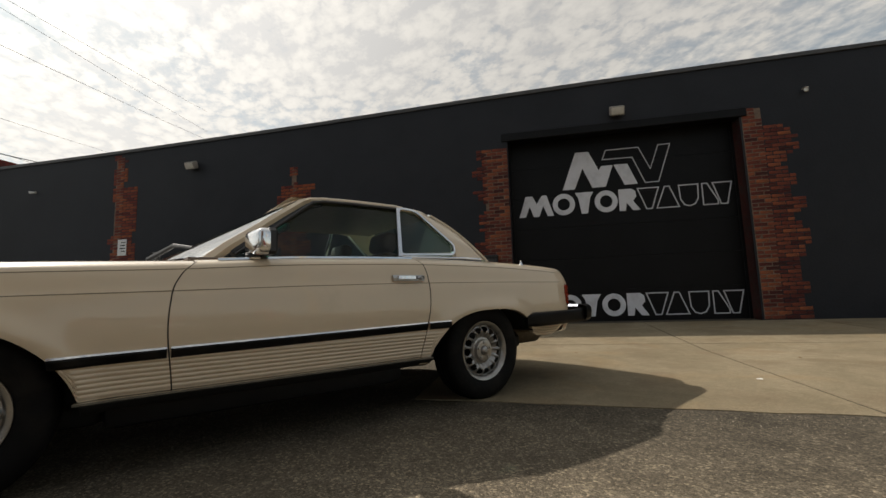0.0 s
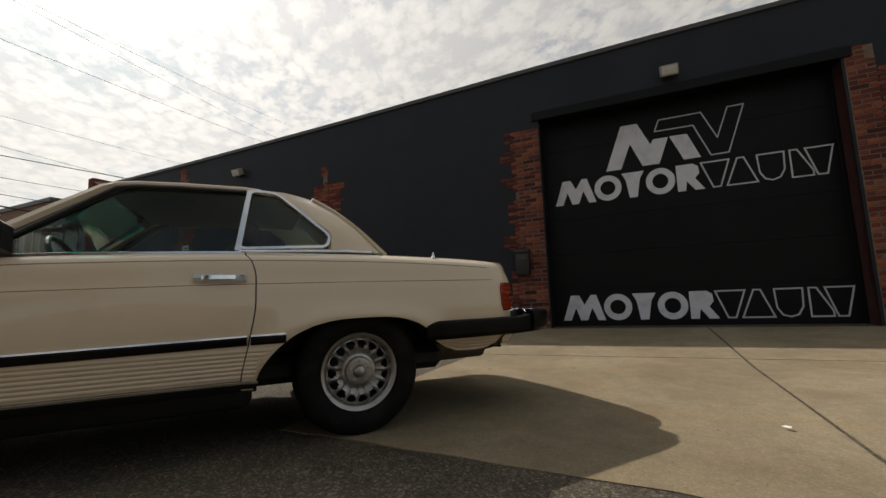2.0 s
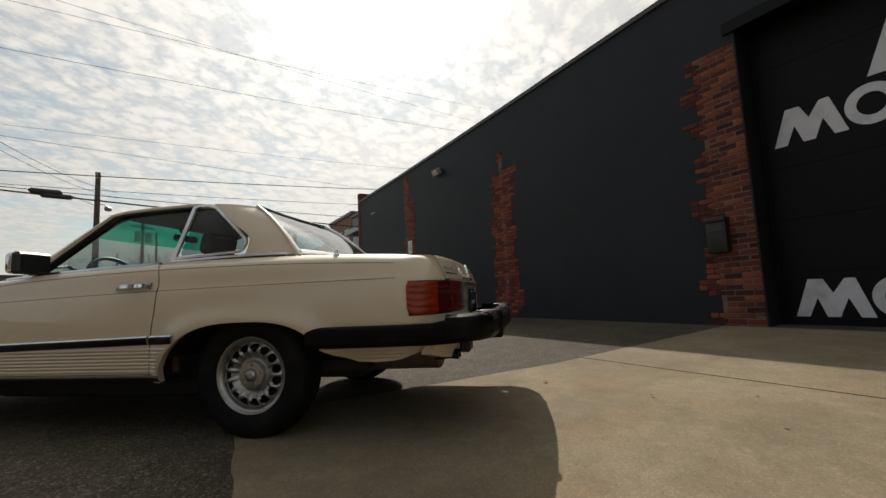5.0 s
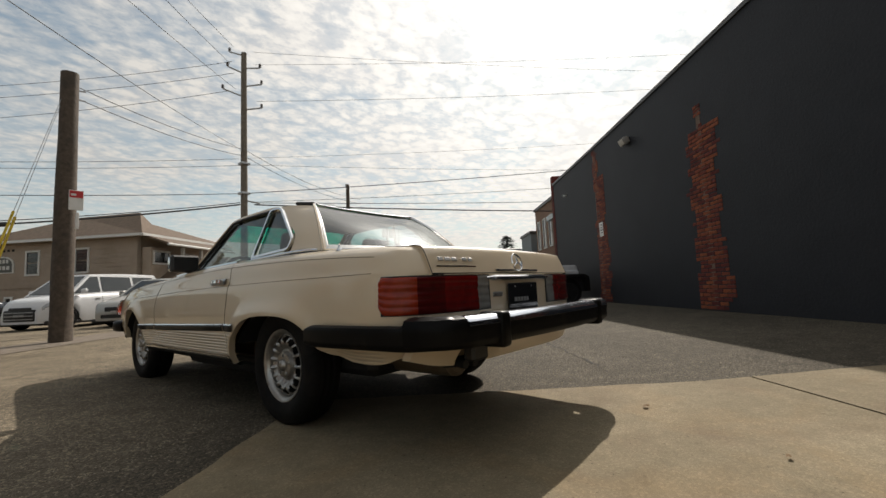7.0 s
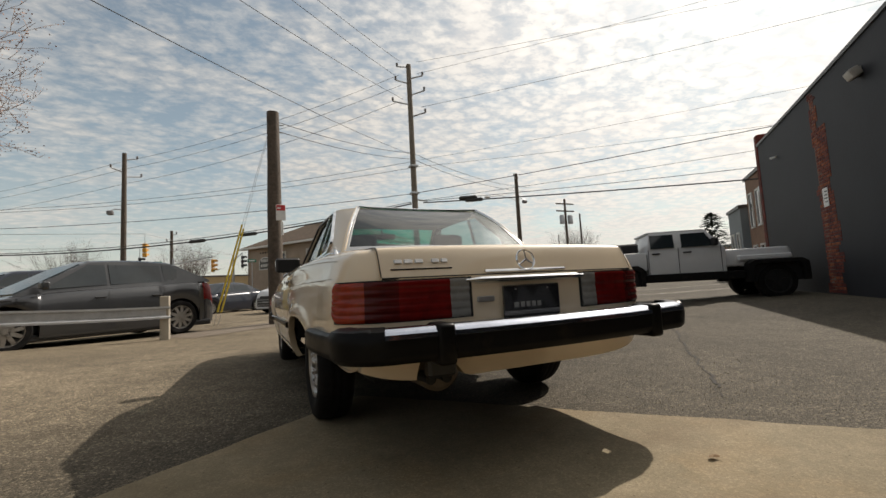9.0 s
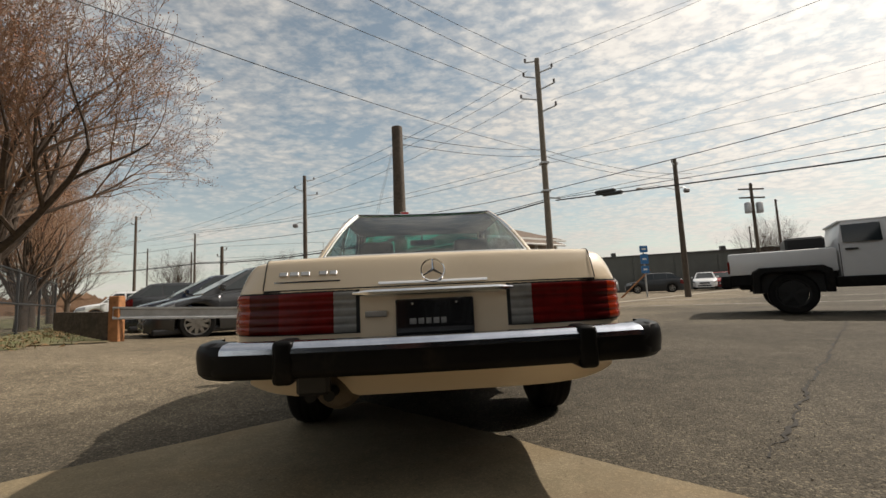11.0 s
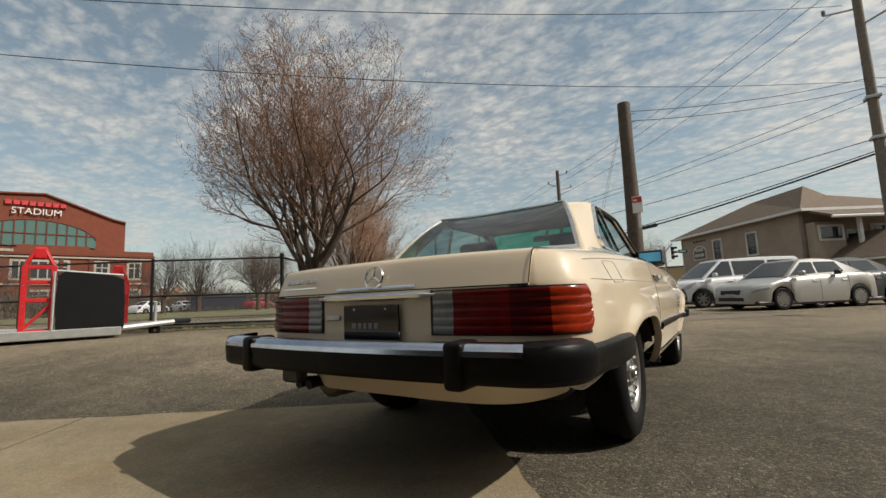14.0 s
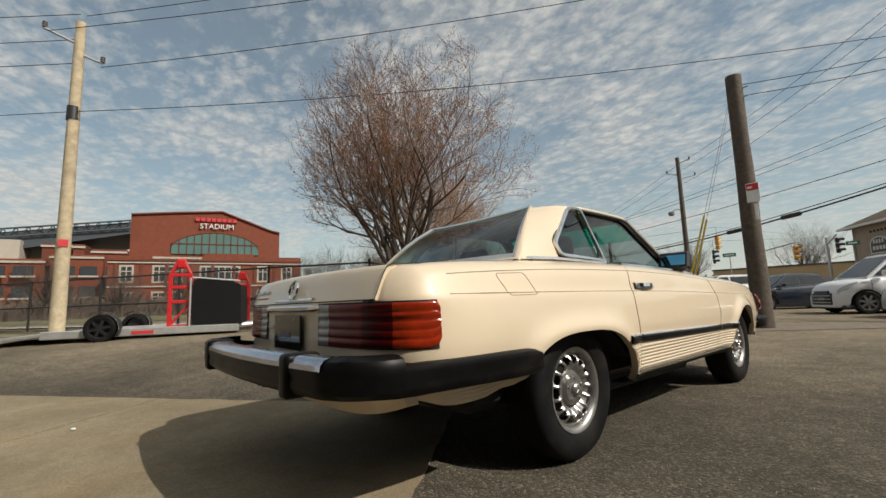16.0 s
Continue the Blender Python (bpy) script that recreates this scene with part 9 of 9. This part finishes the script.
# traffic signals, signs
def signal(x, y, z, rz, pole_xy=None, body="traffic_yellow"):
    s = thing("traffic_signal", "yellow three-lamp traffic signal seen from behind" if body == "traffic_yellow" else "dark three-lamp traffic signal seen from the side", "traffic light", (0, 0, 0), 0, "traffic signals")
    m = Matrix.Translation((x, y, z)) @ Matrix.Rotation(radians(rz), 4, "Z")
    for k, c in enumerate(("lens_red", "lens_orange", "sign_green")):
        zc = 0.28 - 0.28 * k
        hs = part("housing", box((-0.12, -0.06, zc - 0.13), (0.12, 0.08, zc + 0.13), 0.03, m), body, s)
        part("lens", revolve([(0.0, -0.064), (0.09, -0.064), (0.10, -0.05)], 12, "y", (0, 0, 0)), c, hs).matrix_world = m @ Matrix.Translation((0, 0, zc))
        rows = [[m @ Vector((r * math.cos(a), yy, zc + r * math.sin(a))) for yy, r in ((-0.06, 0.115), (-0.27, 0.105))] for a in lin(-0.2, math.pi + 0.2, 9)]
        part("visor", grid(rows), body, hs)
    if pole_xy:
        px, py = pole_xy
        part("mast", tube([(px, py, 0), (px, py, z + 0.6)], 0.07, 8), "galv", s)
        part("mast_arm", tube([(px, py, z + 0.2), (x, y, z + 0.60)], 0.035, 8), "galv", s)
        part("hanger", tube([(x, y, z + 0.3), (x, y, z + 0.62)], 0.02, 6), "galv", s)
    else:
        part("hanger", tube([(x, y, z + 0.3), (x, y, z + 1.0)], 0.02, 6), "galv", s)
        part("span_wire", tube([(-14.2, 29.3, z + 1.1), (x, y, z + 1.0), (-1.9, 30.6, 3.66)], 0.012, 5), "galv", s)


signal(-6.62, 28.1, 3.80, 160)
signal(-6.85, 28.0, 2.95, 100, None, "black_plain")
signal(-3.05, 28.9, 2.82, 60, (-5.4, 30.0))
signal(-1.30, 29.2, 3.06, 75, (-1.9, 30.6), "black_plain")
for x0, x1, y, z in ((-6.45, -5.75, 28.2, 3.0), (-1.0, -0.45, 29.25, 3.12)):
    st = thing("street_sign", "green street name sign over the crossing", "sign", group="street signs")
    part("plate", box((x0, y, z - 0.11), (x1, y + 0.03, z + 0.11), 0.01), "sign_green", st)
    part("bar", box((x0 + 0.1, y - 0.012, z - 0.04), (x1 - 0.1, y - 0.002, z + 0.04)), "white_plain", st, smooth=False)
    part("post", tube([((x0 + x1) / 2, y + 0.08, 0), ((x0 + x1) / 2, y + 0.08, z + 0.15)], 0.03, 8), "galv", st)
bs = thing("route_sign", "blue route markers on a wooden post", "sign", (13.6, 22.0, 0))
part("post", tube([(0, 0, 0), (0, 0, 2.9)], 0.05, 8), "galv", bs)
for z0, z1, m in ((2.65, 3.05, "sign_blue"), (1.95, 2.55, "sign_blue"), (1.4, 1.85, "sign_blue")):
    p = part("plate", box((-0.24, -0.06, z0), (0.24, -0.03, z1), 0.04), m, bs)
    part("bar", box((-0.12, -0.066, (z0 + z1) / 2 - 0.05), (0.12, -0.058, (z0 + z1) / 2 + 0.05)), "white_plain", p, smooth=False)
part("stay", tube([(-1.6, 0, 0), (0.3, 0, 1.6)], 0.05, 6), "wood_orange", bs)
bn = thing("refuse_bin", "blue wheeled refuse container by the outbuilding", "bin", (9.6, 28.2, 0.0))
part("body", box((-0.5, -0.4, 0.05), (0.5, 0.4, 1.0), 0.05), "sign_blue", bn)
part("lid", box((-0.53, -0.43, 1.0), (0.53, 0.43, 1.1), 0.03), "sign_blue", bn)

# ---- stadium ----


def stadium():
    s = thing("stadium", "huge red brick stadium with an arched green glass front", "stadium")
    a, b = Vector((-197.45, 13.69, 0)), Vector((-186.15, 66.15, 0))
    d = (b - a).normalized()
    ln = (b - a).length
    nrm = Vector((d.y, -d.x, 0))
    fp = frame_place(a, d, nrm)
    main = [(0, 0), (ln, 0), (ln, 33.4), (ln * 0.93, 34.2), (ln * 0.58, 41.3), (ln * 0.30, 40.0), (0, 38.2)]
    part("main_hall", prism(main, -60, fp), "stad_brick", s, smooth=False)
    part("roof_edge", tube([fp(x, z + 0.3, 0.3) for x, z in main[2:]], 0.5, 6), "stad_brick_dark", s)
    # arched glass
    c, hw = ln * 0.545, ln * 0.295
    arch = [(c - hw, 23.6), (c + hw, 23.6), (c + hw, 26.3)] + [(c + hw * math.cos(t), 26.3 + 6.2 * math.sin(t) ** 1.2) for t in lin(0, math.pi, 17)[1:-1]] + [(c - hw, 26.3)]
    gl = part("glass_front", prism(arch, 0.5, fp), "green_glass", s, "green glazed arched front", smooth=False)
    for k in range(1, 12):
        x = c - hw + 2 * hw * k / 12
        top = 26.3 + 6.2 * max(0, 1 - ((x - c) / hw) ** 2) ** 0.6
        part("mullion", prism([(x - 0.16, 23.6), (x + 0.16, 23.6), (x + 0.16, top), (x - 0.16, top)], 0.8, fp), "stad_brick_dark", gl, smooth=False)
    part("transom", prism([(c - hw, 27.6), (c + hw, 27.6), (c + hw, 27.9), (c - hw, 27.9)], 0.8, fp), "stad_brick_dark", gl, smooth=False)
    part("arch_trim", tube([fp(x, z, 0.6) for x, z in arch[2:]], 0.18, 6), "stad_brick_dark", gl)
    # lettering: the readable word, and a red bar row above it
    for k in range(8):
        x0 = ln * 0.40 + k * ln * 0.036
        part("sign_bar", prism([(x0, 37.2), (x0 + ln * 0.028, 37.2), (x0 + ln * 0.028, 38.6), (x0, 38.6)], 0.8, fp), "red_plain", s, smooth=False)
    fc = bpy.data.curves.new("lettering", "FONT")
    fc.body, fc.size, fc.extrude, fc.align_x = "STADIUM", 3.0, 0.2, "CENTER"
    tmp = new("lettering", fc)
    me = bpy.data.meshes.new_from_object(tmp.evaluated_get(bpy.context.evaluated_depsgraph_get()))
    bpy.data.objects.remove(tmp)
    me.materials.append(M["white_trim"])
    lt = new("lettering", me)
    lt.parent = s
    lt["label"] = "white raised letters"
    lt.matrix_world = Matrix(((d.x, 0, nrm.x, 0), (d.y, 0, nrm.y, 0), (0, 1, 0, 0), (0, 0, 0, 1)))
    lt.matrix_world = Matrix.Translation(fp(ln * 0.545, 34.2, 0.8)) @ Matrix(((d.x, 0, nrm.x, 0), (d.y, 0, nrm.y, 0), (0, 1, 0, 0), (0, 0, 0, 1)))
    # lower front building
    e = thing("stadium_entrance", "lower red brick entrance building with stone-framed windows", "building")
    fe = frame_place(fp(-2, 0, 26), d, nrm)
    W = ln * 1.12
    part("wall", prism([(0, 0), (W, 0), (W, 20.0), (W * 0.72, 20.0), (W * 0.72, 21.0), (W * 0.45, 21.0), (W * 0.45, 19.6), (0, 19.6)], -20, fe), "stad_brick", e, smooth=False)
    part("cornice", prism([(-0.4, 18.0), (W + 0.4, 18.0), (W + 0.4, 18.6), (-0.4, 18.6)], 0.7, fe), "stad_brick_dark", e, smooth=False)
    part("name_panel", prism([(W * 0.20, 18.8), (W * 0.44, 18.8), (W * 0.44, 19.5), (W * 0.20, 19.5)], 0.5, fe), "stone", e, smooth=False)
    for x, w, rows in ((0.05, 4, 1), (0.20, 9, 1), (0.43, 13, 1), (0.74, 4, 1), (0.88, 4, 1), (0.05, 4, 0), (0.20, 9, 0), (0.47, 9, 0), (0.74, 4, 0), (0.88, 4, 0)):
        z, h = (10.6, 6.0) if rows else (2.6, 5.2)
        wn = window(e, fe, W * x + w / 2, z, w, h, panes=1, trim="stone", fw=0.6)
        for q in range(1, int(w // 2)):
            part("bar", prism([(W * x + 2 * q - 0.15, z + 0.6), (W * x + 2 * q + 0.15, z + 0.6), (W * x + 2 * q + 0.15, z + h - 0.6), (W * x + 2 * q - 0.15, z + h - 0.6)], 0.3, fe), "stone", wn, smooth=False)
        part("transom", prism([(W * x + 0.5, z + h * 0.62), (W * x + w - 0.5, z + h * 0.62), (W * x + w - 0.5, z + h * 0.62 + 0.3), (W * x + 0.5, z + h * 0.62 + 0.3)], 0.3, fe), "stone", wn, smooth=False)
    for z in (9.2, 17.2):
        part("stone_band", prism([(0, z), (W, z), (W, z + 0.45), (0, z + 0.45)], 0.5, fe), "stone", e, smooth=False)
    for k in range(9):
        x = W * (0.03 + 0.115 * k)
        part("pier", prism([(x, 0), (x + 0.9, 0), (x + 0.9, 18), (x, 18)], 0.4, fe), "stad_brick_dark", e, smooth=False)
    # left wing with roof trusses
    w = thing("stadium_wing", "stepped brick stadium wing under a dark roof truss", "building")
    fw_ = frame_place(a, -d, nrm)
    for x0, x1, z, o in ((0, 10, 24, 6), (6, 20, 21.5, 10), (16, 24, 26, 4), (22, 44, 20, 8), (40, 80, 24, -6), (46, 52, 27, 2), (12, 15, 25.5, 7)):
        part("wing_block", prism([(x0, 0), (x1, 0), (x1, z), (x0, z)], -30, lambda p, q, dd, o=o: fw_(p, q, dd + o)), "stad_brick" if x0 % 4 else "stad_brick_dark", w, smooth=False)
        part("stone_band", prism([(x0 - 0.3, z - 1.4), (x1 + 0.3, z - 1.4), (x1 + 0.3, z - 0.7), (x0 - 0.3, z - 0.7)], 0.5, lambda p, q, dd, o=o: fw_(p, q, dd + o)), "stone", w, smooth=False)
    for x0, x1 in ((1, 5), (7.5, 12), (13.5, 18), (24, 29), (31, 36), (38, 43)):
        for z0, z1 in ((14.2, 17.4), (7.0, 10.5)):
            part("window", prism([(x0, z0), (x1, z0), (x1, z1), (x0, z1)], 0.6, lambda p, q, dd: fw_(p, q, dd + 10.0)), "pane_dark", w, smooth=False)
            part("window_sill", prism([(x0 - 0.5, z0 - 0.6), (x1 + 0.5, z0 - 0.6), (x1 + 0.5, z0), (x0 - 0.5, z0)], 0.9, lambda p, q, dd: fw_(p, q, dd + 10.0)), "stone", w, smooth=False)
    part("pale_block", prism([(30, 20), (40, 20), (40, 27), (30, 27)], -10, lambda p, q, dd: fw_(p, q, dd + 3)), "stone", w, smooth=False)
    bm = bmesh.new()
    add_prism(bm, [(0, 35.5), (0, 31), (60, 18), (60, 26.0)], -40, fw_)
    part("roof_slope", bm, "truss", w, smooth=False)
    for z0, z1 in ((36.0, 27.5), (33.0, 24.5)):
        part("truss_chord", tube([fw_(0, z0, 1), fw_(80, z1 - 3, 1)], 0.35, 6), "truss", w)
    for k in range(24):
        x = 3.2 * k
        zt, zb = 36.0 - 8.5 * x / 60, 33.0 - 8.5 * x / 60
        part("truss_web", tube([fw_(x, zt, 1), fw_(x + 1.6, zb - 0.2, 1), fw_(x + 3.2, zt - 0.4, 1)], 0.22, 5), "truss", w)


stadium()
# tree belt and low hedge that close the horizon
def far_belt():
    bm = bmesh.new()
    r = random.Random(12)
    for k in range(5200):
        a = r.uniform(-0.75, 1.9) + math.pi / 2 + 0.45
        dist = r.uniform(105, 150)
        x, y = dist * math.cos(a), dist * math.sin(a)
        h = r.uniform(0, 1) ** 1.5 * (3.5 + 3.0 * noise.noise((a * 9, 0, 0)))
        s = r.uniform(0.5, 1.3)
        t = Vector((-math.sin(a), math.cos(a), 0)) * s
        up = Vector((r.uniform(-0.3, 0.3), r.uniform(-0.3, 0.3), 1)) * s * 1.2
        c = Vector((x, y, max(0.2, h)))
        bm.faces.new([bm.verts.new(c - t), bm.verts.new(c + t * 0.3 - up * 0.3), bm.verts.new(c + t), bm.verts.new(c + up)])
    tagged(obj("tree_belt", bm, "twig", smooth=False), "distant belt of bare brown trees on the skyline", "trees", kind="stuff")


far_belt()


def thicket(label, a0, a1, d0, d1, height, count, seed):
    """Bare brush seen over the cars beyond the fence: many thin upright stems and twigs."""
    bm = bmesh.new()
    r = random.Random(seed)
    for k in range(count):
        a, dist = radians(r.uniform(a0, a1)), r.uniform(d0, d1)
        p = Vector((dist * math.cos(a), dist * math.sin(a), 0.1))
        h = height * r.uniform(0.35, 1.0) * (0.75 + 0.5 * noise.noise((a * 14, seed, 0)))
        lean = Vector((r.gauss(0, 0.45), r.gauss(0, 0.45), 0)) * h
        t = Vector((-math.sin(a), math.cos(a), 0)) * r.uniform(0.015, 0.06)
        z = r.uniform(0.0, 0.7) * h
        b, e = p + Vector((0, 0, z)) + lean * 0.3, p + lean + Vector((0, 0, h))
        bm.faces.new([bm.verts.new(b - t), bm.verts.new(b + t), bm.verts.new(e)])
    tagged(obj("brush_thicket", bm, "twig_far", smooth=False), label, "bushes", kind="stuff")


thicket("dense dark bare brush beyond the far cars", 135, 196, 66, 84, 6.0, 9000, 3)
thicket("low brown hedge along the far lawn", 140, 190, 58, 61, 1.3, 1500, 5)
build_bricks()
